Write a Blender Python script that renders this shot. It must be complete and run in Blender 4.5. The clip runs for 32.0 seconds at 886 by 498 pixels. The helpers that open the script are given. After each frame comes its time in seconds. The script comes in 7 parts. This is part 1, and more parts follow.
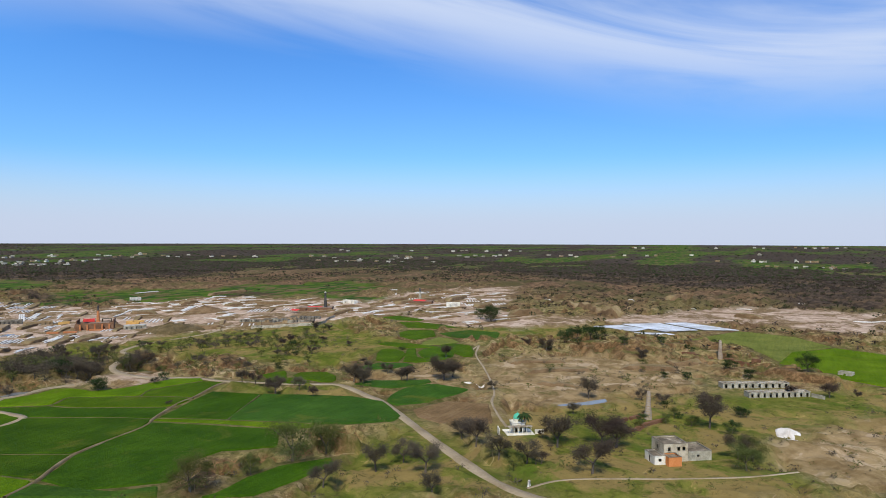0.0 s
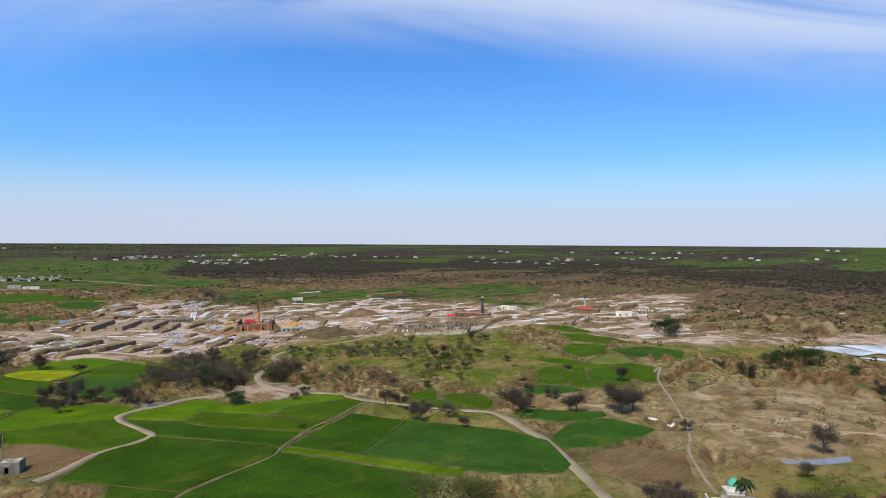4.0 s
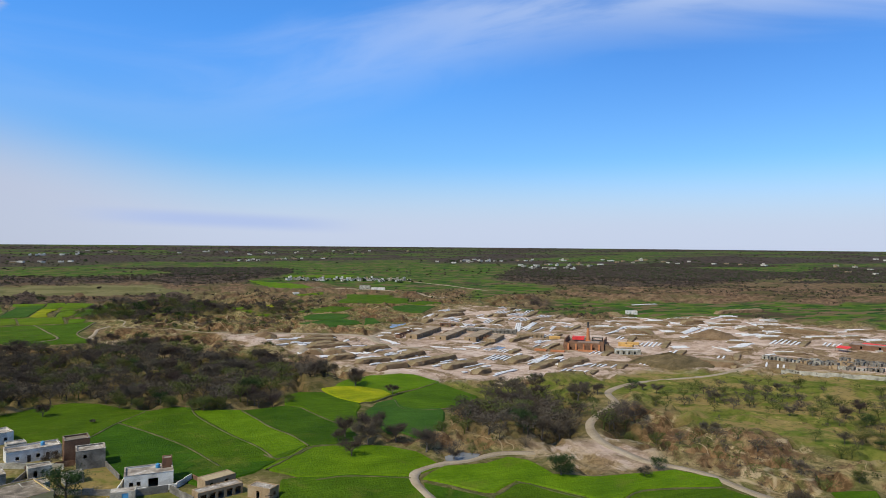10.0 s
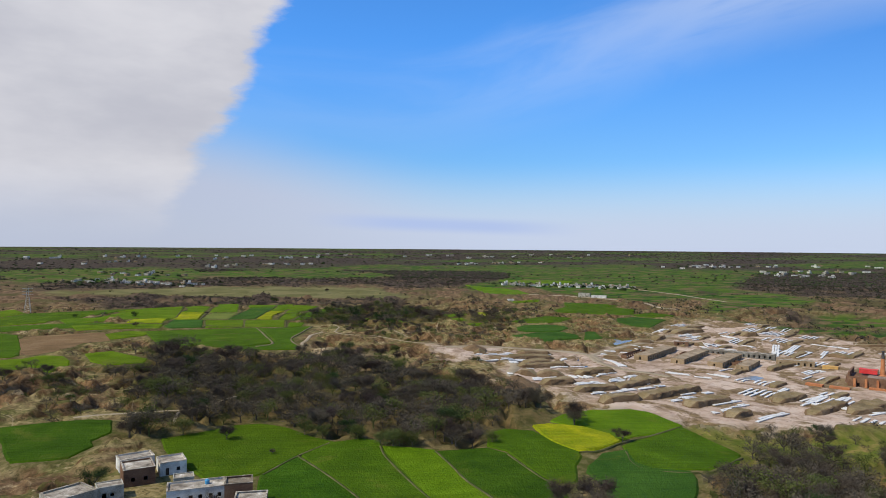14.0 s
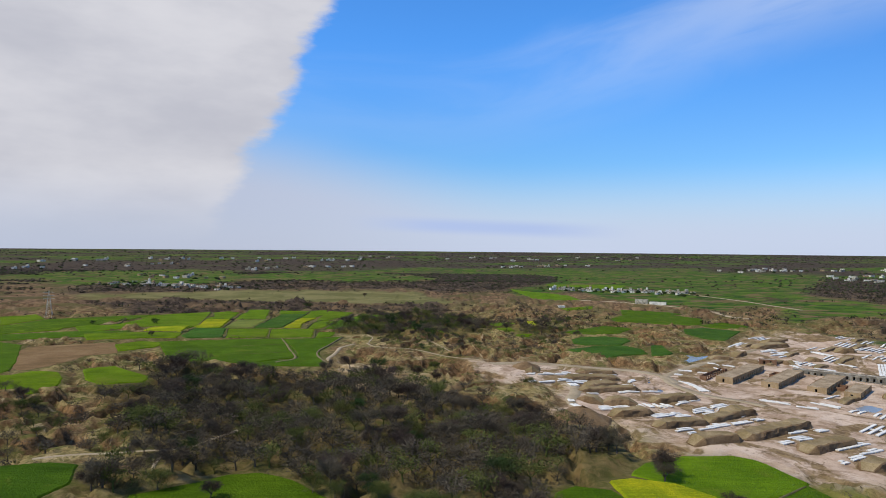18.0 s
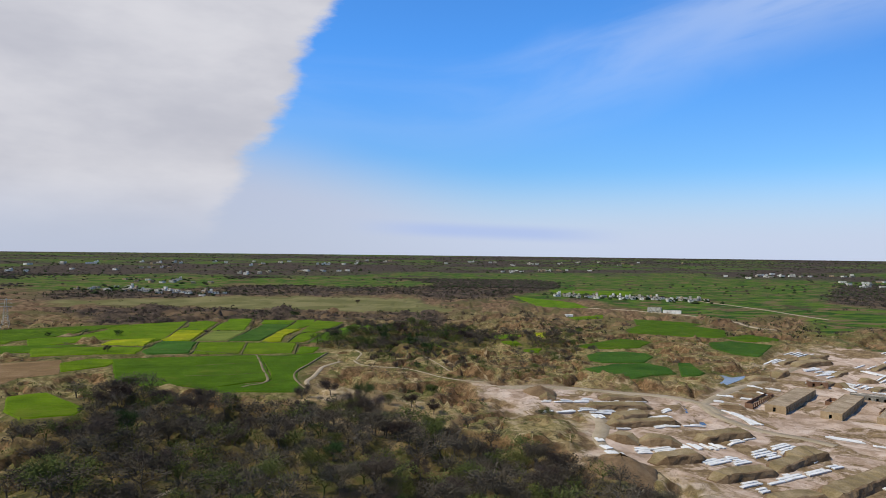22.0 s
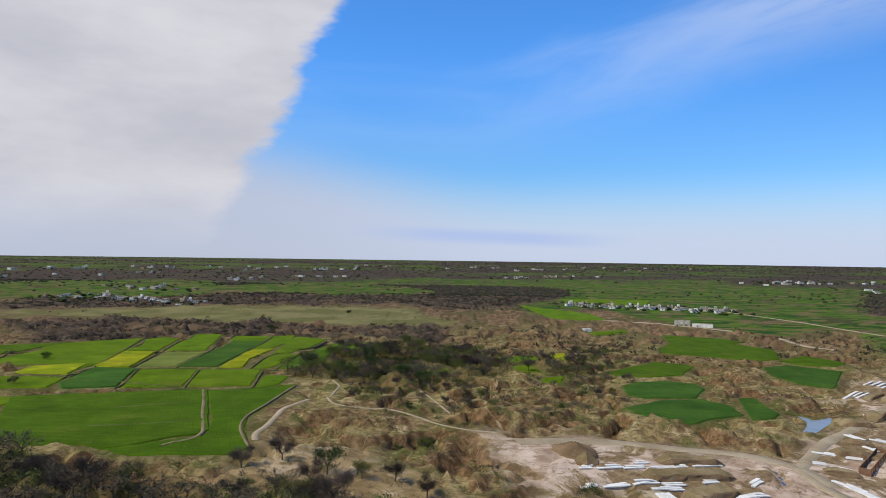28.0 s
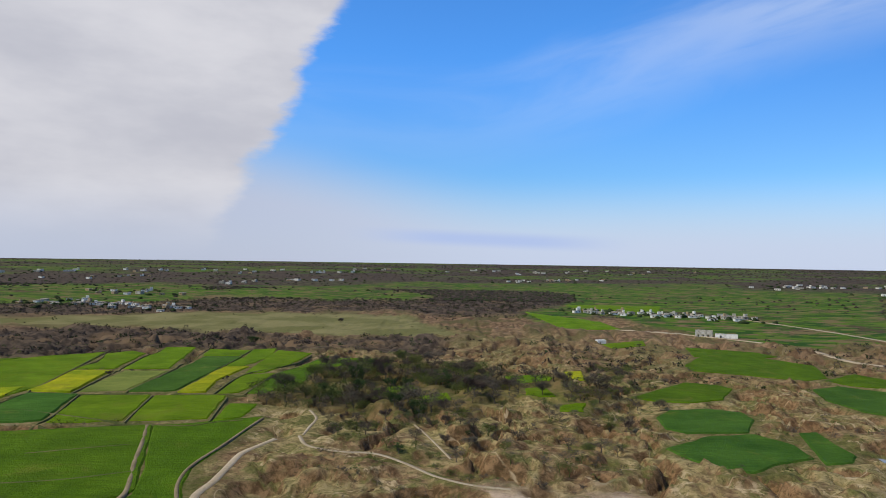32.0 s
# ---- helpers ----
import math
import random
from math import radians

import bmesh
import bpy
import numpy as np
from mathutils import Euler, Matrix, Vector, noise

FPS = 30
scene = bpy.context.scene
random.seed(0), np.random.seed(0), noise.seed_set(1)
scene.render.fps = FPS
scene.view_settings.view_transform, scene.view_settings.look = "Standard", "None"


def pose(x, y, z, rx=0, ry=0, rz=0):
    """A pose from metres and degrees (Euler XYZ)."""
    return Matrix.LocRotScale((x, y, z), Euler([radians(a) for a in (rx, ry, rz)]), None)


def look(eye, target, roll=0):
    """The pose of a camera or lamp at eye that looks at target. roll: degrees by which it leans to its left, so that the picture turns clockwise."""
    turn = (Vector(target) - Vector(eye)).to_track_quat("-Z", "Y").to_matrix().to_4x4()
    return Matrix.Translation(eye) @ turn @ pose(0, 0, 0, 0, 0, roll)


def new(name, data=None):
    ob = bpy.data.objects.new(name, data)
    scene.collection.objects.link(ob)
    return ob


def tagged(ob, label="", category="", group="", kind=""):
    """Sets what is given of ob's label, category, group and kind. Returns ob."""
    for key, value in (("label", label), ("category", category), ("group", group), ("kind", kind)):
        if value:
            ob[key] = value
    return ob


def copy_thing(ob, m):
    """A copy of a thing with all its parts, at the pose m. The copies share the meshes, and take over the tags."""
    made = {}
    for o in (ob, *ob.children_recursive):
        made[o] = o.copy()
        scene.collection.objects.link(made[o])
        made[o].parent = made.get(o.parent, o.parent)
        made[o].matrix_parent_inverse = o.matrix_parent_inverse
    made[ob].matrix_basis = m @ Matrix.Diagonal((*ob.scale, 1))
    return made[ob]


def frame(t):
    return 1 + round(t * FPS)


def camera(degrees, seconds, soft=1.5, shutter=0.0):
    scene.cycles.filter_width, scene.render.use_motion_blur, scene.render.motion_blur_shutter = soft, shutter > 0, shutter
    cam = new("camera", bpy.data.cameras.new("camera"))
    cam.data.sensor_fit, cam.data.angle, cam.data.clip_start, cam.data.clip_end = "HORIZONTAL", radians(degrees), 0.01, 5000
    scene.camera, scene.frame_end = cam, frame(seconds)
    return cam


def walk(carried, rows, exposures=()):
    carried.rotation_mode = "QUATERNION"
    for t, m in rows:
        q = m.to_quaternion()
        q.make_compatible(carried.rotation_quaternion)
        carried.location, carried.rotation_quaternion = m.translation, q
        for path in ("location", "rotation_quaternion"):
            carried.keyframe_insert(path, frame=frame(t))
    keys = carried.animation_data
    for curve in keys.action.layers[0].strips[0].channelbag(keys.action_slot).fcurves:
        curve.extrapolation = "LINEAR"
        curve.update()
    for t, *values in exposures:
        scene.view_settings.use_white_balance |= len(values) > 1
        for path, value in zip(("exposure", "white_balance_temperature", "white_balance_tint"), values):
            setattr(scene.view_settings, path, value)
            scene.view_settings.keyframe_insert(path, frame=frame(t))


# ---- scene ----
cam = camera(67.03, 32.0, soft=0.9)
PATH = [  # seconds, eye, target 100 m ahead, roll
    (0.0, (0.02, -0.00, 62.04), (89.28, 45.06, 60.80), 0.16),
    (0.5, (4.83, 2.65, 62.02), (93.35, 49.16, 60.72), 0.14),
    (1.0, (9.67, 5.41, 62.02), (96.36, 55.24, 60.72), 0.14),
    (1.5, (14.57, 8.37, 62.03), (99.53, 61.10, 60.69), 0.15),
    (2.0, (19.51, 11.64, 62.07), (103.19, 66.39, 60.75), 0.14),
    (2.5, (24.49, 15.27, 62.14), (107.00, 71.76, 60.86), 0.16),
    (4.5, (44.40, 31.33, 62.43), (117.34, 99.73, 61.31), 0.29),
    (5.0, (49.19, 35.87, 62.50), (118.30, 108.13, 61.40), 0.29),
    (5.5, (53.74, 40.88, 62.56), (118.81, 116.81, 61.48), 0.32),
    (6.0, (58.02, 46.27, 62.60), (118.89, 125.60, 61.56), 0.31),
    (6.5, (61.95, 51.92, 62.64), (118.72, 134.24, 61.60), 0.33),
    (7.0, (65.52, 57.81, 62.66), (118.39, 142.68, 61.65), 0.38),
    (7.5, (68.83, 63.87, 62.66), (117.92, 150.98, 61.72), 0.40),
    (8.0, (71.93, 70.08, 62.66), (117.30, 159.19, 61.75), 0.39),
    (8.5, (74.87, 76.40, 62.63), (117.53, 166.84, 61.75), 0.44),
    (9.0, (77.64, 82.78, 62.61), (118.93, 173.85, 61.76), 0.41),
    (9.5, (80.28, 89.16, 62.59), (120.04, 180.91, 61.77), 0.39),
    (10.0, (82.79, 95.54, 62.59), (120.68, 188.08, 61.81), 0.48),
    (10.5, (85.16, 101.92, 62.59), (120.39, 195.51, 61.85), 0.48),
    (11.0, (87.44, 108.28, 62.62), (120.70, 202.59, 61.90), 0.48),
    (11.5, (89.60, 114.66, 62.67), (120.98, 209.61, 61.95), 0.45),
    (12.0, (91.59, 121.17, 62.74), (120.85, 216.79, 62.11), 0.46),
    (12.5, (93.30, 127.81, 62.83), (117.65, 224.79, 62.20), 0.40),
    (13.0, (94.71, 134.56, 62.91), (113.19, 232.83, 62.33), 0.46),
    (13.5, (95.72, 141.41, 62.98), (108.38, 240.60, 62.43), 0.38),
    (14.0, (96.40, 148.30, 63.01), (102.95, 248.09, 62.53), 0.45),
    (14.5, (96.81, 155.14, 62.99), (97.15, 255.13, 62.58), 0.43),
    (16.5, (97.82, 181.99, 62.72), (97.96, 281.99, 62.38), 0.51),
    (17.0, (97.97, 188.60, 62.63), (98.14, 288.60, 62.34), 0.50),
    (17.5, (98.04, 195.16, 62.52), (98.15, 295.16, 62.29), 0.53),
    (18.0, (98.03, 201.70, 62.41), (98.16, 301.70, 62.26), 0.51),
    (18.5, (97.95, 208.26, 62.31), (98.13, 308.26, 62.24), 0.54),
    (19.0, (97.84, 214.84, 62.21), (98.07, 314.84, 62.23), 0.52),
    (19.5, (97.73, 221.43, 62.13), (98.02, 321.43, 62.24), 0.54),
    (20.0, (97.64, 228.05, 62.07), (97.96, 328.05, 62.26), 0.56),
    (20.5, (97.59, 234.69, 62.06), (97.92, 334.69, 62.28), 0.53),
    (21.0, (97.60, 241.37, 62.08), (97.95, 341.37, 62.40), 0.57),
    (21.5, (97.66, 248.06, 62.13), (98.06, 348.06, 62.56), 0.62),
    (22.0, (97.78, 254.77, 62.21), (98.17, 354.77, 62.67), 0.65),
    (22.5, (97.97, 261.50, 62.29), (98.31, 361.49, 62.78), 0.64),
    (23.0, (98.21, 268.21, 62.36), (98.49, 368.21, 62.86), 0.63),
    (23.5, (98.44, 274.94, 62.41), (98.69, 374.93, 63.00), 0.65),
    (24.0, (98.67, 281.57, 62.43), (98.88, 381.57, 63.04), 0.66),
    (24.5, (98.86, 288.19, 62.43), (98.98, 388.19, 63.09), 0.69),
    (25.0, (98.99, 294.86, 62.42), (99.19, 394.85, 63.22), 0.67),
    (25.5, (99.05, 301.56, 62.42), (99.17, 401.56, 63.26), 0.70),
    (27.5, (99.03, 328.38, 62.48), (99.12, 428.38, 63.63), 0.77),
    (28.0, (99.00, 335.13, 62.52), (99.11, 435.12, 63.72), 0.78),
    (28.5, (99.00, 341.89, 62.58), (99.08, 441.88, 63.84), 0.83),
    (29.0, (99.02, 348.64, 62.66), (99.12, 448.63, 63.99), 0.77),
    (29.5, (99.03, 355.39, 62.75), (99.13, 455.38, 64.13), 0.78),
    (30.0, (99.05, 362.11, 62.85), (99.17, 462.09, 64.29), 0.78),
    (30.5, (99.07, 368.74, 62.97), (99.19, 468.73, 64.47), 0.78),
    (31.0, (99.11, 375.27, 63.09), (99.23, 475.26, 64.61), 0.75),
    (31.5, (99.20, 381.72, 63.22), (99.31, 481.71, 64.76), 0.78),
    (32.0, (99.30, 388.07, 63.37), (99.41, 488.06, 64.99), 0.84),
]
walk(cam, [(t, look(eye, target, roll)) for t, eye, target, roll in PATH])

# ---- daylight ----
SUN_EL, SUN_AZ = radians(50), radians(-112)  # azimuth clockwise from +y
sun = new("sun", bpy.data.lights.new("sun", "SUN"))
sun.data.energy, sun.data.angle, sun.data.color = 4.35, radians(1.0), (1.0, 0.93, 0.76)
sun.matrix_world = look((math.sin(SUN_AZ) * math.cos(SUN_EL) * 500, math.cos(SUN_AZ) * math.cos(SUN_EL) * 500, math.sin(SUN_EL) * 500), (0, 0, 0))


class Nodes:
    """A short hand for node trees."""

    def __init__(self, tree):
        self.tree = tree

    def add(self, kind, **values):
        n = self.tree.nodes.new(kind)
        for key, value in values.items():
            setattr(n, key, value)
        return n

    def put(self, socket, value):
        if isinstance(value, bpy.types.NodeSocket):
            self.tree.links.new(value, socket)
        elif isinstance(value, tuple) and len(value) == 3 and socket.type == "RGBA":
            socket.default_value = (*value, 1)
        else:
            socket.default_value = value

    def math(self, op, a, b=0.0, c=None, clamp=False):
        n = self.add("ShaderNodeMath", operation=op, use_clamp=clamp)
        self.put(n.inputs[0], a), self.put(n.inputs[1], b)
        if c is not None:
            self.put(n.inputs[2], c)
        return n.outputs[0]

    def ramp(self, v, lo, hi, a=0.0, b=1.0):
        n = self.add("ShaderNodeMapRange", interpolation_type="SMOOTHSTEP")
        for i, w in enumerate((v, lo, hi, a, b)):
            self.put(n.inputs[i], w)
        return n.outputs[0]

    def mix(self, f, a, b, blend="MIX"):
        n = self.add("ShaderNodeMix", data_type="RGBA", blend_type=blend)
        self.put(n.inputs[0], f), self.put(n.inputs[6], a), self.put(n.inputs[7], b)
        return n.outputs[2]

    def noise(self, where, scale, detail=4.0, rough=0.55, warp=0.0):
        n = self.add("ShaderNodeTexNoise")
        self.put(n.inputs["Vector"], where)
        n.inputs["Scale"].default_value, n.inputs["Detail"].default_value = scale, detail
        n.inputs["Roughness"].default_value, n.inputs["Distortion"].default_value = rough, warp
        return n.outputs["Fac"]


world = bpy.data.worlds.new("sky")
scene.world, world.use_nodes = world, True
world.node_tree.nodes.clear()
N = Nodes(world.node_tree)
sky = N.add("ShaderNodeTexSky", sky_type="NISHITA", sun_disc=False, sun_elevation=SUN_EL, sun_rotation=SUN_AZ, altitude=500, air_density=1.0, dust_density=0.6, ozone_density=2.5)
way = N.add("ShaderNodeTexCoord").outputs["Generated"]
split = N.add("ShaderNodeSeparateXYZ")
N.put(split.inputs[0], way)
wx, wy, wz = split.outputs
el = N.math("MULTIPLY", N.math("ARCSINE", wz), 57.2958)  # degrees above the horizon
az = N.math("MULTIPLY", N.math("ARCTAN2", wx, wy), 57.2958)  # degrees clockwise from +y
flat = N.add("ShaderNodeCombineXYZ")
N.put(flat.inputs[0], N.math("MULTIPLY", az, 0.035)), N.put(flat.inputs[1], N.math("MULTIPLY", el, 0.09))
flat = flat.outputs[0]
# deep blue overhead, pale towards the horizon
blue = N.mix(1.0, sky.outputs[0], N.mix(N.ramp(el, 4.0, 18.0), (0.66, 1.07, 1.47), N.mix(N.ramp(az, 8.0, 46.0), (0.60, 1.36, 2.14), (0.52, 1.06, 1.70))), "MULTIPLY")
haze = N.ramp(N.math("SUBTRACT", el, N.ramp(az, 8.0, -22.0, 0.0, 4.0)), 7.5, 0.8)
haze = N.math("MULTIPLY", haze, 0.93)
body = N.mix(haze, blue, N.mix(N.ramp(az, 12.0, -22.0), (5.8, 6.45, 8.2), (5.1, 5.5, 6.9)))
# a long soft veil of high cloud that rises towards the east and sinks again
mid = N.math("ADD", 11.5, N.math("SUBTRACT", N.ramp(az, -5.0, 38.0, 0.0, 9.0), N.ramp(az, 45.0, 100.0, 0.0, 7.0)))
slant = N.add("ShaderNodeCombineXYZ")
N.put(slant.inputs[0], N.math("MULTIPLY", N.math("ADD", az, N.math("MULTIPLY", el, 1.2)), 0.03))
N.put(slant.inputs[1], N.math("MULTIPLY", N.math("SUBTRACT", el, mid), 0.17))
wisp = N.noise(slant.outputs[0], 1.3, 6, 0.55, 0.5)
off = N.math("ABSOLUTE", N.math("SUBTRACT", el, N.math("ADD", mid, N.math("MULTIPLY", N.math("SUBTRACT", wisp, 0.5), 7.0))))
veil = N.math("MULTIPLY", N.ramp(off, 6.0, 0.0), N.ramp(wisp, 0.30, 0.62, 0.15, 1.0))
veil = N.math("MULTIPLY", veil, N.ramp(az, -6.0, 60.0, 0.12, 0.9))
body = N.mix(veil, body, (6.2, 7.2, 9.3))
# the edge of a great bank of white cloud to the north-west
torn = N.math("MULTIPLY", N.math("SUBTRACT", N.noise(flat, 3.0, 7, 0.6), 0.5), 7.0)
edge = N.math("ADD", N.math("ADD", N.math("MULTIPLY", el, 0.52), -19.9), torn)
bank = N.math("MULTIPLY", N.ramp(N.math("SUBTRACT", az, edge), 1.0, -0.9), N.ramp(el, -0.5, 6.5))
bank = N.math("MULTIPLY", bank, N.ramp(az, -75.0, -45.0))
shade = N.ramp(N.noise(flat, 1.6, 5, 0.55), 0.3, 0.7)
body = N.mix(bank, body, N.mix(shade, (5.2, 5.3, 6.0), (6.9, 6.9, 7.4)))
# a faint grey-blue bar low over the plain
bar = N.math("MULTIPLY", N.ramp(N.math("ABSOLUTE", N.math("SUBTRACT", el, N.math("ADD", 1.9, N.math("MULTIPLY", az, -0.03)))), 0.9, 0.1), N.ramp(N.math("ABSOLUTE", N.math("SUBTRACT", az, 4.0)), 13.0, 3.0))
body = N.mix(N.math("MULTIPLY", bar, 0.85), body, (4.3, 5.4, 8.3))
bg = N.add("ShaderNodeBackground")
N.put(bg.inputs[0], body)
bg.inputs[1].default_value = 0.1
N.put(N.add("ShaderNodeOutputWorld").inputs[0], bg.outputs[0])
scene.view_settings.exposure = 0.0

# ---- materials ----
MATS = {}


def surface(name, colors, scale=1.0, rough=0.9, bump=0.3, grain=8.0, metal=0.0, spec=0.12, tint=0.0, rows=0.0):
    """A mottled surface: colours from dark to light spread by noise at two scales, with fine relief."""
    if name in MATS:
        return MATS[name]
    m = bpy.data.materials.new(name)
    m.use_nodes = True
    n = Nodes(m.node_tree)
    b = m.node_tree.nodes["Principled BSDF"]
    at = n.add("ShaderNodeNewGeometry").outputs["Position"]
    big, fine = n.noise(at, 0.12 * scale, 5, 0.6, 0.4), n.noise(at, grain * 0.25 * scale, 4, 0.65)
    v = n.math("ADD", n.math("MULTIPLY", big, 0.6), n.math("MULTIPLY", fine, 0.4))
    ramp = n.add("ShaderNodeValToRGB")
    while len(ramp.color_ramp.elements) < len(colors):
        ramp.color_ramp.elements.new(0.5)
    for i, c in enumerate(colors):
        ramp.color_ramp.elements[i].position = 0.34 + 0.32 * i / max(1, len(colors) - 1)
        ramp.color_ramp.elements[i].color = (*c, 1)
    n.put(ramp.inputs[0], v)
    out = ramp.outputs[0]
    if rows:
        # drilled rows and combed streaks
        lay = n.add("ShaderNodeMapping")
        lay.inputs["Rotation"].default_value, lay.inputs["Scale"].default_value = (0, 0, 0.62), (0.05, 0.75, 0.0)
        n.put(lay.inputs[0], at)
        comb = n.ramp(n.noise(lay.outputs[0], 1.0, 5, 0.7, 0.25), 0.34, 0.66, 1 - rows, 1 + rows)
        thin = n.ramp(n.noise(at, 0.05, 6, 0.7, 0.5), 0.55, 0.68, 0.0, 0.45)
        out = n.mix(1.0, out, comb, "MULTIPLY")
        out = n.mix(thin, out, (0.115, 0.115, 0.018))
    if tint:
        rnd = n.add("ShaderNodeObjectInfo").outputs["Random"]
        hsv = n.add("ShaderNodeHueSaturation")
        n.put(hsv.inputs["Hue"], n.math("ADD", 0.5 - tint * 0.06, n.math("MULTIPLY", rnd, tint * 0.12)))
        n.put(hsv.inputs["Value"], n.math("ADD", 1 - tint * 0.5, n.math("MULTIPLY", rnd, tint)))
        n.put(hsv.inputs["Color"], out)
        out = hsv.outputs[0]
    n.put(b.inputs["Base Color"], out)
    b.inputs["Roughness"].default_value, b.inputs["Metallic"].default_value = rough, metal
    b.inputs["Specular IOR Level"].default_value = spec
    if bump:
        k = n.add("ShaderNodeBump")
        k.inputs["Strength"].default_value, k.inputs["Distance"].default_value = bump, 0.4 / scale
        n.put(k.inputs["Height"], fine), n.put(b.inputs["Normal"], k.outputs[0])
    MATS[name] = m
    return m


CROPS = {
    "wheat": ((0.032, 0.064, 0.003), (0.050, 0.094, 0.004), (0.076, 0.130, 0.006)),
    "bright": ((0.050, 0.092, 0.003), (0.080, 0.134, 0.004), (0.118, 0.180, 0.007)),
    "deep": ((0.021, 0.050, 0.003), (0.033, 0.073, 0.004), (0.052, 0.102, 0.006)),
    "rough": ((0.022, 0.056, 0.007), (0.036, 0.082, 0.010), (0.056, 0.112, 0.014)),
    "mustard": ((0.09, 0.14, 0.004), (0.20, 0.22, 0.007), (0.36, 0.33, 0.01)),
    "olive": ((0.08, 0.10, 0.018), (0.13, 0.145, 0.03), (0.17, 0.18, 0.04)),
    "soil": ((0.11, 0.068, 0.03), (0.17, 0.105, 0.05), (0.23, 0.15, 0.08)),
}


def crop_material(kind):
    return surface("crop_" + kind, CROPS[kind], scale=0.55, rough=0.8, bump=0.9, grain=9.0, tint=0.12, spec=0.02, rows=0.12)


track_mat = surface("track_dust", ((0.20, 0.15, 0.09), (0.28, 0.22, 0.14), (0.36, 0.29, 0.20)), scale=0.8, bump=0.3)
bark_mat = surface("bark", ((0.05, 0.04, 0.03), (0.10, 0.08, 0.06), (0.16, 0.13, 0.10)), scale=4)
twig_mat = surface("bare_twigs", ((0.035, 0.027, 0.020), (0.068, 0.053, 0.039), (0.112, 0.089, 0.067)), scale=0.5, bump=0, tint=0.45, spec=0.03)
leaf_mat = surface("olive_leaves", ((0.038, 0.047, 0.013), (0.074, 0.084, 0.023), (0.122, 0.132, 0.042)), scale=0.6, bump=0, tint=0.35, spec=0.03)
dark_leaf_mat = surface("dark_leaves", ((0.015, 0.03, 0.010), (0.03, 0.05, 0.016), (0.05, 0.075, 0.025)), scale=0.6, bump=0, tint=0.25, spec=0.03)
far_twig_mat = surface("distant_scrub", ((0.022, 0.018, 0.015), (0.048, 0.038, 0.030), (0.085, 0.066, 0.052)), scale=0.5, bump=0, spec=0.02)
far_leaf_mat = surface("distant_leaves", ((0.014, 0.021, 0.009), (0.028, 0.038, 0.015), (0.052, 0.064, 0.026)), scale=0.5, bump=0, spec=0.02)

# ---- the lie of the land ----
def bump(x, y, cx, cy, r, high):
    return high * np.exp(-((x - cx) ** 2 + (y - cy) ** 2) / r ** 2)


def base(x, y):
    """The smooth height of the land: a low river terrace that rises slowly towards the far plain."""
    x, y = np.asarray(x, float), np.asarray(y, float)
    far = np.hypot(x - 90, y - 250)
    z = 38 * np.clip((far - 800) / 3950, 0, 1.2) ** 1.25
    z = z + bump(x, y, 330, 20, 190, -4) + bump(x, y, 320, 480, 170, -7) + bump(x, y, -70, 620, 210, 5)
    return z
# ---- end of heights
TABLE = np.random.RandomState(7).rand(256, 256)


def vnoise(x, y):
    xi, yi = np.floor(x).astype(int), np.floor(y).astype(int)
    u, v = x - xi, y - yi
    u, v = u * u * (3 - 2 * u), v * v * (3 - 2 * v)
    a, b = TABLE[xi % 256, yi % 256], TABLE[(xi + 1) % 256, yi % 256]
    c, d = TABLE[xi % 256, (yi + 1) % 256], TABLE[(xi + 1) % 256, (yi + 1) % 256]
    return (a * (1 - u) + b * u) * (1 - v) + (c * (1 - u) + d * u) * v


def fbm(x, y, size, octaves=4, gain=0.5):
    s, amp, tot = 0.0, 1.0, 0.0
    for k in range(octaves):
        s, tot = s + amp * vnoise(x / size + 17.3 * k, y / size + 9.1 * k), tot + amp
        size, amp = size * 0.5, amp * gain
    return s / tot


def signed(x, y, ring):
    """How far points lie inside a ring of corners (negative outside)."""
    x, y = np.asarray(x, float), np.asarray(y, float)
    near, inside = np.full(x.shape, 1e9), np.zeros(x.shape, bool)
    for (ax, ay), (bx, by) in zip(ring, ring[1:] + ring[:1]):
        dx, dy = bx - ax, by - ay
        k = np.clip(((x - ax) * dx + (y - ay) * dy) / (dx * dx + dy * dy + 1e-9), 0, 1)
        near = np.minimum(near, np.hypot(x - ax - k * dx, y - ay - k * dy))
        if dy:
            inside ^= ((ay > y) != (by > y)) & (x < (y - ay) / dy * dx + ax)
    return np.where(inside, near, -near)


def smooth(v, lo, hi):
    k = np.clip((v - lo) / (hi - lo), 0, 1)
    return k * k * (3 - 2 * k)


def curve(points, step=2.0):
    """A smooth line through points, evenly stepped."""
    p = np.array(points, float)
    p = np.vstack([2 * p[0] - p[1], p, 2 * p[-1] - p[-2]])
    out = []
    for i in range(1, len(p) - 2):
        n = max(2, int(np.hypot(*(p[i + 1] - p[i])) / step))
        for t in np.arange(n) / n:
            out.append(0.5 * (2 * p[i] + (p[i + 1] - p[i - 1]) * t + (2 * p[i - 1] - 5 * p[i] + 4 * p[i + 1] - p[i + 2]) * t ** 2 + (3 * p[i] - p[i - 1] - 3 * p[i + 1] + p[i + 2]) * t ** 3))
    return np.array(out + [p[-2]])


# ---- what the land is used for: rings of corners, in metres ----
ZONES = {"clay": [], "bare": [], "grass": [], "farm": [], "wood": [], "scrub": [], "belt": []}


def zone(kind, *ring):
    ZONES[kind].append(list(ring))


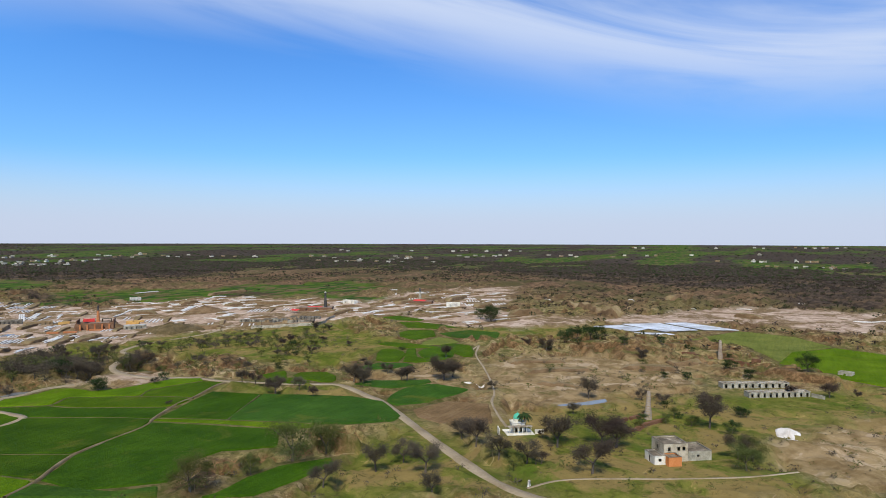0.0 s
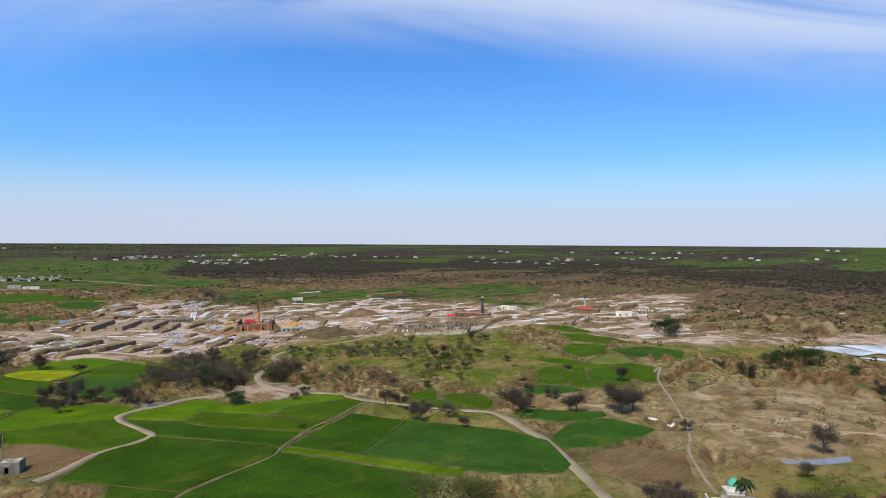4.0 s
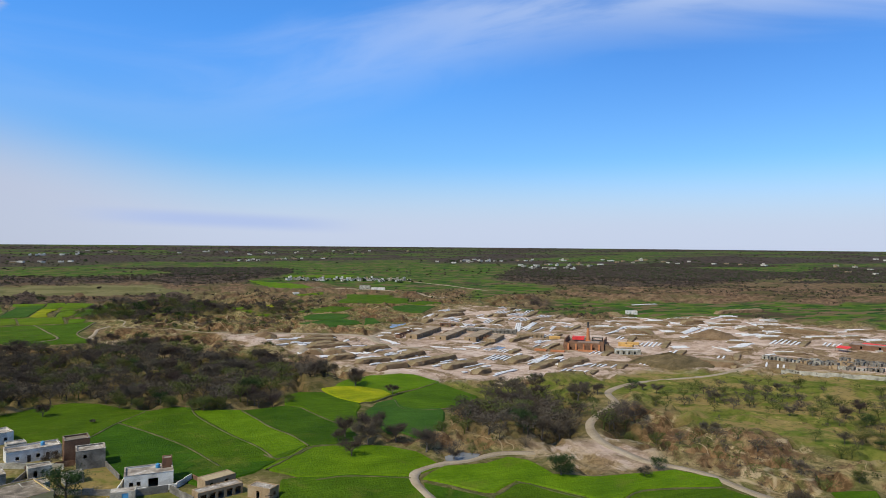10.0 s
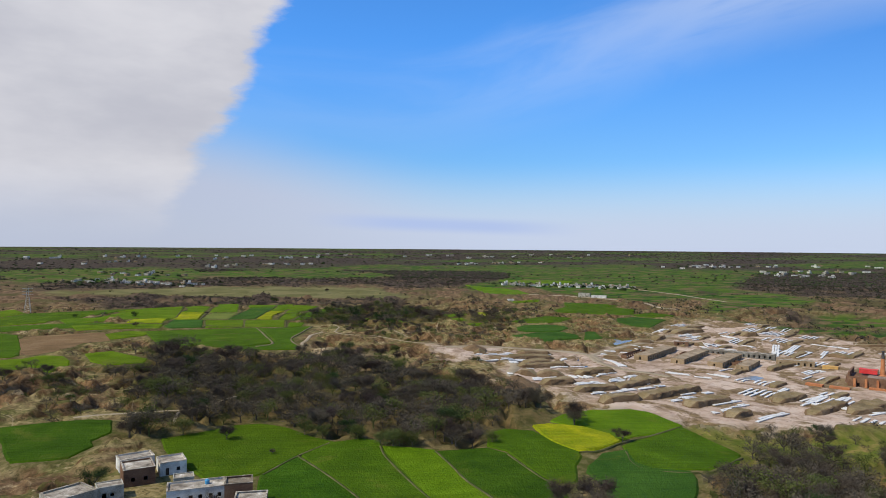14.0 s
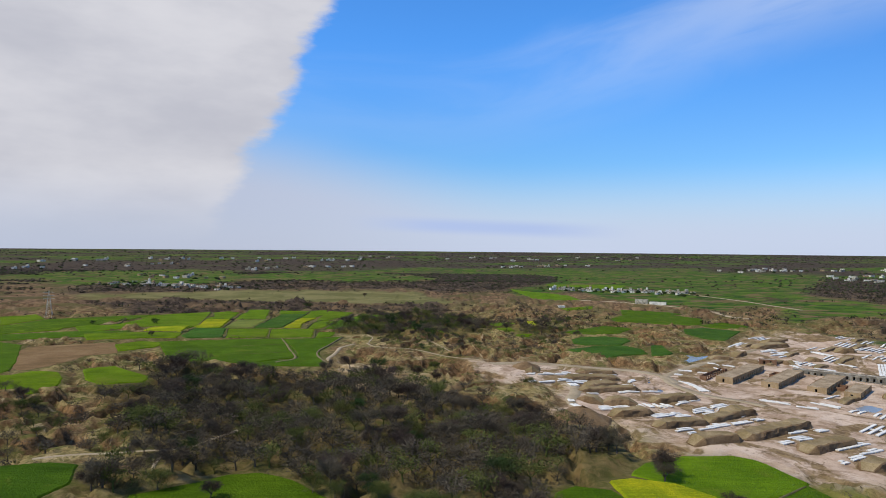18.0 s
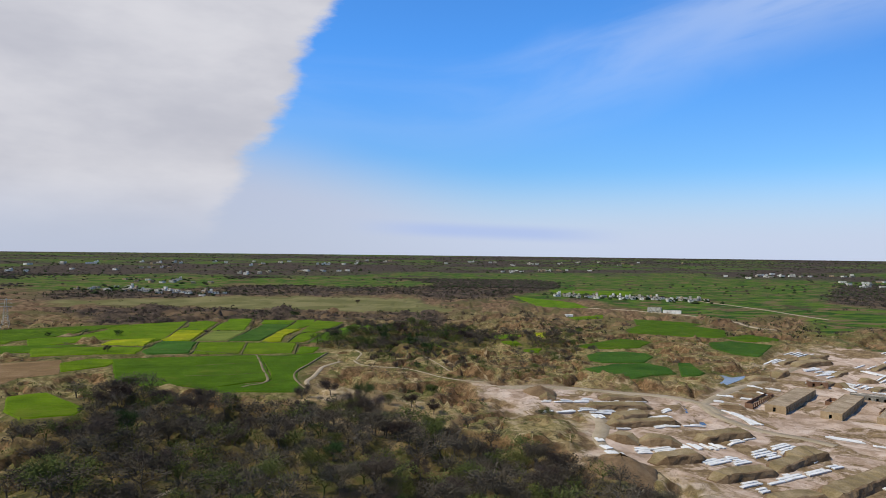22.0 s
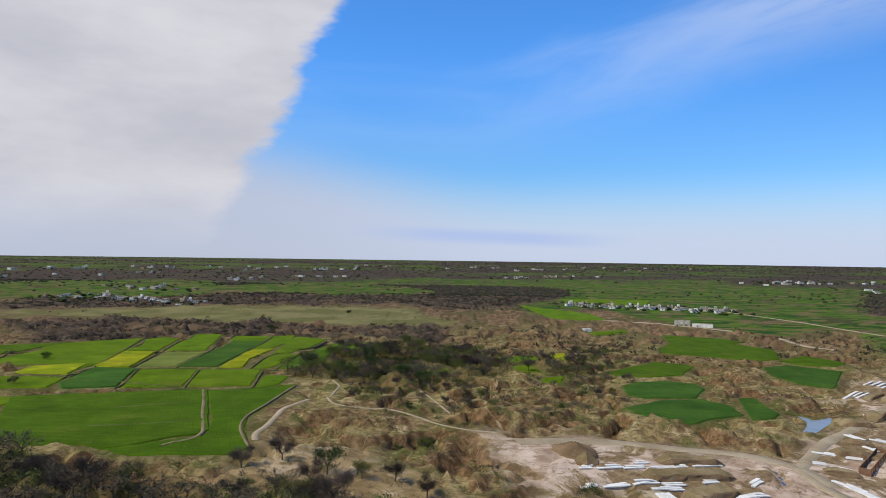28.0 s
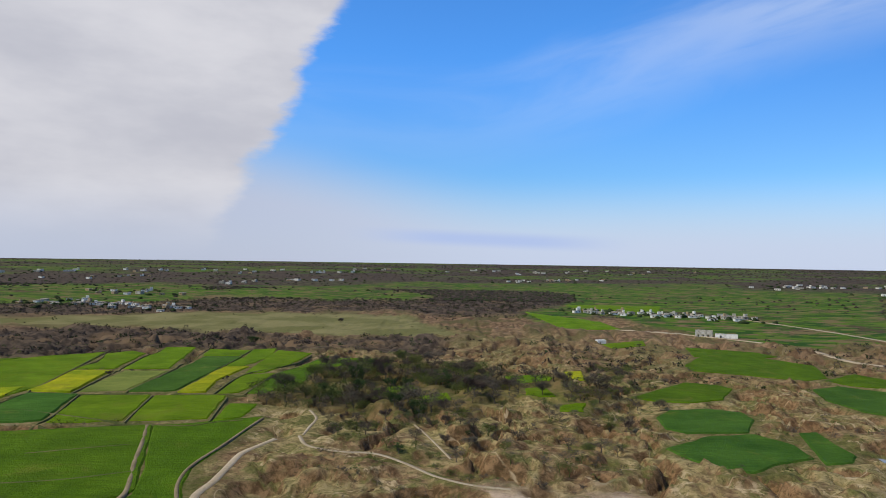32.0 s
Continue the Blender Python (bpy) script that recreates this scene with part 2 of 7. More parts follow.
zone("clay", (143, 545), (192, 537), (275, 615), (378, 721), (425, 601), (539, 559), (580, 447), (572, 381), (682, 391), (759, 373), (881, 329), (595, 230), (541, 271), (468, 296), (413, 319), (376, 369), (349, 378), (282, 385), (219, 385), (170, 424), (152, 500))
zone("clay", (129, 549), (162, 560), (204, 553), (220, 534), (245, 575), (273, 613), (298, 670), (369, 716), (414, 690), (227, 401), (221, 432), (186, 415), (163, 435), (153, 466), (153, 508), (142, 541))
zone("bare", (337, 147), (379, 111), (381, 55), (360, 30), (310, 45), (267, 67), (262, 94), (270, 112))
zone("bare", (245, 0), (279, -18), (294, -35), (218, -30), (210, -10))
zone("bare", (284, 173), (304, 155), (280, 117), (257, 112), (263, 145))
zone("bare", (223, 123), (241, 110), (237, 99), (203, 88), (200, 100))
zone("clay", (194, 283), (209, 285), (214, 271), (214, 253), (187, 261))
zone("clay", (480, 287), (574, 245), (517, 171), (683, 38), (692, -82), (520, -62), (561, 12), (521, 126), (445, 172), (445, 236))
zone("clay", (121, 568), (153, 571), (182, 563), (218, 559), (241, 581), (289, 633), (338, 674), (374, 694), (224, 469), (155, 459), (146, 463), (151, 487), (154, 515), (135, 519), (118, 535))
zone("wood", (-3, 382), (12, 390), (18, 400), (28, 386), (30, 370), (26, 365), (7, 365))
zone("scrub", (-88, 465), (-52, 471), (-12, 451), (14, 424), (9, 405), (-15, 399), (-39, 395))
zone("wood", (57, 506), (85, 497), (103, 494), (113, 490), (118, 471), (132, 460), (141, 457), (68, 449))
zone("wood", (22, 675), (26, 724), (32, 756), (72, 775), (105, 748), (136, 735), (164, 722), (175, 702), (162, 687), (130, 675), (104, 654), (81, 645), (57, 654), (30, 661))
zone("grass", (47, 300), (58, 303), (72, 290), (88, 276), (104, 262), (108, 246), (96, 236), (84, 244), (66, 258), (56, 282))
zone("bare", (38, 546), (55, 556), (75, 523), (99, 520), (106, 497), (85, 497), (66, 501), (50, 523))
zone("grass", (331, 410), (368, 365), (391, 261), (354, 203), (291, 208), (260, 300), (264, 351))
zone("grass", (459, 214), (533, 134), (460, 119), (395, 184))
zone("grass", (110, 707), (149, 714), (158, 687), (129, 679))
zone("bare", (38, 540), (75, 555), (108, 509), (94, 481), (60, 496))
zone("grass", (262, 330), (291, 351), (380, 367), (439, 311), (392, 271), (324, 275), (298, 295), (258, 295))
zone("grass", (242, 98), (267, 67), (306, 28), (346, -27), (340, -41), (294, -41), (249, 0), (210, -6), (195, -16), (152, 50), (175, 68), (210, 89))
zone("grass", (169, 121), (207, 124), (172, 84), (157, 64), (139, 83), (132, 101))
zone("grass", (215, 214), (221, 194), (239, 168), (222, 139), (221, 167), (209, 191))
zone("grass", (-353, 1027), (-198, 1121), (-72, 1167), (60, 1145), (118, 946), (18, 923), (-85, 962), (-175, 1000), (-309, 965))
zone("bare", (41, 534), (76, 547), (103, 508), (94, 477), (61, 491))
zone("grass", (195, 394), (215, 374), (279, 369), (356, 402), (318, 363), (235, 340), (198, 336))
zone("farm", (585, 1201), (619, 1020), (592, 894), (473, 823), (394, 780))
zone("farm", (388, 767), (408, 690), (462, 636), (550, 708), (677, 622), (882, 586), (742, 499), (637, 476), (563, 520), (478, 603), (449, 617), (384, 667))
zone("farm", (201, 2143), (697, 2402), (1258, 2119), (479, 947), (369, 891), (332, 965), (305, 1036), (288, 1177), (203, 1063), (193, 1179), (282, 1369), (345, 1597), (239, 1775))
zone("farm", (-709, 1601), (-384, 1767), (-254, 1430), (-283, 1317), (-545, 1353))
zone("farm", (487, 745), (613, 608), (543, 538), (489, 614), (446, 683))
zone("farm", (679, 673), (831, 554), (772, 461), (663, 459), (601, 577))
zone("farm", (631, 484), (622, 371), (579, 359), (577, 435))
zone("farm", (-760, 1598), (-492, 1842), (-316, 1555), (-249, 1323), (-299, 1277), (-478, 1202))
zone("farm", (-325, 1610), (-112, 1768), (12, 1653), (47, 1392), (-59, 1420), (-178, 1477))
zone("farm", (-1601, 2782), (-845, 3316), (-97, 3218), (-447, 2684), (-1181, 2191))
zone("farm", (-339, 1578), (10, 1674), (101, 1482), (-53, 1367), (-246, 1448))
zone("belt", (685, 1497), (883, 1555), (657, 1215), (570, 1174), (585, 1305))
zone("belt", (-509, 1298), (-223, 1262), (101, 1373), (101, 1207), (-188, 1165), (-382, 1105))
zone("wood", (34, 688), (46, 741), (74, 760), (153, 760), (183, 706), (154, 680), (81, 663), (30, 673))
zone("wood", (7, 386), (49, 388), (74, 366), (89, 367), (110, 358), (125, 363), (130, 383), (146, 386), (156, 400), (141, 440), (54, 494), (-30, 490))
zone("wood", (-67, 516), (-32, 511), (-5, 515), (7, 520), (30, 515), (53, 501), (69, 483), (86, 480), (102, 474), (119, 473), (126, 459), (127, 449), (-11, 437))
zone("wood", (0, 480), (79, 443), (127, 409), (156, 402), (153, 381), (124, 359), (94, 362), (68, 378), (19, 380))
zone("wood", (-37, 500), (-24, 515), (9, 507), (35, 503), (56, 490), (68, 471), (56, 441), (36, 420), (18, 425), (-17, 464))
zone("wood", (44, 384), (58, 397), (85, 406), (109, 401), (129, 417), (149, 410), (155, 397), (147, 380), (34, 372))
zone("wood", (-57, 516), (-38, 521), (-9, 518), (17, 513), (47, 503), (59, 493), (77, 483), (96, 477), (114, 472), (122, 462), (-8, 448))
zone("scrub", (233, 432), (263, 402), (269, 350), (225, 298), (191, 293), (161, 298))
zone("scrub", (304, 311), (321, 281), (304, 241), (270, 228), (263, 260))
zone("wood", (213, 366), (252, 339), (230, 296), (194, 285), (173, 294))
zone("wood", (240, 60), (253, 46), (238, 42), (220, 53))
zone("belt", (-63, 443), (-46, 466), (-19, 468), (19, 414), (10, 396), (-29, 394))
zone("belt", (-440, 1148), (-277, 1316), (-242, 1349), (-167, 1435), (-38, 1399), (49, 1356), (149, 1595), (210, 1332), (111, 1139), (44, 1197), (-191, 1169), (-335, 1048), (-353, 1027))
zone("belt", (-291, 940), (-124, 1002), (-15, 910), (108, 924), (107, 839), (-6, 836), (-81, 835), (-167, 765))
zone("belt", (371, 3121), (1726, 4997), (2738, 4206), (1604, 2565), (1188, 2876), (467, 2385))
zone("belt", (645, 1468), (890, 1579), (825, 1377), (621, 1142), (538, 1202))
zone("belt", (-1130, 2119), (-575, 2478), (144, 3359), (317, 2572), (-120, 1816), (-374, 1752), (-857, 1735))
zone("belt", (-139, 1433), (128, 1408), (349, 1620), (312, 1119), (119, 1176), (-108, 1239))
zone("belt", (674, 1398), (883, 1478), (934, 1317), (907, 1094), (663, 1005), (611, 1102))
zone("belt", (853, 1495), (1297, 1429), (1350, 1144), (805, 887), (593, 1041))
zone("belt", (1284, 561), (1494, 441), (1472, 31), (1353, -160), (1054, -125), (953, 199), (1208, 468))
zone("belt", (1101, 39), (1054, -125), (751, -89), (708, -9))
zone("belt", (429, 732), (489, 539), (413, 550), (379, 647))
zone("belt", (463, 772), (490, 689), (412, 573), (372, 582))
zone("scrub", (321, 100), (381, 21), (338, -9), (299, 0), (268, 56))
zone("scrub", (53, 511), (103, 508), (125, 482), (145, 468), (149, 439), (130, 424), (111, 428), (67, 423))
zone("scrub", (271, 342), (439, 311), (350, 255), (263, 228), (231, 268))
zone("scrub", (45, 682), (185, 707), (168, 628), (135, 577), (100, 572), (75, 600), (56, 624))
zone("scrub", (207, 381), (262, 344), (223, 286), (187, 272), (162, 279))
zone("scrub", (233, 432), (279, 360), (206, 270), (159, 295))
zone("scrub", (309, 311), (312, 247), (255, 209), (226, 261), (266, 297))
zone("scrub", (275, 311), (313, 272), (267, 226), (235, 239), (224, 263))
zone("scrub", (-62, 446), (-25, 481), (13, 424), (32, 372), (-9, 371))
zone("scrub", (204, 99), (224, 66), (213, 44), (188, 45), (167, 64), (172, 84))
zone("scrub", (118, 709), (208, 793), (219, 725), (186, 646), (125, 636))
zone("scrub", (198, 336), (245, 372), (259, 337), (219, 292), (174, 293))

ROADS, FIELDS, BUNDS = [], [], []


def road(name, label, width, *points):
    ROADS.append((name, label, width, list(points)))


def field(kind, *ring):
    FIELDS.append((kind, list(ring)))


def bund(*points):
    BUNDS.append(list(points))


road("dirt_road", "pale beaten dirt road beside the wheat fields", 4.2, (233, 195), (238, 184), (243, 175), (238, 163), (231, 151), (224, 139), (187, 96), (172, 78), (163, 66), (158, 55), (156, 40))
road("dirt_road", "winding pale dirt road to the brick kilns", 4, (391, 380), (347, 363), (307, 362), (284, 357), (265, 344), (254, 324), (235, 309), (222, 296), (214, 279), (213, 264), (214, 255), (222, 242), (223, 227), (225, 217), (233, 195))
road("farm_lane", "narrow pale earth lane between green fields", 2.8, (186, 273), (176, 276), (163, 273), (157, 273), (149, 270), (145, 267), (143, 260), (143, 249), (143, 239), (141, 235), (134, 232), (123, 230), (112, 223), (107, 220), (102, 218))
road("field_path", "thin trodden earth path between wheat fields", 1.5, (221, 220), (213, 218), (195, 210), (182, 206), (163, 196), (154, 190), (125, 183), (106, 171), (96, 167))
road("country_road", "straight pale road across the far green plain", 6, (458, 1191), (445, 1133), (458, 1074), (469, 1015), (474, 952), (479, 906))
road("farm_lane", "pale earth lane across terraced green fields", 5, (262, 1013), (311, 986), (369, 904), (369, 833), (380, 811))
road("field_path", "brown earth path between bright green fields", 2.2, (-2, 621), (6, 599), (12, 581), (18, 565), (21, 555), (20, 548), (16, 544), (14, 540))
road("field_path", "pale path along the edge of the terrace", 1.6, (34, 636), (33, 625), (31, 599), (29, 579), (31, 564), (37, 549), (41, 541))
road("gully_track", "whitish washed-out track in the ravine", 2.5, (45, 610), (42, 602), (39, 593), (39, 581), (39, 567), (38, 558), (40, 550))
road("foot_trail", "pale trodden trail over dry eroded ground", 1.6, (52, 615), (57, 604), (68, 599), (77, 599), (83, 596), (91, 588), (98, 580), (108, 574), (119, 572))
road("foot_trail", "pale trodden trail over dry eroded ground", 1.2, (48, 653), (53, 640), (53, 627), (53, 616))
road("foot_trail", "pale trodden trail over dry eroded ground", 1.0, (90, 636), (95, 622), (100, 606), (103, 596))
road("haul_track", "broad beaten clay haul track along the pit", 7.0, (125, 561), (142, 566), (162, 567), (180, 563), (198, 561), (208, 555), (214, 547), (215, 532))
road("haul_track", "broad beaten clay haul track in the brickfield", 6.0, (158, 521), (160, 510), (157, 497), (153, 485), (153, 475), (156, 469))
road("haul_track", "broad beaten clay haul track in the brickfield", 6.0, (213, 547), (212, 530), (217, 513), (224, 505), (232, 500), (239, 492))
road("haul_track", "broad beaten clay haul track in the brickfield", 5.0, (214, 549), (241, 581), (269, 606), (301, 638), (333, 666))
road("cart_track", "pale winding cart track through dry earth", 1.2, (350, 160), (376, 165), (347, 154), (316, 136), (289, 121), (265, 109), (248, 103), (230, 93), (216, 84))
road("cart_track", "pale dirt lane below the derelict house", 1.1, (163, 58), (175, 50), (190, 24), (201, 7), (212, -5))
road("foot_trail", "pale trail over a bare rise in the thicket", 1.8, (-18, 392), (-9, 396), (2, 398), (11, 401), (17, 402), (23, 407), (28, 418), (31, 424))
road("foot_trail", "pale trail over a bare rise in the thicket", 1.3, (20, 383), (18, 389), (16, 400))

field("wheat", (22, 366), (29, 371), (35, 375), (41, 381), (49, 383), (59, 378), (68, 368), (75, 363), (67, 352), (65, 349), (59, 334), (54, 329), (47, 328), (41, 336), (29, 352))
field("deep", (60, 332), (66, 348), (76, 334), (83, 323), (88, 311), (96, 293), (111, 291), (104, 284), (91, 278), (86, 285), (73, 289), (68, 303), (62, 318))
field("wheat", (68, 350), (75, 361), (79, 362), (85, 366), (90, 363), (93, 350), (101, 324), (108, 306), (110, 294), (122, 303), (113, 293), (97, 292), (89, 311), (83, 324))
field("bright", (92, 358), (97, 357), (108, 354), (112, 340), (114, 327), (120, 315), (123, 304), (119, 297), (113, 294), (109, 299), (104, 316), (98, 335), (94, 349))
field("deep", (109, 353), (125, 357), (130, 351), (133, 339), (136, 329), (140, 321), (140, 312), (139, 305), (134, 302), (124, 303), (120, 317), (115, 331))
field("wheat", (125, 359), (129, 374), (134, 379), (143, 377), (146, 366), (152, 356), (152, 350), (148, 341), (145, 328), (143, 326), (140, 327), (137, 332), (134, 343), (131, 354))
field("mustard", (145, 384), (151, 386), (162, 383), (169, 374), (170, 366), (162, 359), (153, 355), (148, 364))
field("bright", (153, 391), (160, 402), (174, 410), (190, 413), (196, 410), (201, 389), (190, 379), (181, 375), (177, 373), (171, 368), (169, 376), (162, 385))
field("wheat", (170, 361), (182, 373), (200, 387), (201, 377), (203, 359), (204, 353), (199, 345), (188, 339), (178, 338), (170, 339), (168, 344))
field("rough", (153, 340), (160, 351), (169, 356), (167, 343), (170, 337), (180, 335), (179, 330), (174, 319), (164, 298), (158, 301), (156, 308), (151, 309), (152, 324), (151, 334))
field("bright", (108, 286), (114, 292), (124, 302), (135, 299), (146, 293), (152, 286), (154, 272), (145, 267), (137, 270), (128, 274), (122, 274), (116, 276))
field("wheat", (116, 274), (122, 272), (128, 272), (143, 265), (142, 248), (141, 238), (138, 234), (129, 232), (124, 233), (120, 244), (118, 252), (109, 261), (111, 274))
field("soil", (101, 245), (110, 257), (119, 251), (119, 243), (123, 231), (114, 226), (107, 225), (102, 225), (104, 237))
field("bright", (151, 267), (156, 270), (168, 269), (177, 272), (181, 267), (181, 254), (190, 249), (203, 247), (216, 246), (222, 236), (219, 232), (197, 238), (186, 233), (183, 235), (176, 246), (170, 254), (160, 248), (158, 249), (152, 257), (147, 263))
field("wheat", (159, 245), (169, 252), (175, 243), (181, 233), (184, 228), (191, 217), (192, 210), (182, 206), (178, 208), (170, 222), (162, 235))
field("wheat", (186, 230), (196, 236), (218, 230), (219, 224), (221, 220), (213, 218), (195, 211), (192, 219))
field("deep", (145, 259), (150, 253), (157, 244), (160, 233), (168, 219), (176, 206), (176, 204), (164, 197), (158, 212), (149, 229), (144, 238), (144, 244), (145, 251))
field("deep", (123, 229), (141, 234), (147, 226), (157, 209), (162, 196), (153, 191), (125, 186), (116, 203), (108, 215))
field("deep", (115, 202), (124, 184), (108, 173), (105, 185))
field("bright", (104, 183), (106, 173), (102, 170), (96, 169))
field("deep", (159, 191), (174, 149), (159, 138), (148, 150), (135, 150), (122, 142), (108, 156), (108, 171), (124, 181), (158, 192))
field("bright", (165, 195), (173, 176), (185, 144), (182, 142), (176, 150), (162, 194))
field("deep", (204, 210), (210, 190), (176, 175), (166, 196))
field("rough", (211, 188), (226, 156), (225, 140), (210, 124), (203, 123), (191, 135), (186, 146), (176, 173))
field("deep", (122, 124), (134, 125), (145, 124), (158, 116), (154, 113), (140, 114), (126, 116), (119, 125))
field("rough", (97, 166), (105, 169), (110, 148), (118, 141), (113, 136))
field("wheat", (243, 217), (254, 214), (244, 205), (237, 205), (237, 208))
field("wheat", (235, 204), (241, 204), (245, 199), (241, 189), (237, 188), (234, 194), (232, 202))
field("wheat", (249, 204), (255, 205), (260, 200), (262, 195), (257, 187), (250, 182), (246, 181), (244, 184), (245, 191), (245, 196))
field("rough", (248, 168), (257, 165), (264, 154), (272, 145), (269, 142), (259, 144), (250, 152), (248, 159))
field("rough", (229, 140), (240, 143), (252, 144), (263, 140), (265, 136), (264, 126), (263, 121), (254, 122), (236, 126), (232, 128), (224, 133), (225, 136))
field("rough", (284, 189), (296, 186), (302, 174), (300, 169), (289, 174), (279, 183))
field("wheat", (321, 203), (333, 208), (338, 203), (333, 194), (324, 188), (307, 182), (302, 187), (303, 192))
field("wheat", (341, 195), (347, 194), (330, 184), (321, 177), (319, 165), (315, 165), (309, 172), (308, 178))
field("wheat", (337, 185), (347, 187), (360, 182), (359, 176), (346, 168), (333, 163), (323, 163), (320, 168), (325, 177))
field("wheat", (364, 185), (374, 181), (371, 168), (354, 159), (341, 154), (337, 156), (347, 168), (359, 176))
field("wheat", (350, 221), (357, 220), (360, 205), (359, 189), (358, 184), (349, 193), (348, 209))
field("olive", (373, 200), (390, 200), (388, 189), (380, 181), (367, 187), (359, 196))
field("wheat", (398, 234), (411, 234), (417, 219), (397, 207), (375, 210), (385, 225))
field("rough", (408, 207), (430, 196), (430, 174), (396, 162), (397, 183), (397, 193))
field("wheat", (470, 294), (482, 284), (469, 254), (460, 253), (459, 271))
field("wheat", (446, 262), (452, 249), (448, 228), (437, 205), (427, 218), (423, 241))
field("wheat", (-70, 599), (-58, 603), (-34, 610), (-1, 621), (11, 588), (21, 560), (20, 555), (13, 551), (5, 541), (-2, 537), (-10, 540), (-26, 538), (-42, 548))
field("wheat", (1, 620), (17, 628), (33, 638), (33, 625), (29, 579), (32, 562), (40, 543), (37, 536), (25, 534), (9, 531), (0, 536), (14, 547), (22, 552), (23, 557), (17, 577))
field("rough", (-67, 628), (-73, 669), (-53, 669), (-41, 624), (-60, 618))
field("bright", (-49, 667), (-23, 671), (-14, 627), (-24, 624), (-37, 622))
field("bright", (-20, 670), (7, 675), (14, 633), (-11, 627))
field("bright", (15, 658), (25, 659), (25, 638), (18, 631))
field("bright", (-154, 760), (-133, 790), (-114, 803), (-104, 786), (-79, 686), (-80, 649))
field("mustard", (-88, 731), (-70, 732), (-58, 673), (-77, 676), (-77, 686))
field("bright", (-91, 763), (-106, 801), (-98, 817), (-85, 806), (-73, 741), (-94, 737))
field("olive", (-63, 733), (-42, 735), (-38, 681), (-55, 675))
field("bright", (-77, 792), (-78, 813), (-85, 839), (-67, 841), (-45, 744), (-67, 741))
field("rough", (-39, 756), (-43, 793), (-22, 796), (-17, 682), (-35, 678), (-38, 732))
field("bright", (-53, 832), (-26, 829), (-23, 804), (-46, 798))
field("mustard", (-18, 752), (-6, 756), (-8, 709), (-3, 681), (-14, 678))
field("bright", (-25, 833), (-12, 841), (-6, 801), (-10, 758), (-19, 759), (-19, 796))
field("bright", (-1, 729), (14, 735), (11, 682), (3, 679))
field("bright", (-8, 832), (16, 820), (13, 767), (7, 738), (-1, 735), (-3, 757))
field("wheat", (16, 736), (21, 763), (29, 810), (33, 707), (21, 683), (15, 681))
field("bright", (19, 754), (28, 787), (35, 799), (56, 803), (59, 787), (40, 767), (28, 760))
field("bright", (-206, 745), (-161, 745), (-150, 704), (-176, 699))
field("bright", (-166, 685), (-140, 693), (-140, 768), (-112, 810), (-82, 686), (-112, 679), (-131, 655), (-140, 644))
field("mustard", (-102, 653), (-105, 672), (-84, 683), (-77, 650))
field("bright", (-133, 634), (-99, 642), (-73, 642), (-68, 618), (-88, 617), (-116, 608))
field("wheat", (189, 701), (207, 720), (229, 743), (243, 738), (247, 729), (231, 703), (212, 694), (199, 695))
field("rough", (189, 663), (198, 675), (215, 681), (228, 676), (228, 665), (217, 645), (193, 641), (187, 646))
field("rough", (178, 619), (198, 635), (218, 641), (226, 629), (225, 615), (210, 608), (197, 597), (190, 599), (183, 606))
field("rough", (238, 645), (244, 647), (242, 620), (237, 613), (227, 609), (231, 622))
field("rough", (291, 731), (308, 740), (330, 722), (298, 675), (287, 685), (283, 706))
field("wheat", (250, 801), (286, 858), (313, 846), (333, 809), (317, 766), (298, 756), (273, 772), (249, 783))
field("wheat", (283, 889), (323, 868), (330, 848), (299, 831), (272, 842))
field("wheat", (311, 757), (340, 778), (351, 754), (338, 734), (318, 745))
field("bright", (224, 904), (263, 931), (254, 900), (226, 879))
field("bright", (91, 688), (102, 697), (104, 683), (94, 677))
field("bright", (134, 747), (154, 756), (163, 744), (141, 730))
field("bright", (141, 714), (151, 719), (152, 698), (140, 696))
field("bright", (152, 679), (163, 685), (159, 670), (150, 668))
field("mustard", (170, 765), (179, 770), (175, 741), (168, 745))
field("bright", (69, 701), (85, 713), (88, 701), (75, 692))
field("wheat", (-223, 678), (-215, 736), (-175, 763), (-146, 779), (-155, 691), (-191, 633))
field("bright", (-278, 758), (-254, 782), (-221, 741), (-230, 689))
field("bright", (202, 1208), (229, 1158), (266, 1096), (268, 1019), (215, 1011))
field("bright", (276, 1344), (410, 1336), (362, 1209), (281, 1221))
field("bright", (402, -1), (440, -7), (464, -30), (450, -54), (360, -43), (374, -23))
field("olive", (461, 51), (513, 26), (501, -8), (469, -28), (441, -6), (408, 0), (453, 18))

field("deep", (-36, 378), (-21, 385), (-11, 388), (-3, 387), (2, 373), (0, 364), (3, 359), (1, 348), (-12, 345))

field("soil", (-129, 560), (-135, 579), (-119, 585), (-95, 596), (-76, 560), (-88, 551), (-89, 528), (-95, 514), (-102, 514))
field("bright", (-89, 587), (-81, 601), (-64, 597), (-65, 580), (-77, 566))
field("wheat", (-196, 617), (-163, 597), (-143, 585), (-114, 535), (-103, 514), (-103, 507), (-119, 507))
field("bright", (-94, 501), (-90, 510), (-78, 508), (-69, 496), (-61, 475), (-66, 468), (-75, 465), (-88, 465), (-110, 495))
field("bright", (-69, 515), (-59, 522), (-33, 501), (-31, 491), (-46, 486), (-57, 495))
field("bright", (-251, 682), (-222, 687), (-212, 710), (-185, 717), (-164, 658), (-190, 638), (-214, 632))
field("wheat", (-210, 626), (-186, 632), (-151, 647), (-112, 652), (-108, 628), (-141, 618), (-168, 605), (-189, 597))

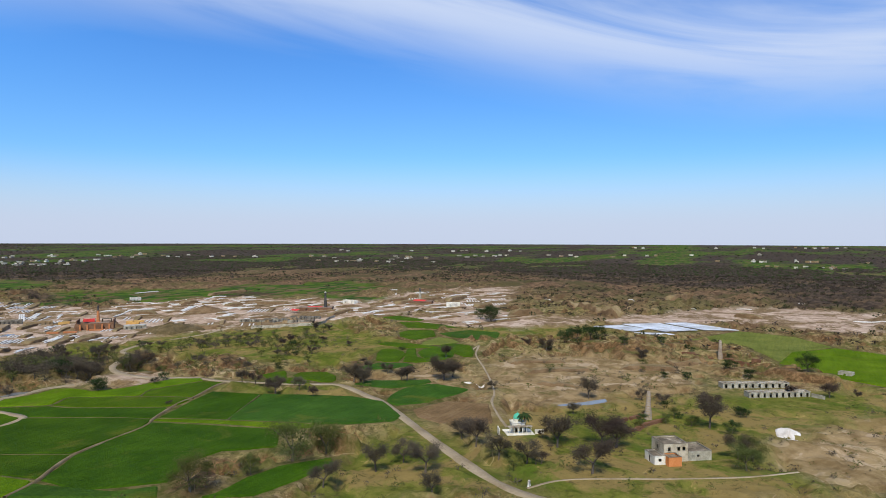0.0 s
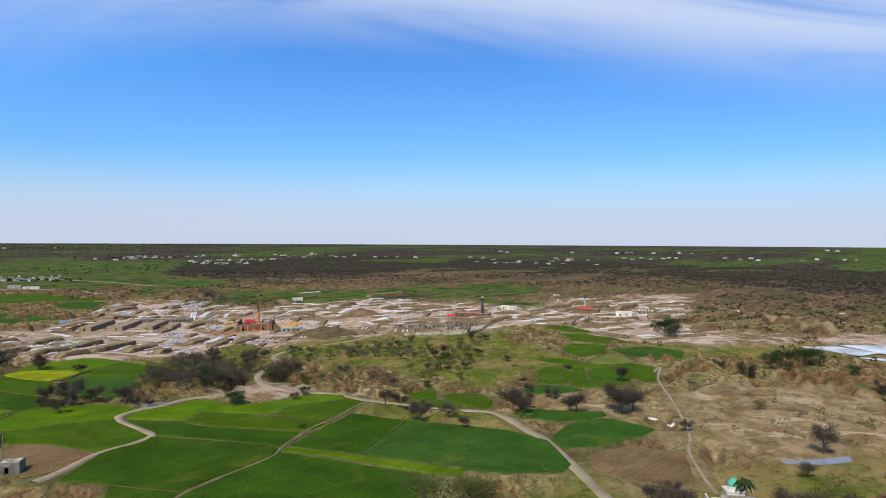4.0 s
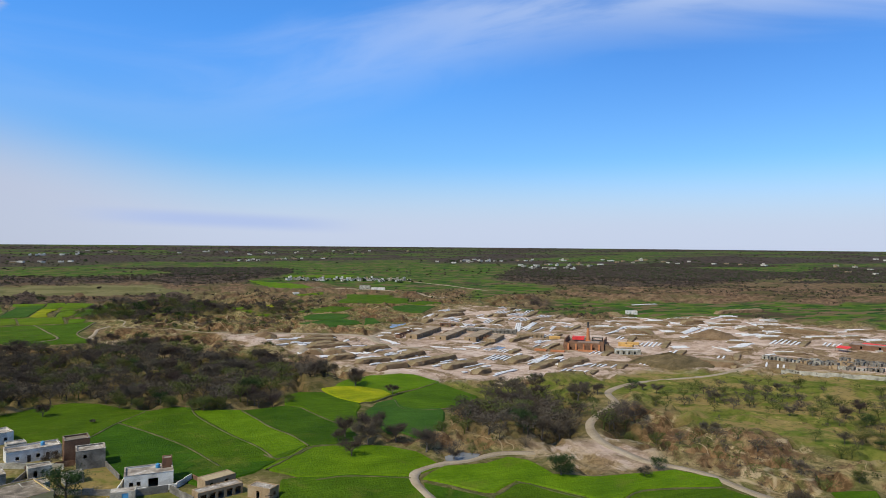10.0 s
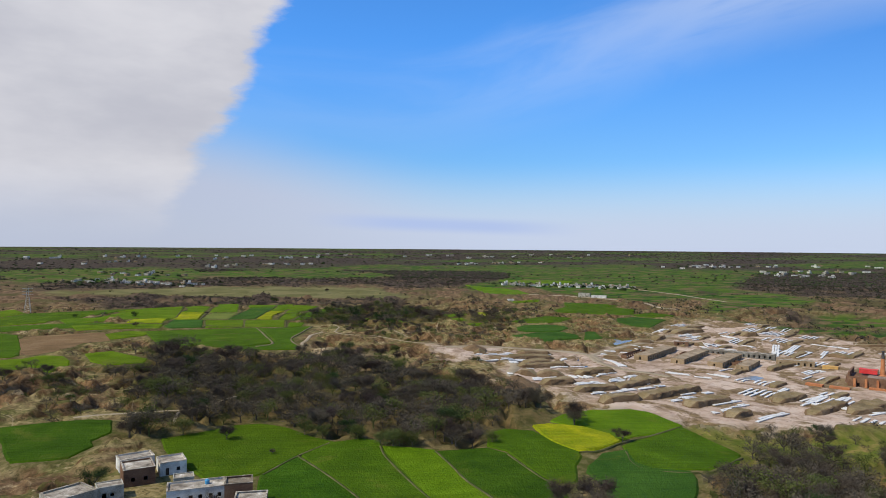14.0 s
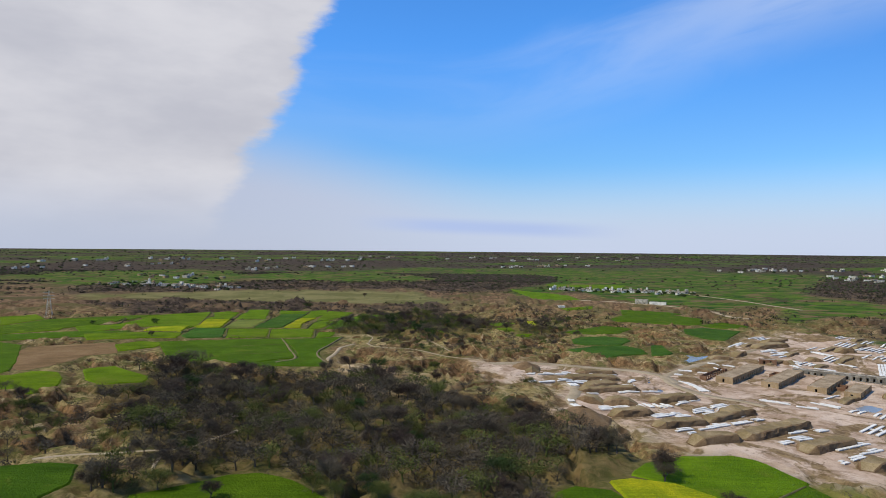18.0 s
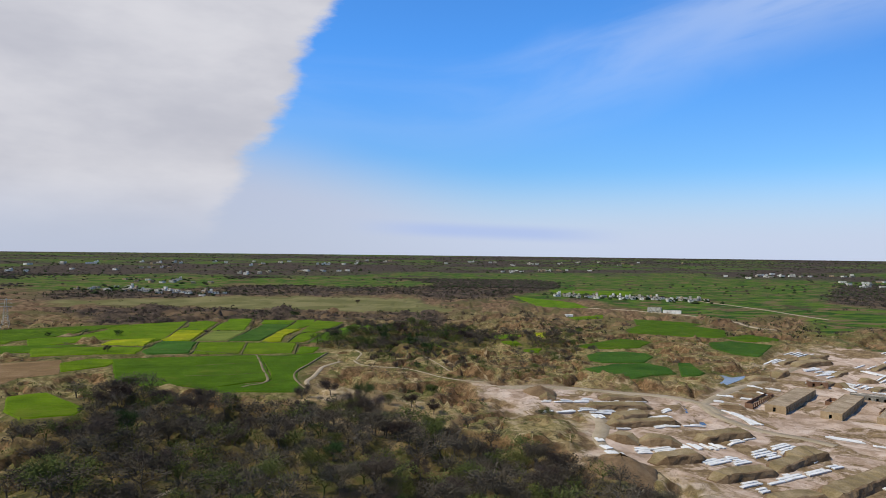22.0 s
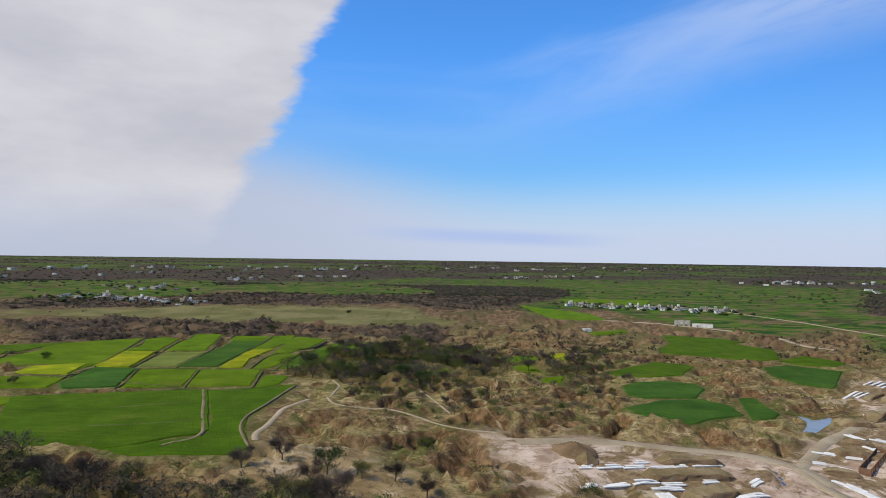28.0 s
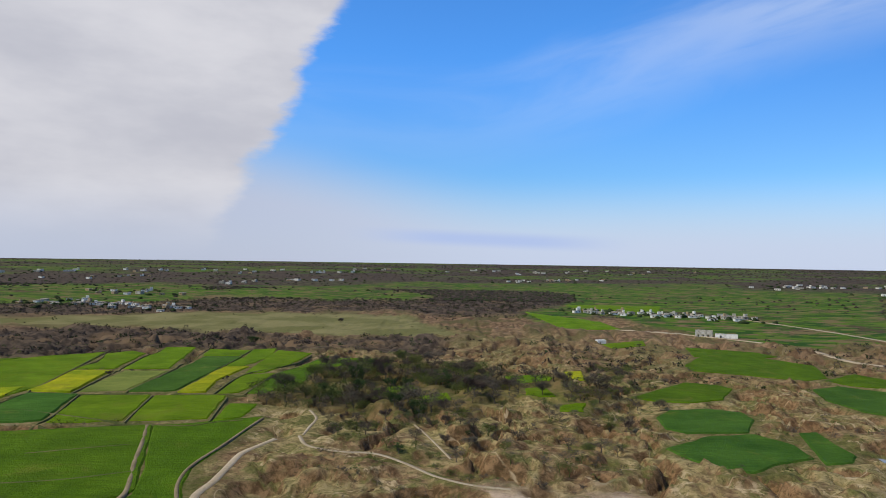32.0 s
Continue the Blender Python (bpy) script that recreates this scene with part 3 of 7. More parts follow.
field("soil", (221, 123), (239, 119), (244, 103), (218, 91), (209, 106), (213, 117))

# low earth ridges between the fields
bund((67, 348), (76, 334), (83, 322), (89, 310), (96, 291))
bund((91, 358), (93, 347), (101, 323), (108, 306), (111, 294))
bund((108, 353), (112, 339), (115, 327), (120, 315), (123, 302))
bund((60, 332), (67, 348), (75, 361))
bund((109, 297), (112, 292), (119, 295), (124, 300), (133, 300), (139, 303))
bund((130, 350), (133, 339), (136, 329), (140, 320), (140, 312))
bund((168, 354), (166, 342), (169, 336), (180, 334), (190, 338), (203, 349))
bund((153, 353), (161, 356), (170, 364), (182, 372), (199, 386))
bund((108, 284), (114, 290), (124, 301), (135, 298))
bund((119, 271), (128, 271), (143, 264))
bund((151, 254), (158, 245), (169, 251), (174, 243), (181, 232), (184, 229), (196, 235), (218, 230))
bund((157, 244), (160, 233), (168, 219), (176, 206))
bund((184, 228), (190, 216), (192, 208))
bund((142, 235), (147, 226), (157, 209), (162, 195))
bund((114, 201), (124, 183))
bund((104, 182), (106, 171))
bund((209, 189), (174, 172))
bund((164, 195), (174, 172), (185, 144))
bund((160, 192), (169, 168), (174, 148))
bund((-58, 615), (-39, 620), (-51, 668))
bund((-38, 618), (-17, 618), (-10, 621), (11, 621), (19, 627), (28, 632))
bund((-11, 623), (-21, 669))
bund((17, 628), (10, 670))
bund((-74, 670), (-53, 669), (-33, 673), (-15, 676), (3, 675), (16, 677))
bund((-76, 680), (-89, 729), (-96, 772), (-108, 803))
bund((-55, 668), (-67, 733), (-79, 793), (-82, 828))
bund((-35, 675), (-40, 734), (-51, 805), (-54, 835))
bund((-14, 675), (-19, 753), (-25, 828))
bund((2, 675), (0, 728), (14, 765), (18, 810))
bund((15, 678), (15, 734), (23, 762))
bund((-76, 642), (-73, 672))
bund((-167, 686), (-142, 694), (-156, 743))
bund((-72, 637), (-77, 680), (-112, 815))
bund((-133, 635), (-100, 645), (-73, 643), (-10, 622))
bund((-112, 602), (-80, 608))
bund((-18, 559), (0, 564), (15, 572))
bund((-22, 585), (3, 597))


def mass(kind, x, y, soft=12.0, ragged=14.0):
    """0 to 1: how much of a kind of land lies at the points, with ragged edges."""
    wx, wy = x + ragged * (fbm(x, y, 30, 3) - 0.5) * 2, y + ragged * (fbm(x + 400, y, 30, 3) - 0.5) * 2
    far = np.hypot(x - 90, y - 250)
    out = np.zeros(x.shape)
    for ring in ZONES[kind]:
        r = np.array(ring)
        lo, hi = r.min(0) - 60, r.max(0) + 60
        pick = (x > lo[0]) & (x < hi[0]) & (y > lo[1]) & (y < hi[1])
        if pick.any():
            out[pick] = np.maximum(out[pick], smooth(signed(wx[pick], wy[pick], ring), -soft, soft))
    return out


FIELD_BOX = [(np.array(r).min(0), np.array(r).max(0)) for _, r in FIELDS]


def in_fields(x, y, rim=0.0):
    """How far inside any field, in metres (negative outside)."""
    out = np.full(x.shape, -99.0)
    for (kind, ring), (lo, hi) in zip(FIELDS, FIELD_BOX):
        pick = (x > lo[0] - 15) & (x < hi[0] + 15) & (y > lo[1] - 15) & (y < hi[1] + 15)
        if pick.any():
            out[pick] = np.maximum(out[pick], signed(x[pick], y[pick], ring))
    return out


def near_road(x, y):
    out = np.full(x.shape, 99.0)
    for _, _, width, pts in ROADS:
        line = curve(pts, 4.0)
        lo, hi = line.min(0) - 15, line.max(0) + 15
        pick = (x > lo[0]) & (x < hi[0]) & (y > lo[1]) & (y < hi[1])
        if pick.any():
            px, py, best = x[pick], y[pick], np.full(pick.sum(), 99.0)
            for a, b in zip(line[:-1], line[1:]):
                d = b - a
                k = np.clip(((px - a[0]) * d[0] + (py - a[1]) * d[1]) / (d @ d + 1e-9), 0, 1)
                best = np.minimum(best, np.hypot(px - a[0] - k * d[0], py - a[1] - k * d[1]) - width / 2)
            out[pick] = np.minimum(out[pick], best)
    return out


def woods(x, y):
    """0 to 1: belts of scrub and trees over the far plain."""
    return smooth(fbm(x * 0.55 + 900, y * 1.5, 210, 5, 0.6), 0.42, 0.50)


LEVEL = []  # rings that are kept level for buildings, yards and ponds: (ring, drop)


def level(ring, drop=0.0):
    LEVEL.append((list(ring), drop))


def rugged(x, y, calm):
    """Gullies and hummocks of the eroded ground; calm 1 keeps it smooth."""
    a = fbm(x + 3000, y + 3000, 46, 5, 0.55)
    wx, wy = x + 14 * (fbm(x, y, 25, 2) - 0.5), y + 14 * (fbm(x + 77, y, 25, 2) - 0.5)
    gully = np.abs(2 * fbm(wx + 900, wy + 5000, 30, 4, 0.5) - 1)
    gully = smooth(gully, 0.0, 0.16)
    far = np.hypot(x - 90, y - 250)
    rill = smooth(np.abs(2 * fbm(wx + 300, wy + 100, 13, 3, 0.5) - 1), 0.0, 0.2)
    crag = np.abs(2 * fbm(wx + 40, wy + 700, 9, 3, 0.6) - 1)
    cut = smooth(fbm(x + 800, y + 60, 38, 3), 0.47, 0.53) + smooth(fbm(x + 60, y + 800, 21, 3), 0.48, 0.52)
    high = 7.0 * (a - 0.5) * 2 - 4.6 * (1 - gully) - 2.0 * (1 - rill) + 2.4 * (crag - 0.3) + 1.5 * cut + 0.4
    # washed-out shelves: level treads between short steep banks
    tread = 2.3 + 0.9 * fbm(x + 200, y + 700, 60, 2)
    part_step = high / tread + 0.8 * fbm(x + 10, y + 10, 33, 2)
    shelf = tread * (np.floor(part_step) + smooth(part_step - np.floor(part_step), 0.62, 1.0) - 0.4)
    high = high + (shelf - high) * 0.75
    return high * (1 - calm) * (1 + smooth(far, 800, 2500) * 1.2)


def ground_at(x, y):
    x, y = np.atleast_1d(np.asarray(x, float)), np.atleast_1d(np.asarray(y, float))
    calm = smooth(in_fields(x, y), -9.0, -1.0)
    calm = np.maximum(calm, smooth(near_road(x, y), 9.0, 0.5))
    calm = np.maximum(calm, 0.96 * mass("clay", x, y))
    calm = np.maximum(calm, 0.85 * mass("bare", x, y))
    calm = np.maximum(calm, 0.8 * mass("grass", x, y))
    calm = np.maximum(calm, 0.93 * mass("farm", x, y))
    z = base(x, y)
    drop = np.zeros(x.shape)
    for ring, d in LEVEL:
        s = signed(x, y, ring)
        calm = np.maximum(calm, smooth(s, -7.0, -0.5))
        drop = drop + d * smooth(s, -1.5, 1.5)
    far = np.hypot(x - 90, y - 250)
    calm = np.maximum(calm, 0.9 * smooth(far, 650, 1100))
    # dug terraces of the brickfields
    pit = 5.0 * fbm(x + 0.4 * y, y - 0.5 * x, 44, 3)
    step = np.floor(pit) + smooth(pit - np.floor(pit), 0.82, 1.0)
    flat = smooth(in_fields(x, y), -2.0, -6.0) * smooth(near_road(x, y), 1.0, 5.0)
    for ring, _ in LEVEL:
        flat = flat * smooth(signed(x, y, ring), -1.0, -6.0)
    return z + rugged(x, y, calm) - drop + 0.5 * (step - 2) * mass("clay", x, y) * flat * smooth(y, 180, 300)


level([(195, 40), (215, 40), (222, 12), (198, 10)])  # derelict house
level([(202, 86), (218, 82), (218, 68), (203, 70)])  # shrine
level([(20, 350), (70, 325), (84, 300), (112, 280), (112, 250), (95, 225), (60, 225), (20, 300)])  # village
level([(300, 30), (350, 30), (350, -20), (300, -20)])  # workers' rows
level([(318, 480), (345, 508), (380, 480), (350, 448)])  # kiln
level([(251, 625), (255, 621), (255, 615), (261, 618), (267, 622), (260, 611), (251, 601), (244, 594), (238, 593), (246, 604), (250, 612)], 1.2)
level([(205, 550), (207, 550), (203, 535), (199, 529), (201, 536)], 1.2)
level([(201, 523), (204, 522), (203, 514), (199, 514)], 1.2)
level([(159, 281), (166, 283), (171, 279), (166, 274), (158, 275)], 0.7)
level([(260, 81), (269, 72), (279, 65), (274, 63), (265, 68), (257, 78)], 0.7)
level([(281, 498), (291, 504), (294, 497), (285, 489), (279, 491)], 0.8)
level([(494, 126), (540, 84), (551, 65), (519, 23), (478, 60), (470, 80), (478, 94)], 0.3)


# ---- the ground: one sheet out to the horizon ----
def lines(lo, hi, step, end_lo, end_hi, grow=1.085):
    mid = list(np.arange(lo, hi + 0.1, step))
    a, s = lo, step
    while a > end_lo:
        s *= grow
        a -= s
        mid.insert(0, a)
    a, s = hi, step
    while a < end_hi:
        s *= grow
        a += s
        mid.append(a)
    return np.array(mid)


gx, gy = lines(-150, 470, 1.6, -4600, 4800, 1.06), lines(-60, 850, 1.6, -900, 4950, 1.06)
X, Y = np.meshgrid(gx, gy)
X, Y = X.ravel(), Y.ravel()
Z = ground_at(X, Y)
GRID = Z.reshape(len(gy), len(gx))


def land(x, y):
    """The height of the built sheet."""
    x, y = np.atleast_1d(np.asarray(x, float)), np.atleast_1d(np.asarray(y, float))
    a, b = np.clip(np.searchsorted(gx, x) - 1, 0, len(gx) - 2), np.clip(np.searchsorted(gy, y) - 1, 0, len(gy) - 2)
    u, v = np.clip((x - gx[a]) / (gx[a + 1] - gx[a]), 0, 1), np.clip((y - gy[b]) / (gy[b + 1] - gy[b]), 0, 1)
    return (GRID[b, a] * (1 - u) + GRID[b, a + 1] * u) * (1 - v) + (GRID[b + 1, a] * (1 - u) + GRID[b + 1, a + 1] * u) * v


def height(x, y):
    return float(land(x, y)[0])


# the rim stays inside a circle so that the horizon is even
R = np.hypot(X - 90, Y - 250)
out = R > 4700
Zrim = base(90 + (X - 90) / R * 4700, 250 + (Y - 250) / R * 4700)
X, Y, Z = np.where(out, 90 + (X - 90) / R * 4700, X), np.where(out, 250 + (Y - 250) / R * 4700, Y), np.where(out, Zrim, Z)
nx, ny = len(gx), len(gy)
i, j = np.meshgrid(np.arange(nx - 1), np.arange(ny - 1))
k = (j * nx + i).ravel()
quads = np.stack([k, k + 1, k + nx + 1, k + nx], 1)
keep = ~out.reshape(-1)[quads].all(1)
quads = quads[keep]
sheet = bpy.data.meshes.new("ground")
sheet.vertices.add(len(X))
sheet.vertices.foreach_set("co", np.stack([X, Y, Z], 1).astype("f4").ravel())
sheet.loops.add(quads.size)
sheet.loops.foreach_set("vertex_index", quads.ravel().astype("i4"))
sheet.polygons.add(len(quads))
sheet.polygons.foreach_set("loop_start", np.arange(0, quads.size, 4, dtype="i4"))
sheet.update(calc_edges=True)
sheet.polygons.foreach_set("use_smooth", np.ones(len(quads), bool))
for kind in ZONES:
    layer = sheet.attributes.new(kind, "FLOAT", "POINT")
    layer.data.foreach_set("value", mass(kind, X, Y).astype("f4"))
layer = sheet.attributes.new("woods", "FLOAT", "POINT")
layer.data.foreach_set("value", woods(X, Y).astype("f4"))
layer = sheet.attributes.new("verge", "FLOAT", "POINT")
layer.data.foreach_set("value", smooth(in_fields(X, Y), -6.0, -0.5).astype("f4"))
ground = tagged(new("ground", sheet), "dry brown eroded land with scrub, clay and pale grass", "ground", kind="structure")

gm = bpy.data.materials.new("earth_and_scrub")
gm.use_nodes = True
g = Nodes(gm.node_tree)
gb = gm.node_tree.nodes["Principled BSDF"]
geo = g.add("ShaderNodeNewGeometry")
at = geo.outputs["Position"]


def part_of(kind):
    return g.add("ShaderNodeAttribute", attribute_name=kind).outputs["Fac"]


n1, n2, n3 = g.noise(at, 0.018, 6, 0.6, 0.5), g.noise(at, 0.11, 7, 0.68, 0.3), g.noise(at, 0.9, 5, 0.65)
n4, n5 = g.noise(at, 0.0035, 5, 0.6, 0.6), g.noise(at, 0.35, 5, 0.7, 0.4)
slope = g.add("ShaderNodeSeparateXYZ")
g.put(slope.inputs[0], geo.outputs["Normal"])
# bare eroded earth on the banks, dry grass on the treads, weeds and pale trodden crests
bank = g.ramp(slope.outputs[2], 0.955, 0.80)
earth = g.mix(g.ramp(n2, 0.38, 0.62), (0.085, 0.050, 0.026), (0.190, 0.118, 0.060))
earth = g.mix(g.math("MULTIPLY", g.ramp(n5, 0.5, 0.68), 0.8), earth, (0.235, 0.158, 0.080))
straw = g.mix(g.ramp(n5, 0.36, 0.62), (0.120, 0.098, 0.036), (0.270, 0.205, 0.092))
col = g.mix(g.ramp(g.math("ADD", g.math("MULTIPLY", n1, 0.55), g.math("MULTIPLY", n2, 0.45)), 0.42, 0.55), earth, straw)
weeds = g.mix(g.ramp(n3, 0.35, 0.7), (0.044, 0.052, 0.012), (0.105, 0.108, 0.028))
col = g.mix(g.math("MULTIPLY", g.ramp(g.noise(at, 0.05, 8, 0.75, 0.4), 0.48, 0.58), 0.75), col, weeds)
col = g.mix(g.math("MULTIPLY", g.ramp(g.noise(at, 0.07, 7, 0.72, 0.8), 0.58, 0.64), 0.85), col, (0.360, 0.270, 0.150))
col = g.mix(g.math("MULTIPLY", bank, 0.9), col, g.mix(g.ramp(n5, 0.38, 0.64), (0.070, 0.038, 0.017), (0.190, 0.110, 0.052)))
# small dry tufts and clods
col = g.mix(g.math("MULTIPLY", g.ramp(g.noise(at, 0.55, 6, 0.75, 0.5), 0.54, 0.62), 0.7), col, (0.048, 0.040, 0.016))
# thin trodden trails
trail = g.math("ABSOLUTE", g.math("SUBTRACT", g.noise(at, 0.022, 3, 0.5, 0.9), 0.5))
col = g.mix(g.math("MULTIPLY", g.ramp(trail, 0.005, 0.001), g.ramp(n2, 0.42, 0.55, 0.0, 0.6)), col, (0.350, 0.265, 0.155))
# grazed grass
turf = g.mix(g.ramp(n2, 0.36, 0.64), (0.072, 0.092, 0.013), (0.150, 0.142, 0.030))
turf = g.mix(g.ramp(g.noise(at, 0.03, 7, 0.7, 0.6), 0.46, 0.57), turf, (0.205, 0.148, 0.052))
turf = g.mix(g.math("MULTIPLY", g.ramp(g.noise(at, 0.04, 6, 0.7, 0.5), 0.54, 0.64), 0.65), turf, (0.062, 0.104, 0.011))
turf = g.mix(g.math("MULTIPLY", g.ramp(g.noise(at, 0.11, 7, 0.75, 0.5), 0.60, 0.66), 0.8), turf, (0.320, 0.228, 0.085))
turf = g.mix(g.math("MULTIPLY", g.ramp(n5, 0.53, 0.66), 0.7), turf, (0.050, 0.050, 0.013))
col = g.mix(part_of("grass"), col, turf)
# litter under the thickets, its colour also darkened to stand for the trees' shade
col = g.mix(g.math("MULTIPLY", part_of("wood"), 0.85), col, g.mix(g.ramp(n2, 0.38, 0.62), (0.048, 0.048, 0.014), (0.120, 0.084, 0.034)))
col = g.mix(g.math("MULTIPLY", part_of("verge"), 0.85), col, g.mix(g.ramp(n5, 0.40, 0.62), (0.056, 0.060, 0.014), (0.120, 0.098, 0.040)))
# trodden grey-buff clay of the brickfields with brown dug patches
clay = g.mix(g.ramp(n2, 0.38, 0.62), (0.270, 0.185, 0.122), (0.440, 0.325, 0.240))
clay = g.mix(g.math("MULTIPLY", g.ramp(g.noise(at, 0.05, 6, 0.7, 1.0), 0.50, 0.60), 0.8), clay, (0.520, 0.405, 0.315))
clay = g.mix(g.math("MULTIPLY", g.ramp(g.noise(at, 0.028, 8, 0.72, 0.8), 0.49, 0.54), 0.92), clay, g.mix(g.ramp(n5, 0.4, 0.6), (0.110, 0.070, 0.032), (0.215, 0.148, 0.075)))
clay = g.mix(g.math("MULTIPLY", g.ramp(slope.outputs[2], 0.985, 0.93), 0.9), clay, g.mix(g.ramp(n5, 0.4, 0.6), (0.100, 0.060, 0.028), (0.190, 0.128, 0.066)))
clay = g.mix(g.math("MULTIPLY", g.ramp(g.noise(at, 0.4, 6, 0.75, 0.6), 0.57, 0.66), 0.6), clay, (0.130, 0.088, 0.048))
dist = g.add("ShaderNodeVectorMath", operation="DISTANCE")
g.put(dist.inputs[0], at), g.put(dist.inputs[1], (90.0, 250.0, 30.0))
away = dist.outputs["Value"]
# the far plain: plots of crops between belts of dark scrub
cell = g.add("ShaderNodeTexVoronoi", feature="F1")
stretch = g.add("ShaderNodeMapping")
stretch.inputs["Scale"].default_value, stretch.inputs["Rotation"].default_value = (0.011, 0.022, 0.000), (0, 0, 0.35)
g.put(stretch.inputs[0], at)
g.put(cell.inputs["Vector"], stretch.outputs[0])
pick = g.add("ShaderNodeSeparateColor")
g.put(pick.inputs[0], cell.outputs["Color"])
plot = g.mix(g.ramp(pick.outputs[0], 0.1, 0.9), (0.022, 0.054, 0.010), (0.070, 0.112, 0.014))
plot = g.mix(g.ramp(pick.outputs[1], 0.80, 0.82), plot, (0.120, 0.092, 0.040))
plot = g.mix(g.ramp(g.noise(at, 0.012, 6, 0.65, 0.6), 0.58, 0.64), plot, (0.060, 0.046, 0.024))
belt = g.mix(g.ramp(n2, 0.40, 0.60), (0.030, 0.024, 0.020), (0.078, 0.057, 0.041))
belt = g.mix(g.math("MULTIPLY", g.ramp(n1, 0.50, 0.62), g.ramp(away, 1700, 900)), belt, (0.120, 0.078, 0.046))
broken = g.mix(g.ramp(n2, 0.40, 0.60), (0.085, 0.052, 0.030), (0.185, 0.118, 0.068))
broken = g.mix(g.ramp(n1, 0.46, 0.58), broken, (0.075, 0.062, 0.028))
mid = g.math("MULTIPLY", g.ramp(away, 430, 800), g.ramp(n4, 0.30, 0.46, 0.35, 0.95))
col = g.mix(mid, col, broken)
outer = g.ramp(away, 1000, 1600)
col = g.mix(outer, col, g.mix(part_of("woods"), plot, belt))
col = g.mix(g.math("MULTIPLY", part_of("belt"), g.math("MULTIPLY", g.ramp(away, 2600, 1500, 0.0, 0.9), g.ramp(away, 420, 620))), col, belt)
col = g.mix(part_of("grass"), col, g.mix(g.ramp(away, 500, 700), turf, g.mix(g.ramp(n1, 0.4, 0.6), (0.105, 0.100, 0.036), (0.160, 0.140, 0.060))))
ridge = g.math("MULTIPLY", g.ramp(g.noise(stretch.outputs[0], 1.6, 5, 0.65, 0.4), 0.56, 0.62), 0.85)
col = g.mix(g.math("MULTIPLY", part_of("farm"), g.ramp(away, 2000, 1500)), col, g.mix(ridge, plot, broken))
tan = g.mix(g.ramp(n2, 0.38, 0.62), (0.165, 0.110, 0.050), (0.290, 0.205, 0.105))
tan = g.mix(g.math("MULTIPLY", g.ramp(g.noise(at, 0.05, 7, 0.72, 0.8), 0.54, 0.60), 0.8), tan, (0.400, 0.300, 0.190))
tan = g.mix(g.math("MULTIPLY", g.ramp(g.noise(at, 0.045, 7, 0.75, 0.4), 0.44, 0.36), 0.8), tan, (0.095, 0.085, 0.026))
col = g.mix(part_of("bare"), col, tan)
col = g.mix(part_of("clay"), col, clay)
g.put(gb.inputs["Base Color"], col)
gb.inputs["Roughness"].default_value, gb.inputs["Specular IOR Level"].default_value = 0.95, 0.02
bp = g.add("ShaderNodeBump")
bp.inputs["Strength"].default_value, bp.inputs["Distance"].default_value = 0.8, 1.2
g.put(bp.inputs["Height"], g.math("ADD", n2, g.math("MULTIPLY", n5, 0.45))), g.put(gb.inputs["Normal"], bp.outputs[0])
sheet.materials.append(gm)


# ---- builders ----
def mesh_object(name, verts, faces, material, parent=None, label="", soft=False):
    me = bpy.data.meshes.new(name)
    me.from_pydata([tuple(map(float, v)) for v in verts], [], [tuple(map(int, f)) for f in faces])
    if soft:
        me.polygons.foreach_set("use_smooth", np.ones(len(me.polygons), bool))
    me.materials.append(material)
    ob = new(name, me)
    if parent:
        ob.parent = parent
    if label:
        ob["label"] = label
    return ob


def slab(ring, top, foot, inner=3.5, skirt=0.0):
    """A sheet over a ring of corners that follows top(x, y), with sides down to foot metres below."""
    from mathutils.geometry import delaunay_2d_cdt
    line = []
    for a, b in zip(ring, ring[1:] + ring[:1]):
        a, b = np.array(a, float), np.array(b, float)
        n = max(1, int(np.hypot(*(b - a)) / 4.0))
        side = np.array([-(b - a)[1], (b - a)[0]]) / (np.hypot(*(b - a)) + 1e-9)
        for t in np.arange(n) / n:
            p = a + (b - a) * t
            w = (fbm(np.array([p[0]]), np.array([p[1]]), 9, 2)[0] - 0.5) * 1.6
            line.append(p + side * w)
    line = np.array(line)
    lo, hi = line.min(0), line.max(0)
    ix, iy = np.meshgrid(np.arange(lo[0], hi[0], inner), np.arange(lo[1], hi[1], inner))
    q = np.stack([ix.ravel(), iy.ravel()], 1) + np.random.RandomState(3).uniform(-0.8, 0.8, (ix.size, 2))
    q = q[signed(q[:, 0], q[:, 1], [tuple(p) for p in line]) > 1.2]
    pts = [Vector(p) for p in np.vstack([line, q])]
    n = len(line)
    v, _, f, *_ = delaunay_2d_cdt(pts, [], [list(range(n))], 1, 1e-4)
    v = np.array([tuple(p) for p in v])
    z = top(v[:, 0], v[:, 1])
    verts = np.column_stack([v, z])
    rim = np.column_stack([line, top(line[:, 0], line[:, 1])])
    out = np.array(line) - np.roll(line, 1, 0) + np.roll(line, -1, 0) - np.array(line)
    out = np.column_stack([out[:, 1], -out[:, 0]]) / (np.hypot(out[:, 0], out[:, 1])[:, None] + 1e-9)
    area = np.sum(line[:, 0] * np.roll(line[:, 1], -1) - np.roll(line[:, 0], -1) * line[:, 1])
    low = rim - (0, 0, foot)
    low[:, :2] += out * (skirt if area > 0 else -skirt)
    m = len(verts)
    sides = [(m + i, m + n + i, m + n + (i + 1) % n, m + (i + 1) % n) for i in range(n)]
    return np.vstack([verts, rim, low]), [tuple(t) for t in f] + sides


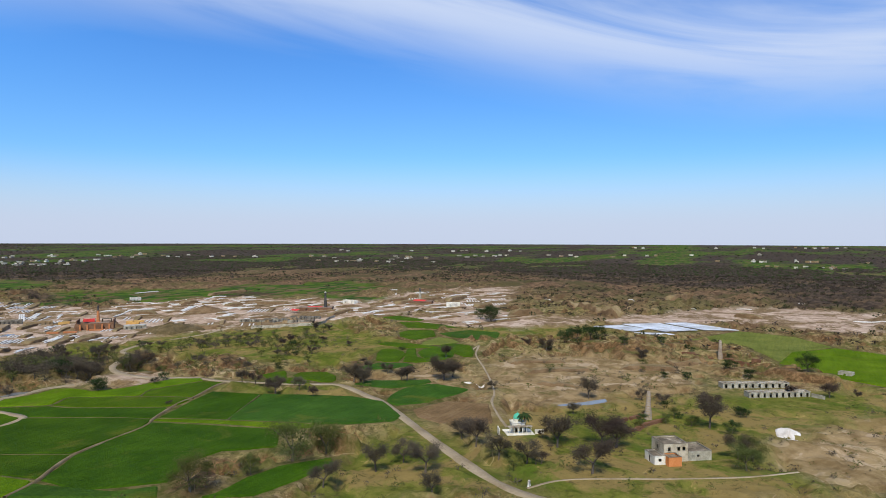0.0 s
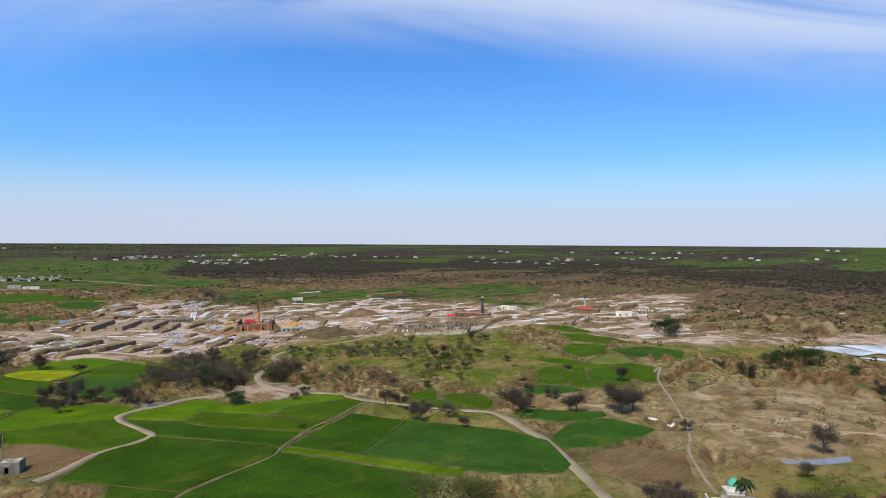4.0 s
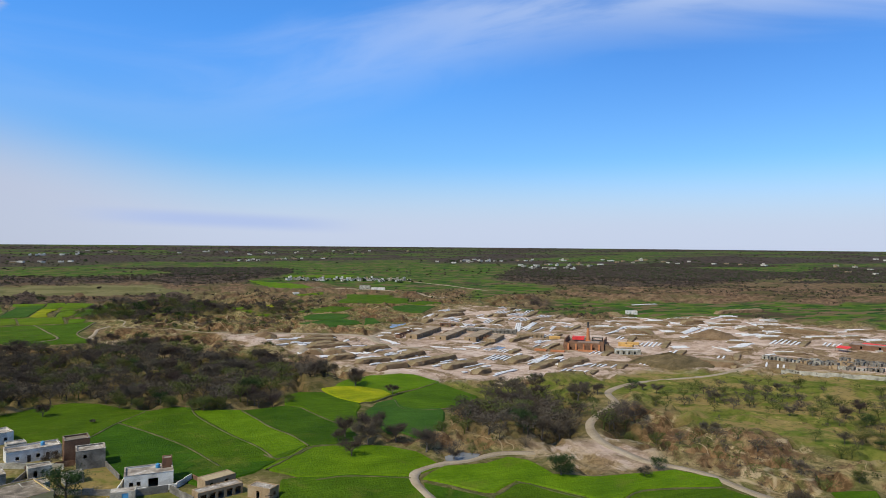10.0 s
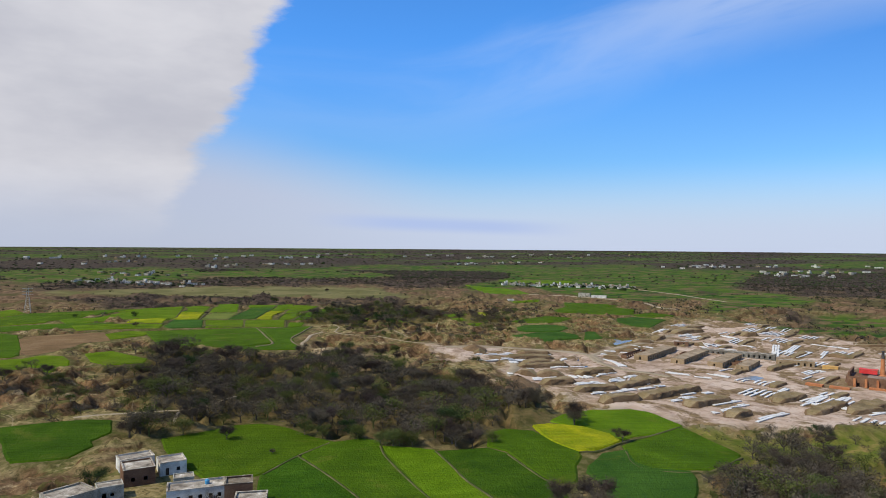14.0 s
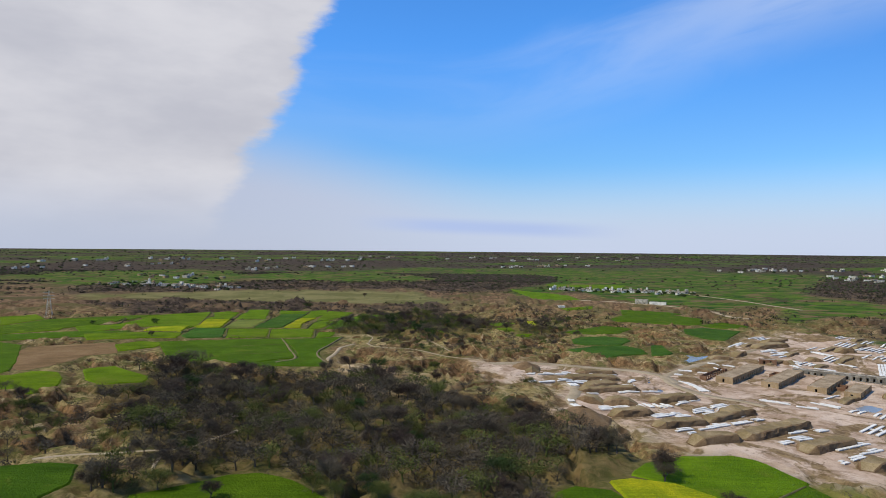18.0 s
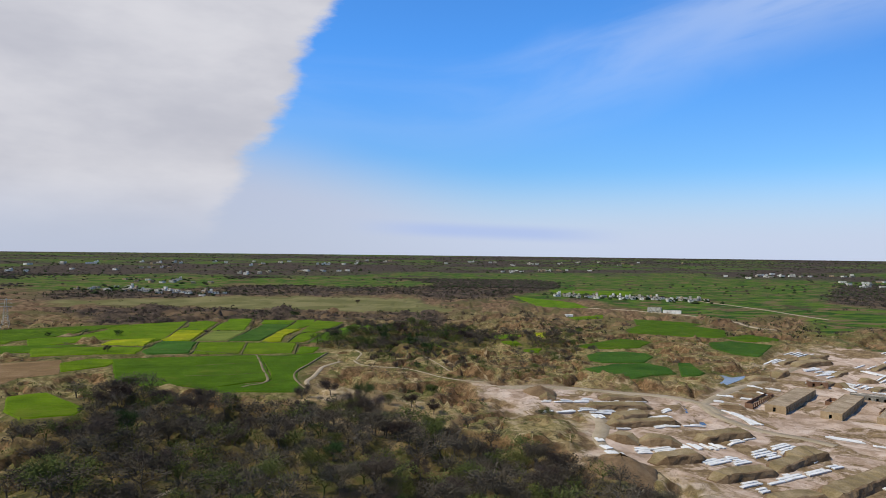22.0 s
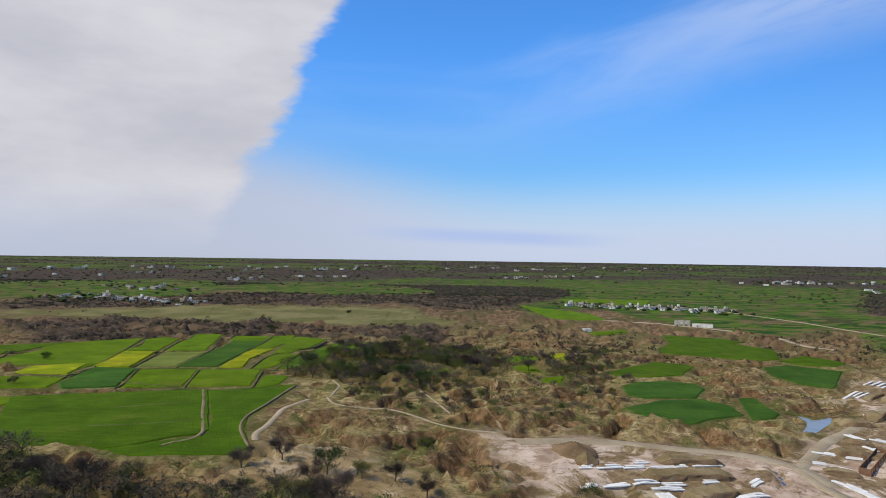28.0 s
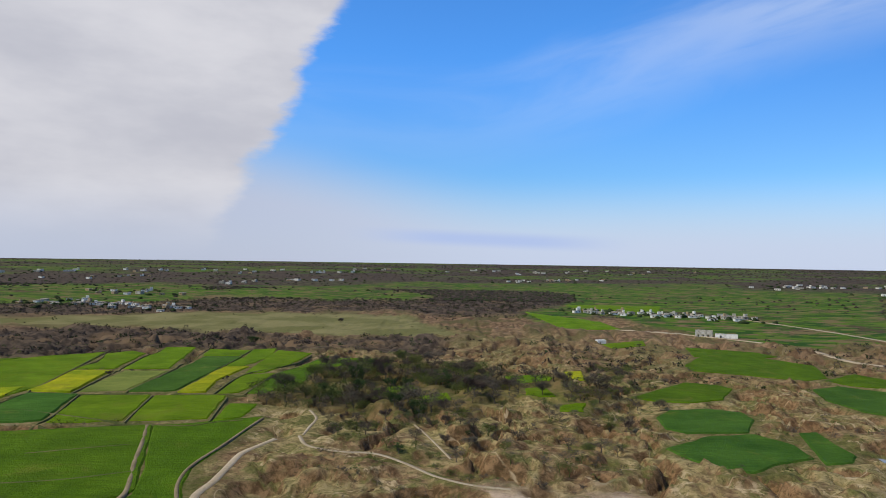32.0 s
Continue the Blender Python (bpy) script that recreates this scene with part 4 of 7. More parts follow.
def ribbon(points, width, lift=0.10, edge=0.25):
    """A strip along a line over the ground, with ragged edges and sloping shoulders."""
    line = curve(points, 2.5)
    d = np.gradient(line, axis=0)
    d /= np.hypot(d[:, 0], d[:, 1])[:, None] + 1e-9
    side = np.stack([-d[:, 1], d[:, 0]], 1)
    w = width / 2 * (0.8 + 0.5 * fbm(line[:, 0], line[:, 1], 11, 2))
    verts = []
    for off, up in ((-1.15, -0.35), (-1, lift), (0, lift + 0.06), (1, lift), (1.15, -0.35)):
        p = line + side * (w * off)[:, None]
        verts.append(np.column_stack([p, land(p[:, 0], p[:, 1]) + up]))
    n = len(line)
    faces = [(a * n + i, (a + 1) * n + i, (a + 1) * n + i + 1, a * n + i + 1) for a in range(4) for i in range(n - 1)]
    return np.vstack(verts), faces


FIELD_LABELS = {
    "wheat": "field of dense green young wheat", "bright": "field of bright light-green young wheat", "deep": "field of dense dark-green wheat", "rough": "field of rough dark-green fodder crop",
    "mustard": "field of yellow flowering mustard", "olive": "field of sparse olive-green crop", "soil": "ploughed bare brown field",
}


def build_field(kind, ring):
    c = np.mean(ring, 0)
    ring = [tuple(c + (np.array(p) - c) * (1 + 0.45 / (np.hypot(*(np.array(p) - c)) + 1e-9))) for p in ring]
    jog = (ring[0][0] * 13.7 + ring[0][1] * 7.1) % 1.0
    tall = 0.14 * jog + {"soil": 0.12, "mustard": 0.6, "rough": 0.42}.get(kind, 0.32)

    def top(x, y):
        return land(x, y) + tall + 0.25 * (fbm(x, y, 5, 3) - 0.5)

    v, f = slab(ring, top, tall + 0.25, skirt=0.9)
    ob = mesh_object("crop_field", v, f, crop_material(kind), soft=True)
    return tagged(ob, FIELD_LABELS[kind], "field", "crop fields", "structure")

for kind, ring in FIELDS:
    build_field(kind, ring)
bund_mat = surface("ridge_earth", ((0.036, 0.052, 0.010), (0.074, 0.074, 0.022), (0.150, 0.118, 0.056)), scale=1.1, bump=0.5)
for pts in BUNDS:
    v, f = ribbon(pts, 0.62, 0.5)
    tagged(mesh_object("field_bund", v, f, bund_mat, soft=True), "low grassy earth ridge between two fields", "earth ridge", "field ridges", "structure")
path_mat = surface("worn_path", ((0.085, 0.062, 0.030), (0.150, 0.112, 0.060), (0.250, 0.190, 0.115)), scale=0.9, bump=0.4)
for name, label, width, pts in ROADS:
    thin = name == "field_path"
    v, f = ribbon(pts, width * (0.55 if thin else 0.8), 0.46 if thin or name == "farm_lane" else 0.10)
    tagged(mesh_object(name, v, f, path_mat if thin else track_mat, soft=True), label, "road", kind="structure")


# ---- trees ----
def tube(path, radii, sides=5):
    """A tapered tube along a path of points."""
    verts, faces = [], []
    path = np.array(path, float)
    for i, (p, r) in enumerate(zip(path, radii)):
        d = path[min(i + 1, len(path) - 1)] - path[max(i - 1, 0)]
        d = d / (np.linalg.norm(d) + 1e-9)
        a = np.cross(d, (0.3, 0.9, 0.1))
        a /= np.linalg.norm(a) + 1e-9
        b = np.cross(d, a)
        verts += [p + r * (math.cos(6.2832 * k / sides) * a + math.sin(6.2832 * k / sides) * b) for k in range(sides)]
    for i in range(len(path) - 1):
        faces += [(i * sides + k, i * sides + (k + 1) % sides, (i + 1) * sides + (k + 1) % sides, (i + 1) * sides + k) for k in range(sides)]
    return verts, faces


def join(pieces):
    verts, faces = [], []
    for v, f in pieces:
        n = len(verts)
        verts += list(v)
        faces += [tuple(i + n for i in q) for q in f]
    return verts, faces


def limbs(rng, spread, fork=6):
    """A trunk one metre high in all, with limbs; returns the tubes and the limbs' ends."""
    top = 0.32 + 0.1 * rng.rand()
    lean = rng.uniform(-0.05, 0.05, 2)
    tubes = [tube([(0, 0, -0.08), (lean[0] * 0.5, lean[1] * 0.5, top * 0.5), (lean[0], lean[1], top)], (0.045, 0.034, 0.028), 6)]
    ends = []
    for k in range(fork):
        a = 6.2832 * (k + rng.uniform(-0.3, 0.3)) / fork
        out, up = spread * rng.uniform(0.45, 0.8), rng.uniform(0.62, 0.92)
        p0 = np.array([lean[0], lean[1], top * rng.uniform(0.8, 1.0)])
        p2 = np.array([math.cos(a) * out, math.sin(a) * out, up])
        p1 = (p0 + p2) / 2 + (0, 0, -0.03) + rng.uniform(-0.04, 0.04, 3)
        tubes.append(tube([p0, p1, p2], (0.022, 0.014, 0.005), 4))
        ends += [p2, p1 * 0.4 + p2 * 0.6]
        for _ in range(2):
            p3 = p2 + rng.uniform(-0.2, 0.2, 3) * (1, 1, 0.5)
            tubes.append(tube([p1, (p1 + p3) / 2 + rng.uniform(-0.02, 0.02, 3), p3], (0.011, 0.008, 0.003), 3))
            ends.append(p3)
    return tubes, np.array(ends)


def sprays(rng, ends, count, reach, long, wide, centre=(0, 0, 0.55)):
    """Many small slivers round the limbs' ends: twigs when long and thin, leaf clumps when broad."""
    verts, faces = [], []
    c = np.array(centre)
    for k in range(count):
        p = ends[rng.randint(len(ends))] + rng.normal(0, reach, 3) * (1, 1, 0.75)
        p[2] = max(p[2], 0.18)
        d = (p - c) * 0.9 + rng.normal(0, 0.22, 3)
        d /= np.linalg.norm(d) + 1e-9
        s = np.cross(d, rng.normal(0, 1, 3))
        s /= np.linalg.norm(s) + 1e-9
        l, w = long * rng.uniform(0.6, 1.3), wide * rng.uniform(0.6, 1.3)
        n = len(verts)
        verts += [p - d * l * 0.5, p + s * w * 0.5, p + d * l * 0.5, p - s * w * 0.5]
        faces.append((n, n + 1, n + 2, n + 3))
    return verts, faces


TREE_KINDS = {
    # count, reach, length, width, spread, crown material, crown name
    "b": (4200, 0.11, 0.12, 0.0105, 0.60, twig_mat, "twig_crown"),
    "o": (5200, 0.12, 0.036, 0.024, 0.60, leaf_mat, "crown"),
    "d": (3800, 0.105, 0.042, 0.030, 0.55, dark_leaf_mat, "crown"),
}
TREE_LABELS = {
    "b": ("bare grey-brown thorn tree on dry ground", "tree", "bare thorn trees"),
    "o": ("rounded olive-green bushy tree", "tree", "olive-green trees"),
    "d": ("dense dark-green leafy tree", "tree", "dark-green trees"),
}
PROTOS, TREES = {}, []


def tree(kind, x, y, tall):
    TREES.append((kind, x, y, tall))


def proto(kind, which):
    rng = np.random.RandomState(40 + which * 7 + ord(kind[0]))
    count, reach, long, wide, spread, mat, crown = TREE_KINDS[kind]
    tubes, ends = limbs(rng, spread * rng.uniform(0.8, 1.15), 5 + which % 3)
    if kind != "b":
        ends = np.vstack([ends, [(0, 0, 0.75), (0.1, 0, 0.85), (0.2, 0.1, 0.4), (-0.2, -0.1, 0.38), (0.3, -0.2, 0.3), (-0.28, 0.22, 0.3), (0.05, 0.3, 0.34), (0.0, -0.3, 0.32)]])
    top = new("tree")
    mesh_object("trunk", *join(tubes), bark_mat, top)
    mesh_object(crown, *sprays(rng, ends, count, reach, long, wide), mat, top)
    return tagged(top, *TREE_LABELS[kind])


def stand(x, y, tall, rng, sink=0.0):
    return Matrix.LocRotScale((x, y, height(x, y) - sink), Euler((0, 0, rng.uniform(0, 6.28))), Vector((tall * rng.uniform(0.9, 1.15), tall * rng.uniform(0.9, 1.15), tall)))


def plant(kind, x, y, tall, rng):
    key = (kind, rng.randint(5))
    m = stand(x, y, tall, rng)
    if key in PROTOS:
        at, turn, size = m.decompose()
        own = PROTOS[key].scale
        return copy_thing(PROTOS[key], Matrix.LocRotScale(at, turn, Vector((size.x / own.x, size.y / own.y, size.z / own.z))))
    PROTOS[key] = proto(*key)
    PROTOS[key].matrix_basis = m
    return PROTOS[key]


tree("d", 247, 44, 3.2)
tree("d", 272, 40, 2.6)
tree("o", 261, 35, 3.4)
tree("o", 239, 44, 2.8)
tree("d", 259, 33, 2.4)
tree("d", 409, 48, 3.0)
tree("d", 407, 45, 2.8)
tree("d", 404, 25, 2.6)
tree("d", 400, 14, 2.8)
tree("d", 363, 24, 3.2)
tree("d", 362, 20, 3.0)
tree("o", 220, 7, 7.5)
tree("b", 280, 24, 6.5)
tree("d", 278, 13, 2.6)
tree("d", 275, 11, 3.0)
tree("b", 157, 100, 7.3)
tree("b", 167, 97, 5.9)
tree("b", 160, 86, 7.9)
tree("b", 137, 103, 5.9)
tree("b", 147, 77, 5.1)
tree("b", 194, 91, 6.5)
tree("b", 185, 82, 8.0)
tree("b", 176, 71, 6.6)
tree("b", 180, 64, 6.3)
tree("b", 206, 63, 10.2)
tree("b", 210, 50, 9.2)
tree("b", 213, 46, 9.2)
tree("b", 276, 71, 8.0)
tree("b", 253, 22, 10.3)
tree("b", 183, 46, 8.9)
tree("b", 284, 51, 4.3)
tree("b", 291, 44, 4.4)
tree("d", 359, -12, 8.2)
tree("b", 325, -19, 6.1)
tree("b", 278, 140, 10.3)
tree("b", 258, 172, 8.0)
tree("b", 265, 152, 6.7)
tree("b", 382, 124, 7.6)
tree("d", 403, 119, 7.9)
tree("d", 411, 114, 10.2)
tree("d", 419, 107, 9.2)
tree("d", 428, 104, 9.4)
tree("d", 396, 81, 4.8)
tree("d", 431, 67, 5.8)
tree("d", 406, 62, 4.8)
tree("b", 383, 69, 5.9)
tree("d", 487, 204, 11.5)
tree("d", 493, 215, 8.4)
tree("d", 351, 13, 5.0)
tree("d", 364, 23, 4.1)
tree("d", 343, 40, 3.4)
tree("b", 405, 145, 6.0)
tree("o", 152, 125, 10.9)
tree("o", 165, 123, 9.7)
tree("o", 118, 129, 7.9)
tree("o", 206, 8, 6.9)
tree("o", 137, 127, 4.7)
tree("b", 217, 188, 6.1)
tree("b", 217, 11, 7.0)
tree("d", 337, 50, 3.4)
tree("b", 270, 112, 3.6)
tree("b", 249, 70, 4.4)
tree("b", 336, -30, 3.5)
tree("b", 323, -4, 4.0)
tree("d", 245, 14, 4.3)
tree("d", 272, 13, 3.9)
tree("o", 254, 28, 3.3)
tree("o", 248, 36, 3.3)
tree("d", 184, 253, 5.3)
tree("b", 215, 186, 6.3)
tree("b", 224, 181, 5.4)
tree("b", 250, 171, 7.9)
tree("b", 250, 166, 6.5)
tree("b", 282, 173, 5.2)
tree("b", 264, 154, 5.5)
tree("b", 280, 183, 4.2)
tree("b", 337, 234, 3.3)
tree("b", 309, 205, 4.4)
tree("b", 279, 140, 8.2)
tree("b", 286, 139, 7.4)
tree("b", 329, 164, 6.8)
tree("d", 482, 201, 10.6)
tree("b", 136, 308, 6.7)
tree("b", 145, 307, 7.9)
tree("b", 150, 298, 5.6)
tree("b", 155, 284, 6.5)
tree("b", 218, 169, 4.2)
tree("b", 204, 244, 3.0)
tree("b", 180, 208, 1.8)
tree("d", 343, 200, 3.6)
tree("b", 218, 207, 4.9)
tree("b", 221, 202, 4.8)
tree("b", 161, 390, 7.7)
tree("d", 183, 253, 5.2)
tree("o", 255, 219, 3.1)
tree("b", 257, 275, 6.1)
tree("o", 234, 289, 4.4)
tree("d", 212, 248, 3.9)
tree("b", 133, 288, 4.8)
tree("b", 138, 297, 3.4)
tree("b", 230, 329, 3.0)
tree("b", 160, 386, 5.6)
tree("b", 171, 366, 4.2)
tree("b", 133, 304, 3.8)
tree("b", 141, 298, 7.4)
tree("o", 95, 358, 5.4)
tree("o", 83, 366, 4.7)
tree("o", 91, 360, 4.2)
tree("o", 100, 360, 3.9)
tree("d", 20, 322, 5.3)
tree("b", 59, 351, 1.4)
tree("b", 42, 365, 4.7)
tree("b", 14, 368, 8.4)
tree("o", 27, 370, 5.7)
tree("d", 60, 279, 7.6)
tree("o", 84, 366, 4.2)
tree("o", 93, 361, 4.2)
tree("o", 97, 359, 4.7)
tree("o", 101, 358, 4.0)
tree("o", 66, 370, 4.6)
tree("o", 72, 367, 4.2)
tree("o", 127, 363, 3.5)
tree("b", 53, 307, 3.8)
tree("d", -114, 697, 4.2)
tree("b", -85, 624, 3.4)
tree("b", 65, 512, 5.6)
tree("b", 42, 529, 6.1)
tree("b", 53, 532, 5.8)
tree("o", 94, 562, 4.5)
tree("b", 1, 1045, 4.6)
tree("d", 84, 702, 5.5)
tree("b", 67, 668, 5.3)
tree("d", 48, 696, 6.7)
tree("d", 59, 713, 7.9)
tree("d", 76, 701, 5.4)
tree("d", 33, 680, 5.1)
tree("b", 112, 694, 6.6)
tree("b", 132, 704, 6.0)
tree("b", 147, 700, 6.0)
tree("b", 160, 716, 5.7)
tree("d", 63, 748, 7.8)
tree("d", 264, 730, 2.4)
tree("d", 109, 655, 2.3)
tree("d", 109, 618, 1.6)
tree("d", -36, 873, 6.9)
tree("d", 85, 560, 3.0)
tree("b", -63, 717, 2.6)
tree("d", -159, 695, 2.9)
tree("b", 70, 492, 7.7)
tree("o", 140, 516, 5.2)
tree("b", 96, 507, 5.1)
tree("d", 68, 521, 7.3)
tree("o", 78, 518, 4.8)
tree("b", 87, 519, 4.8)
tree("d", 95, 565, 5.0)

# the thicket: its taller trees one by one, the rest as one mass
rng = np.random.RandomState(11)
cand = np.column_stack([rng.uniform(-160, 400, 52000), rng.uniform(60, 830, 52000)])
inwood = mass("wood", cand[:, 0], cand[:, 1], 5, 10)
inscrub = mass("scrub", cand[:, 0], cand[:, 1], 8, 14)
clear = (in_fields(cand[:, 0], cand[:, 1]) < -3.5) & (near_road(cand[:, 0], cand[:, 1]) > 2.5) & (mass("clay", cand[:, 0], cand[:, 1]) < 0.4)
gap = fbm(cand[:, 0] + 70, cand[:, 1] + 20, 26, 3)
want = np.maximum(inwood * smooth(gap, 0.30, 0.48) * np.where(cand[:, 1] > 600, 0.45, 1.0), inscrub * smooth(gap, 0.42, 0.62) * 0.4)
ok = clear & (want > rng.rand(len(cand)))
spots, cells = [], {}
for x, y in cand[ok]:
    key = (int(x // 4.1), int(y // 4.1))
    if all((x - a) ** 2 + (y - b) ** 2 > 3.9 ** 2 for i in (-1, 0, 1) for j in (-1, 0, 1) for a, b in cells.get((key[0] + i, key[1] + j), ())):
        cells.setdefault(key, []).append((x, y))
        spots.append((x, y))
rng.shuffle(spots)
bare = 0
rest = []
for x, y in spots:
    wooded = float(mass("wood", np.array([x]), np.array([y]))[0]) > 0.4
    kind = rng.choice(["b", "o", "d"], p=[0.76, 0.18, 0.06] if wooded and y < 600 else [0.5, 0.4, 0.1])
    if bare < 230:
        TREES.append((kind, x, y, rng.uniform(4.5, 8.0) * (1.0 if wooded else 0.6)))
        bare += 1
    else:
        rest.append((kind, x, y, rng.uniform(3.5, 7.5) * (1.0 if wooded else 0.6)))
for kind, x, y, tall in TREES:
    plant(kind, x, y, tall, rng)


def spread_out(name, label, spots, mat, count, reach, long, wide, seed, with_limbs=True, variants=6, domed=False):
    """Many plants in one mesh, of kind stuff."""
    rng = np.random.RandomState(seed)
    kinds = []
    for k in range(variants):
        tubes, ends = limbs(rng, rng.uniform(0.5, 0.7), 5)
        if domed:
            ends = np.column_stack([rng.uniform(-0.42, 0.42, 9), rng.uniform(-0.42, 0.42, 9), rng.uniform(0.2, 0.62, 9)])
        body = join(([tubes[0], *tubes[1::3]] if with_limbs else []) + [sprays(rng, ends, count, reach, long, wide)])
        kinds.append((np.array(body[0]), body[1]))
    xs, ys = np.array([s[0] for s in spots]), np.array([s[1] for s in spots])
    zs = land(xs, ys)
    allv, allf, n = [], [], 0
    for (x, y, tall), z in zip(spots, zs):
        v, f = kinds[rng.randint(variants)]
        a, w = rng.uniform(0, 6.28), tall * rng.uniform(0.85, 1.3)
        c, s = math.cos(a) * w, math.sin(a) * w
        q = np.column_stack([x + v[:, 0] * c - v[:, 1] * s, y + v[:, 0] * s + v[:, 1] * c, z + v[:, 2] * tall])
        allv.append(q)
        allf += [tuple(i + n for i in g) for g in f]
        n += len(v)
    if allv:
        tagged(mesh_object(name, np.vstack(allv), allf, mat), label, "scrub", kind="stuff")


spread_out("thicket", "dense thicket of bare grey-brown thorn trees", [s[1:] for s in rest if s[0] == "b"], twig_mat, 430, 0.135, 0.15, 0.030, 1)
spread_out("thicket", "olive-green bushes among bare thorn trees", [s[1:] for s in rest if s[0] != "b"], leaf_mat, 430, 0.13, 0.075, 0.052, 2)
# low scrub over the broken ground
cand = np.column_stack([rng.uniform(-170, 480, 30000), rng.uniform(-50, 860, 30000)])
scr = (in_fields(cand[:, 0], cand[:, 1]) < -2.5) & (near_road(cand[:, 0], cand[:, 1]) > 1.5) & (mass("clay", cand[:, 0], cand[:, 1]) < 0.3)
for ring, _ in LEVEL:
    scr &= signed(cand[:, 0], cand[:, 1], ring) < -2
dens = np.maximum(smooth(fbm(cand[:, 0], cand[:, 1], 40, 4), 0.40, 0.62), 0.9 * mass("belt", cand[:, 0], cand[:, 1])) * (1 - 0.45 * mass("grass", cand[:, 0], cand[:, 1]))
pick = scr & (rng.rand(len(cand)) < dens)
low = [(x, y, 0.7 + 2.6 * rng.rand() ** 2.2) for x, y in cand[pick]]
spread_out("scrub", "low dry brown scrub on eroded slopes", low[::2], twig_mat, 32, 0.13, 0.28, 0.09, 3, False, 8, True)
spread_out("scrub", "low olive-green shrubs on eroded slopes", low[1::2], leaf_mat, 32, 0.13, 0.19, 0.13, 4, False, 8, True)
# belts of scrub and trees on the distant plain
cand = np.column_stack([np.concatenate([rng.uniform(-2600, 3600, 60000), rng.uniform(-900, 1700, 260000)]), np.concatenate([rng.uniform(-500, 4600, 60000), rng.uniform(-500, 1700, 260000)])])
far = np.hypot(cand[:, 0] - 90, cand[:, 1] - 250)
farm = np.maximum(mass("farm", cand[:, 0], cand[:, 1]), mass("grass", cand[:, 0], cand[:, 1]))
clump = woods(cand[:, 0], cand[:, 1])
belts = np.maximum(0.75 * clump, 0.9 * mass("belt", cand[:, 0], cand[:, 1]))
belts = np.maximum(belts * (1 - 0.97 * farm * smooth(far, 1900, 1500)), 0.004) * (1 - mass("clay", cand[:, 0], cand[:, 1])) * (in_fields(cand[:, 0], cand[:, 1]) < -3)
near = (cand[:, 0] > -170) & (cand[:, 0] < 420) & (cand[:, 1] > -50) & (cand[:, 1] < 700)
for ring, _ in LEVEL:
    near |= signed(cand[:, 0], cand[:, 1], ring) > -2
pick = ~near & (far < 4600) & (far > 350) & (rng.rand(len(cand)) < belts * (0.45 + 0.5 * smooth(far, 2600, 900)) * (0.55 + 0.45 * smooth(far, 800, 1300)))
distant = cand[pick]


def crowns(name, label, spots, mat, seed, low, high):
    """Uneven crumpled crowns in one mesh, of kind stuff."""
    r = np.random.RandomState(seed)
    n = len(spots)
    x, y = spots[:, 0], spots[:, 1]
    z = land(x, y)
    tall = r.uniform(low, high, n) * (1 + 0.5 * smooth(np.hypot(x, y), 1500, 4000))
    ring = 7
    v = np.empty((n, 3 * ring + 1, 3))
    for k, (rad, up) in enumerate(((0.7, -0.1), (0.95, 0.28), (0.5, 0.62))):
        for i in range(ring):
            a = 6.2832 * (i + 0.5 * k) / ring + r.uniform(-0.3, 0.3, n)
            q = tall * rad * r.uniform(0.35, 1.7, n)
            v[:, k * ring + i] = np.column_stack([x + q * np.cos(a), y + q * np.sin(a), z + tall * (up * r.uniform(0.7, 1.2, n))])
    v[:, -1] = np.column_stack([x + r.uniform(-0.3, 0.3, n), y, z + tall * r.uniform(0.7, 1.05, n)])
    f = []
    for k in range(2):
        f += [(k * ring + i, k * ring + (i + 1) % ring, (k + 1) * ring + i) for i in range(ring)] + [(k * ring + (i + 1) % ring, (k + 1) * ring + (i + 1) % ring, (k + 1) * ring + i) for i in range(ring)]
    f += [(2 * ring + i, 2 * ring + (i + 1) % ring, 3 * ring) for i in range(ring)]
    f = np.array(f)
    allf = (f[None] + (np.arange(n) * (3 * ring + 1))[:, None, None]).reshape(-1, 3)
    me = bpy.data.meshes.new(name)
    me.vertices.add(n * (3 * ring + 1))
    me.vertices.foreach_set("co", v.astype("f4").ravel())
    me.loops.add(allf.size)
    me.loops.foreach_set("vertex_index", allf.astype("i4").ravel())
    me.polygons.add(len(allf))
    me.polygons.foreach_set("loop_start", np.arange(0, allf.size, 3, dtype="i4"))
    me.update(calc_edges=True)
    me.materials.append(mat)
    tagged(new(name, me), label, "scrub", kind="stuff")


reach_out = np.hypot(distant[:, 0] - 90, distant[:, 1] - 250)
middle, outer_plain = distant[reach_out < 1150], distant[reach_out >= 1150]
bushes = [(x, y, 0.8 + 3.4 * rng.rand() ** 2) for x, y in middle]
cut = len(bushes) * 2 // 3
spread_out("scrub", "dark bare scrub on the eroded land beyond the fields", bushes[:cut], far_twig_mat, 16, 0.16, 0.36, 0.24, 7, False, 6, True)
spread_out("scrub", "dark olive bushes on the eroded land beyond the fields", bushes[cut:], far_leaf_mat, 16, 0.16, 0.32, 0.26, 8, False, 6, True)
crowns("distant_trees", "belts of bare grey-brown scrub on the far plain", outer_plain[rng.rand(len(outer_plain)) < 0.75], far_twig_mat, 5, 0.8, 3.0)
crowns("distant_trees", "scattered dark-green trees on the far plain", outer_plain[::5], far_leaf_mat, 6, 0.9, 3.4)


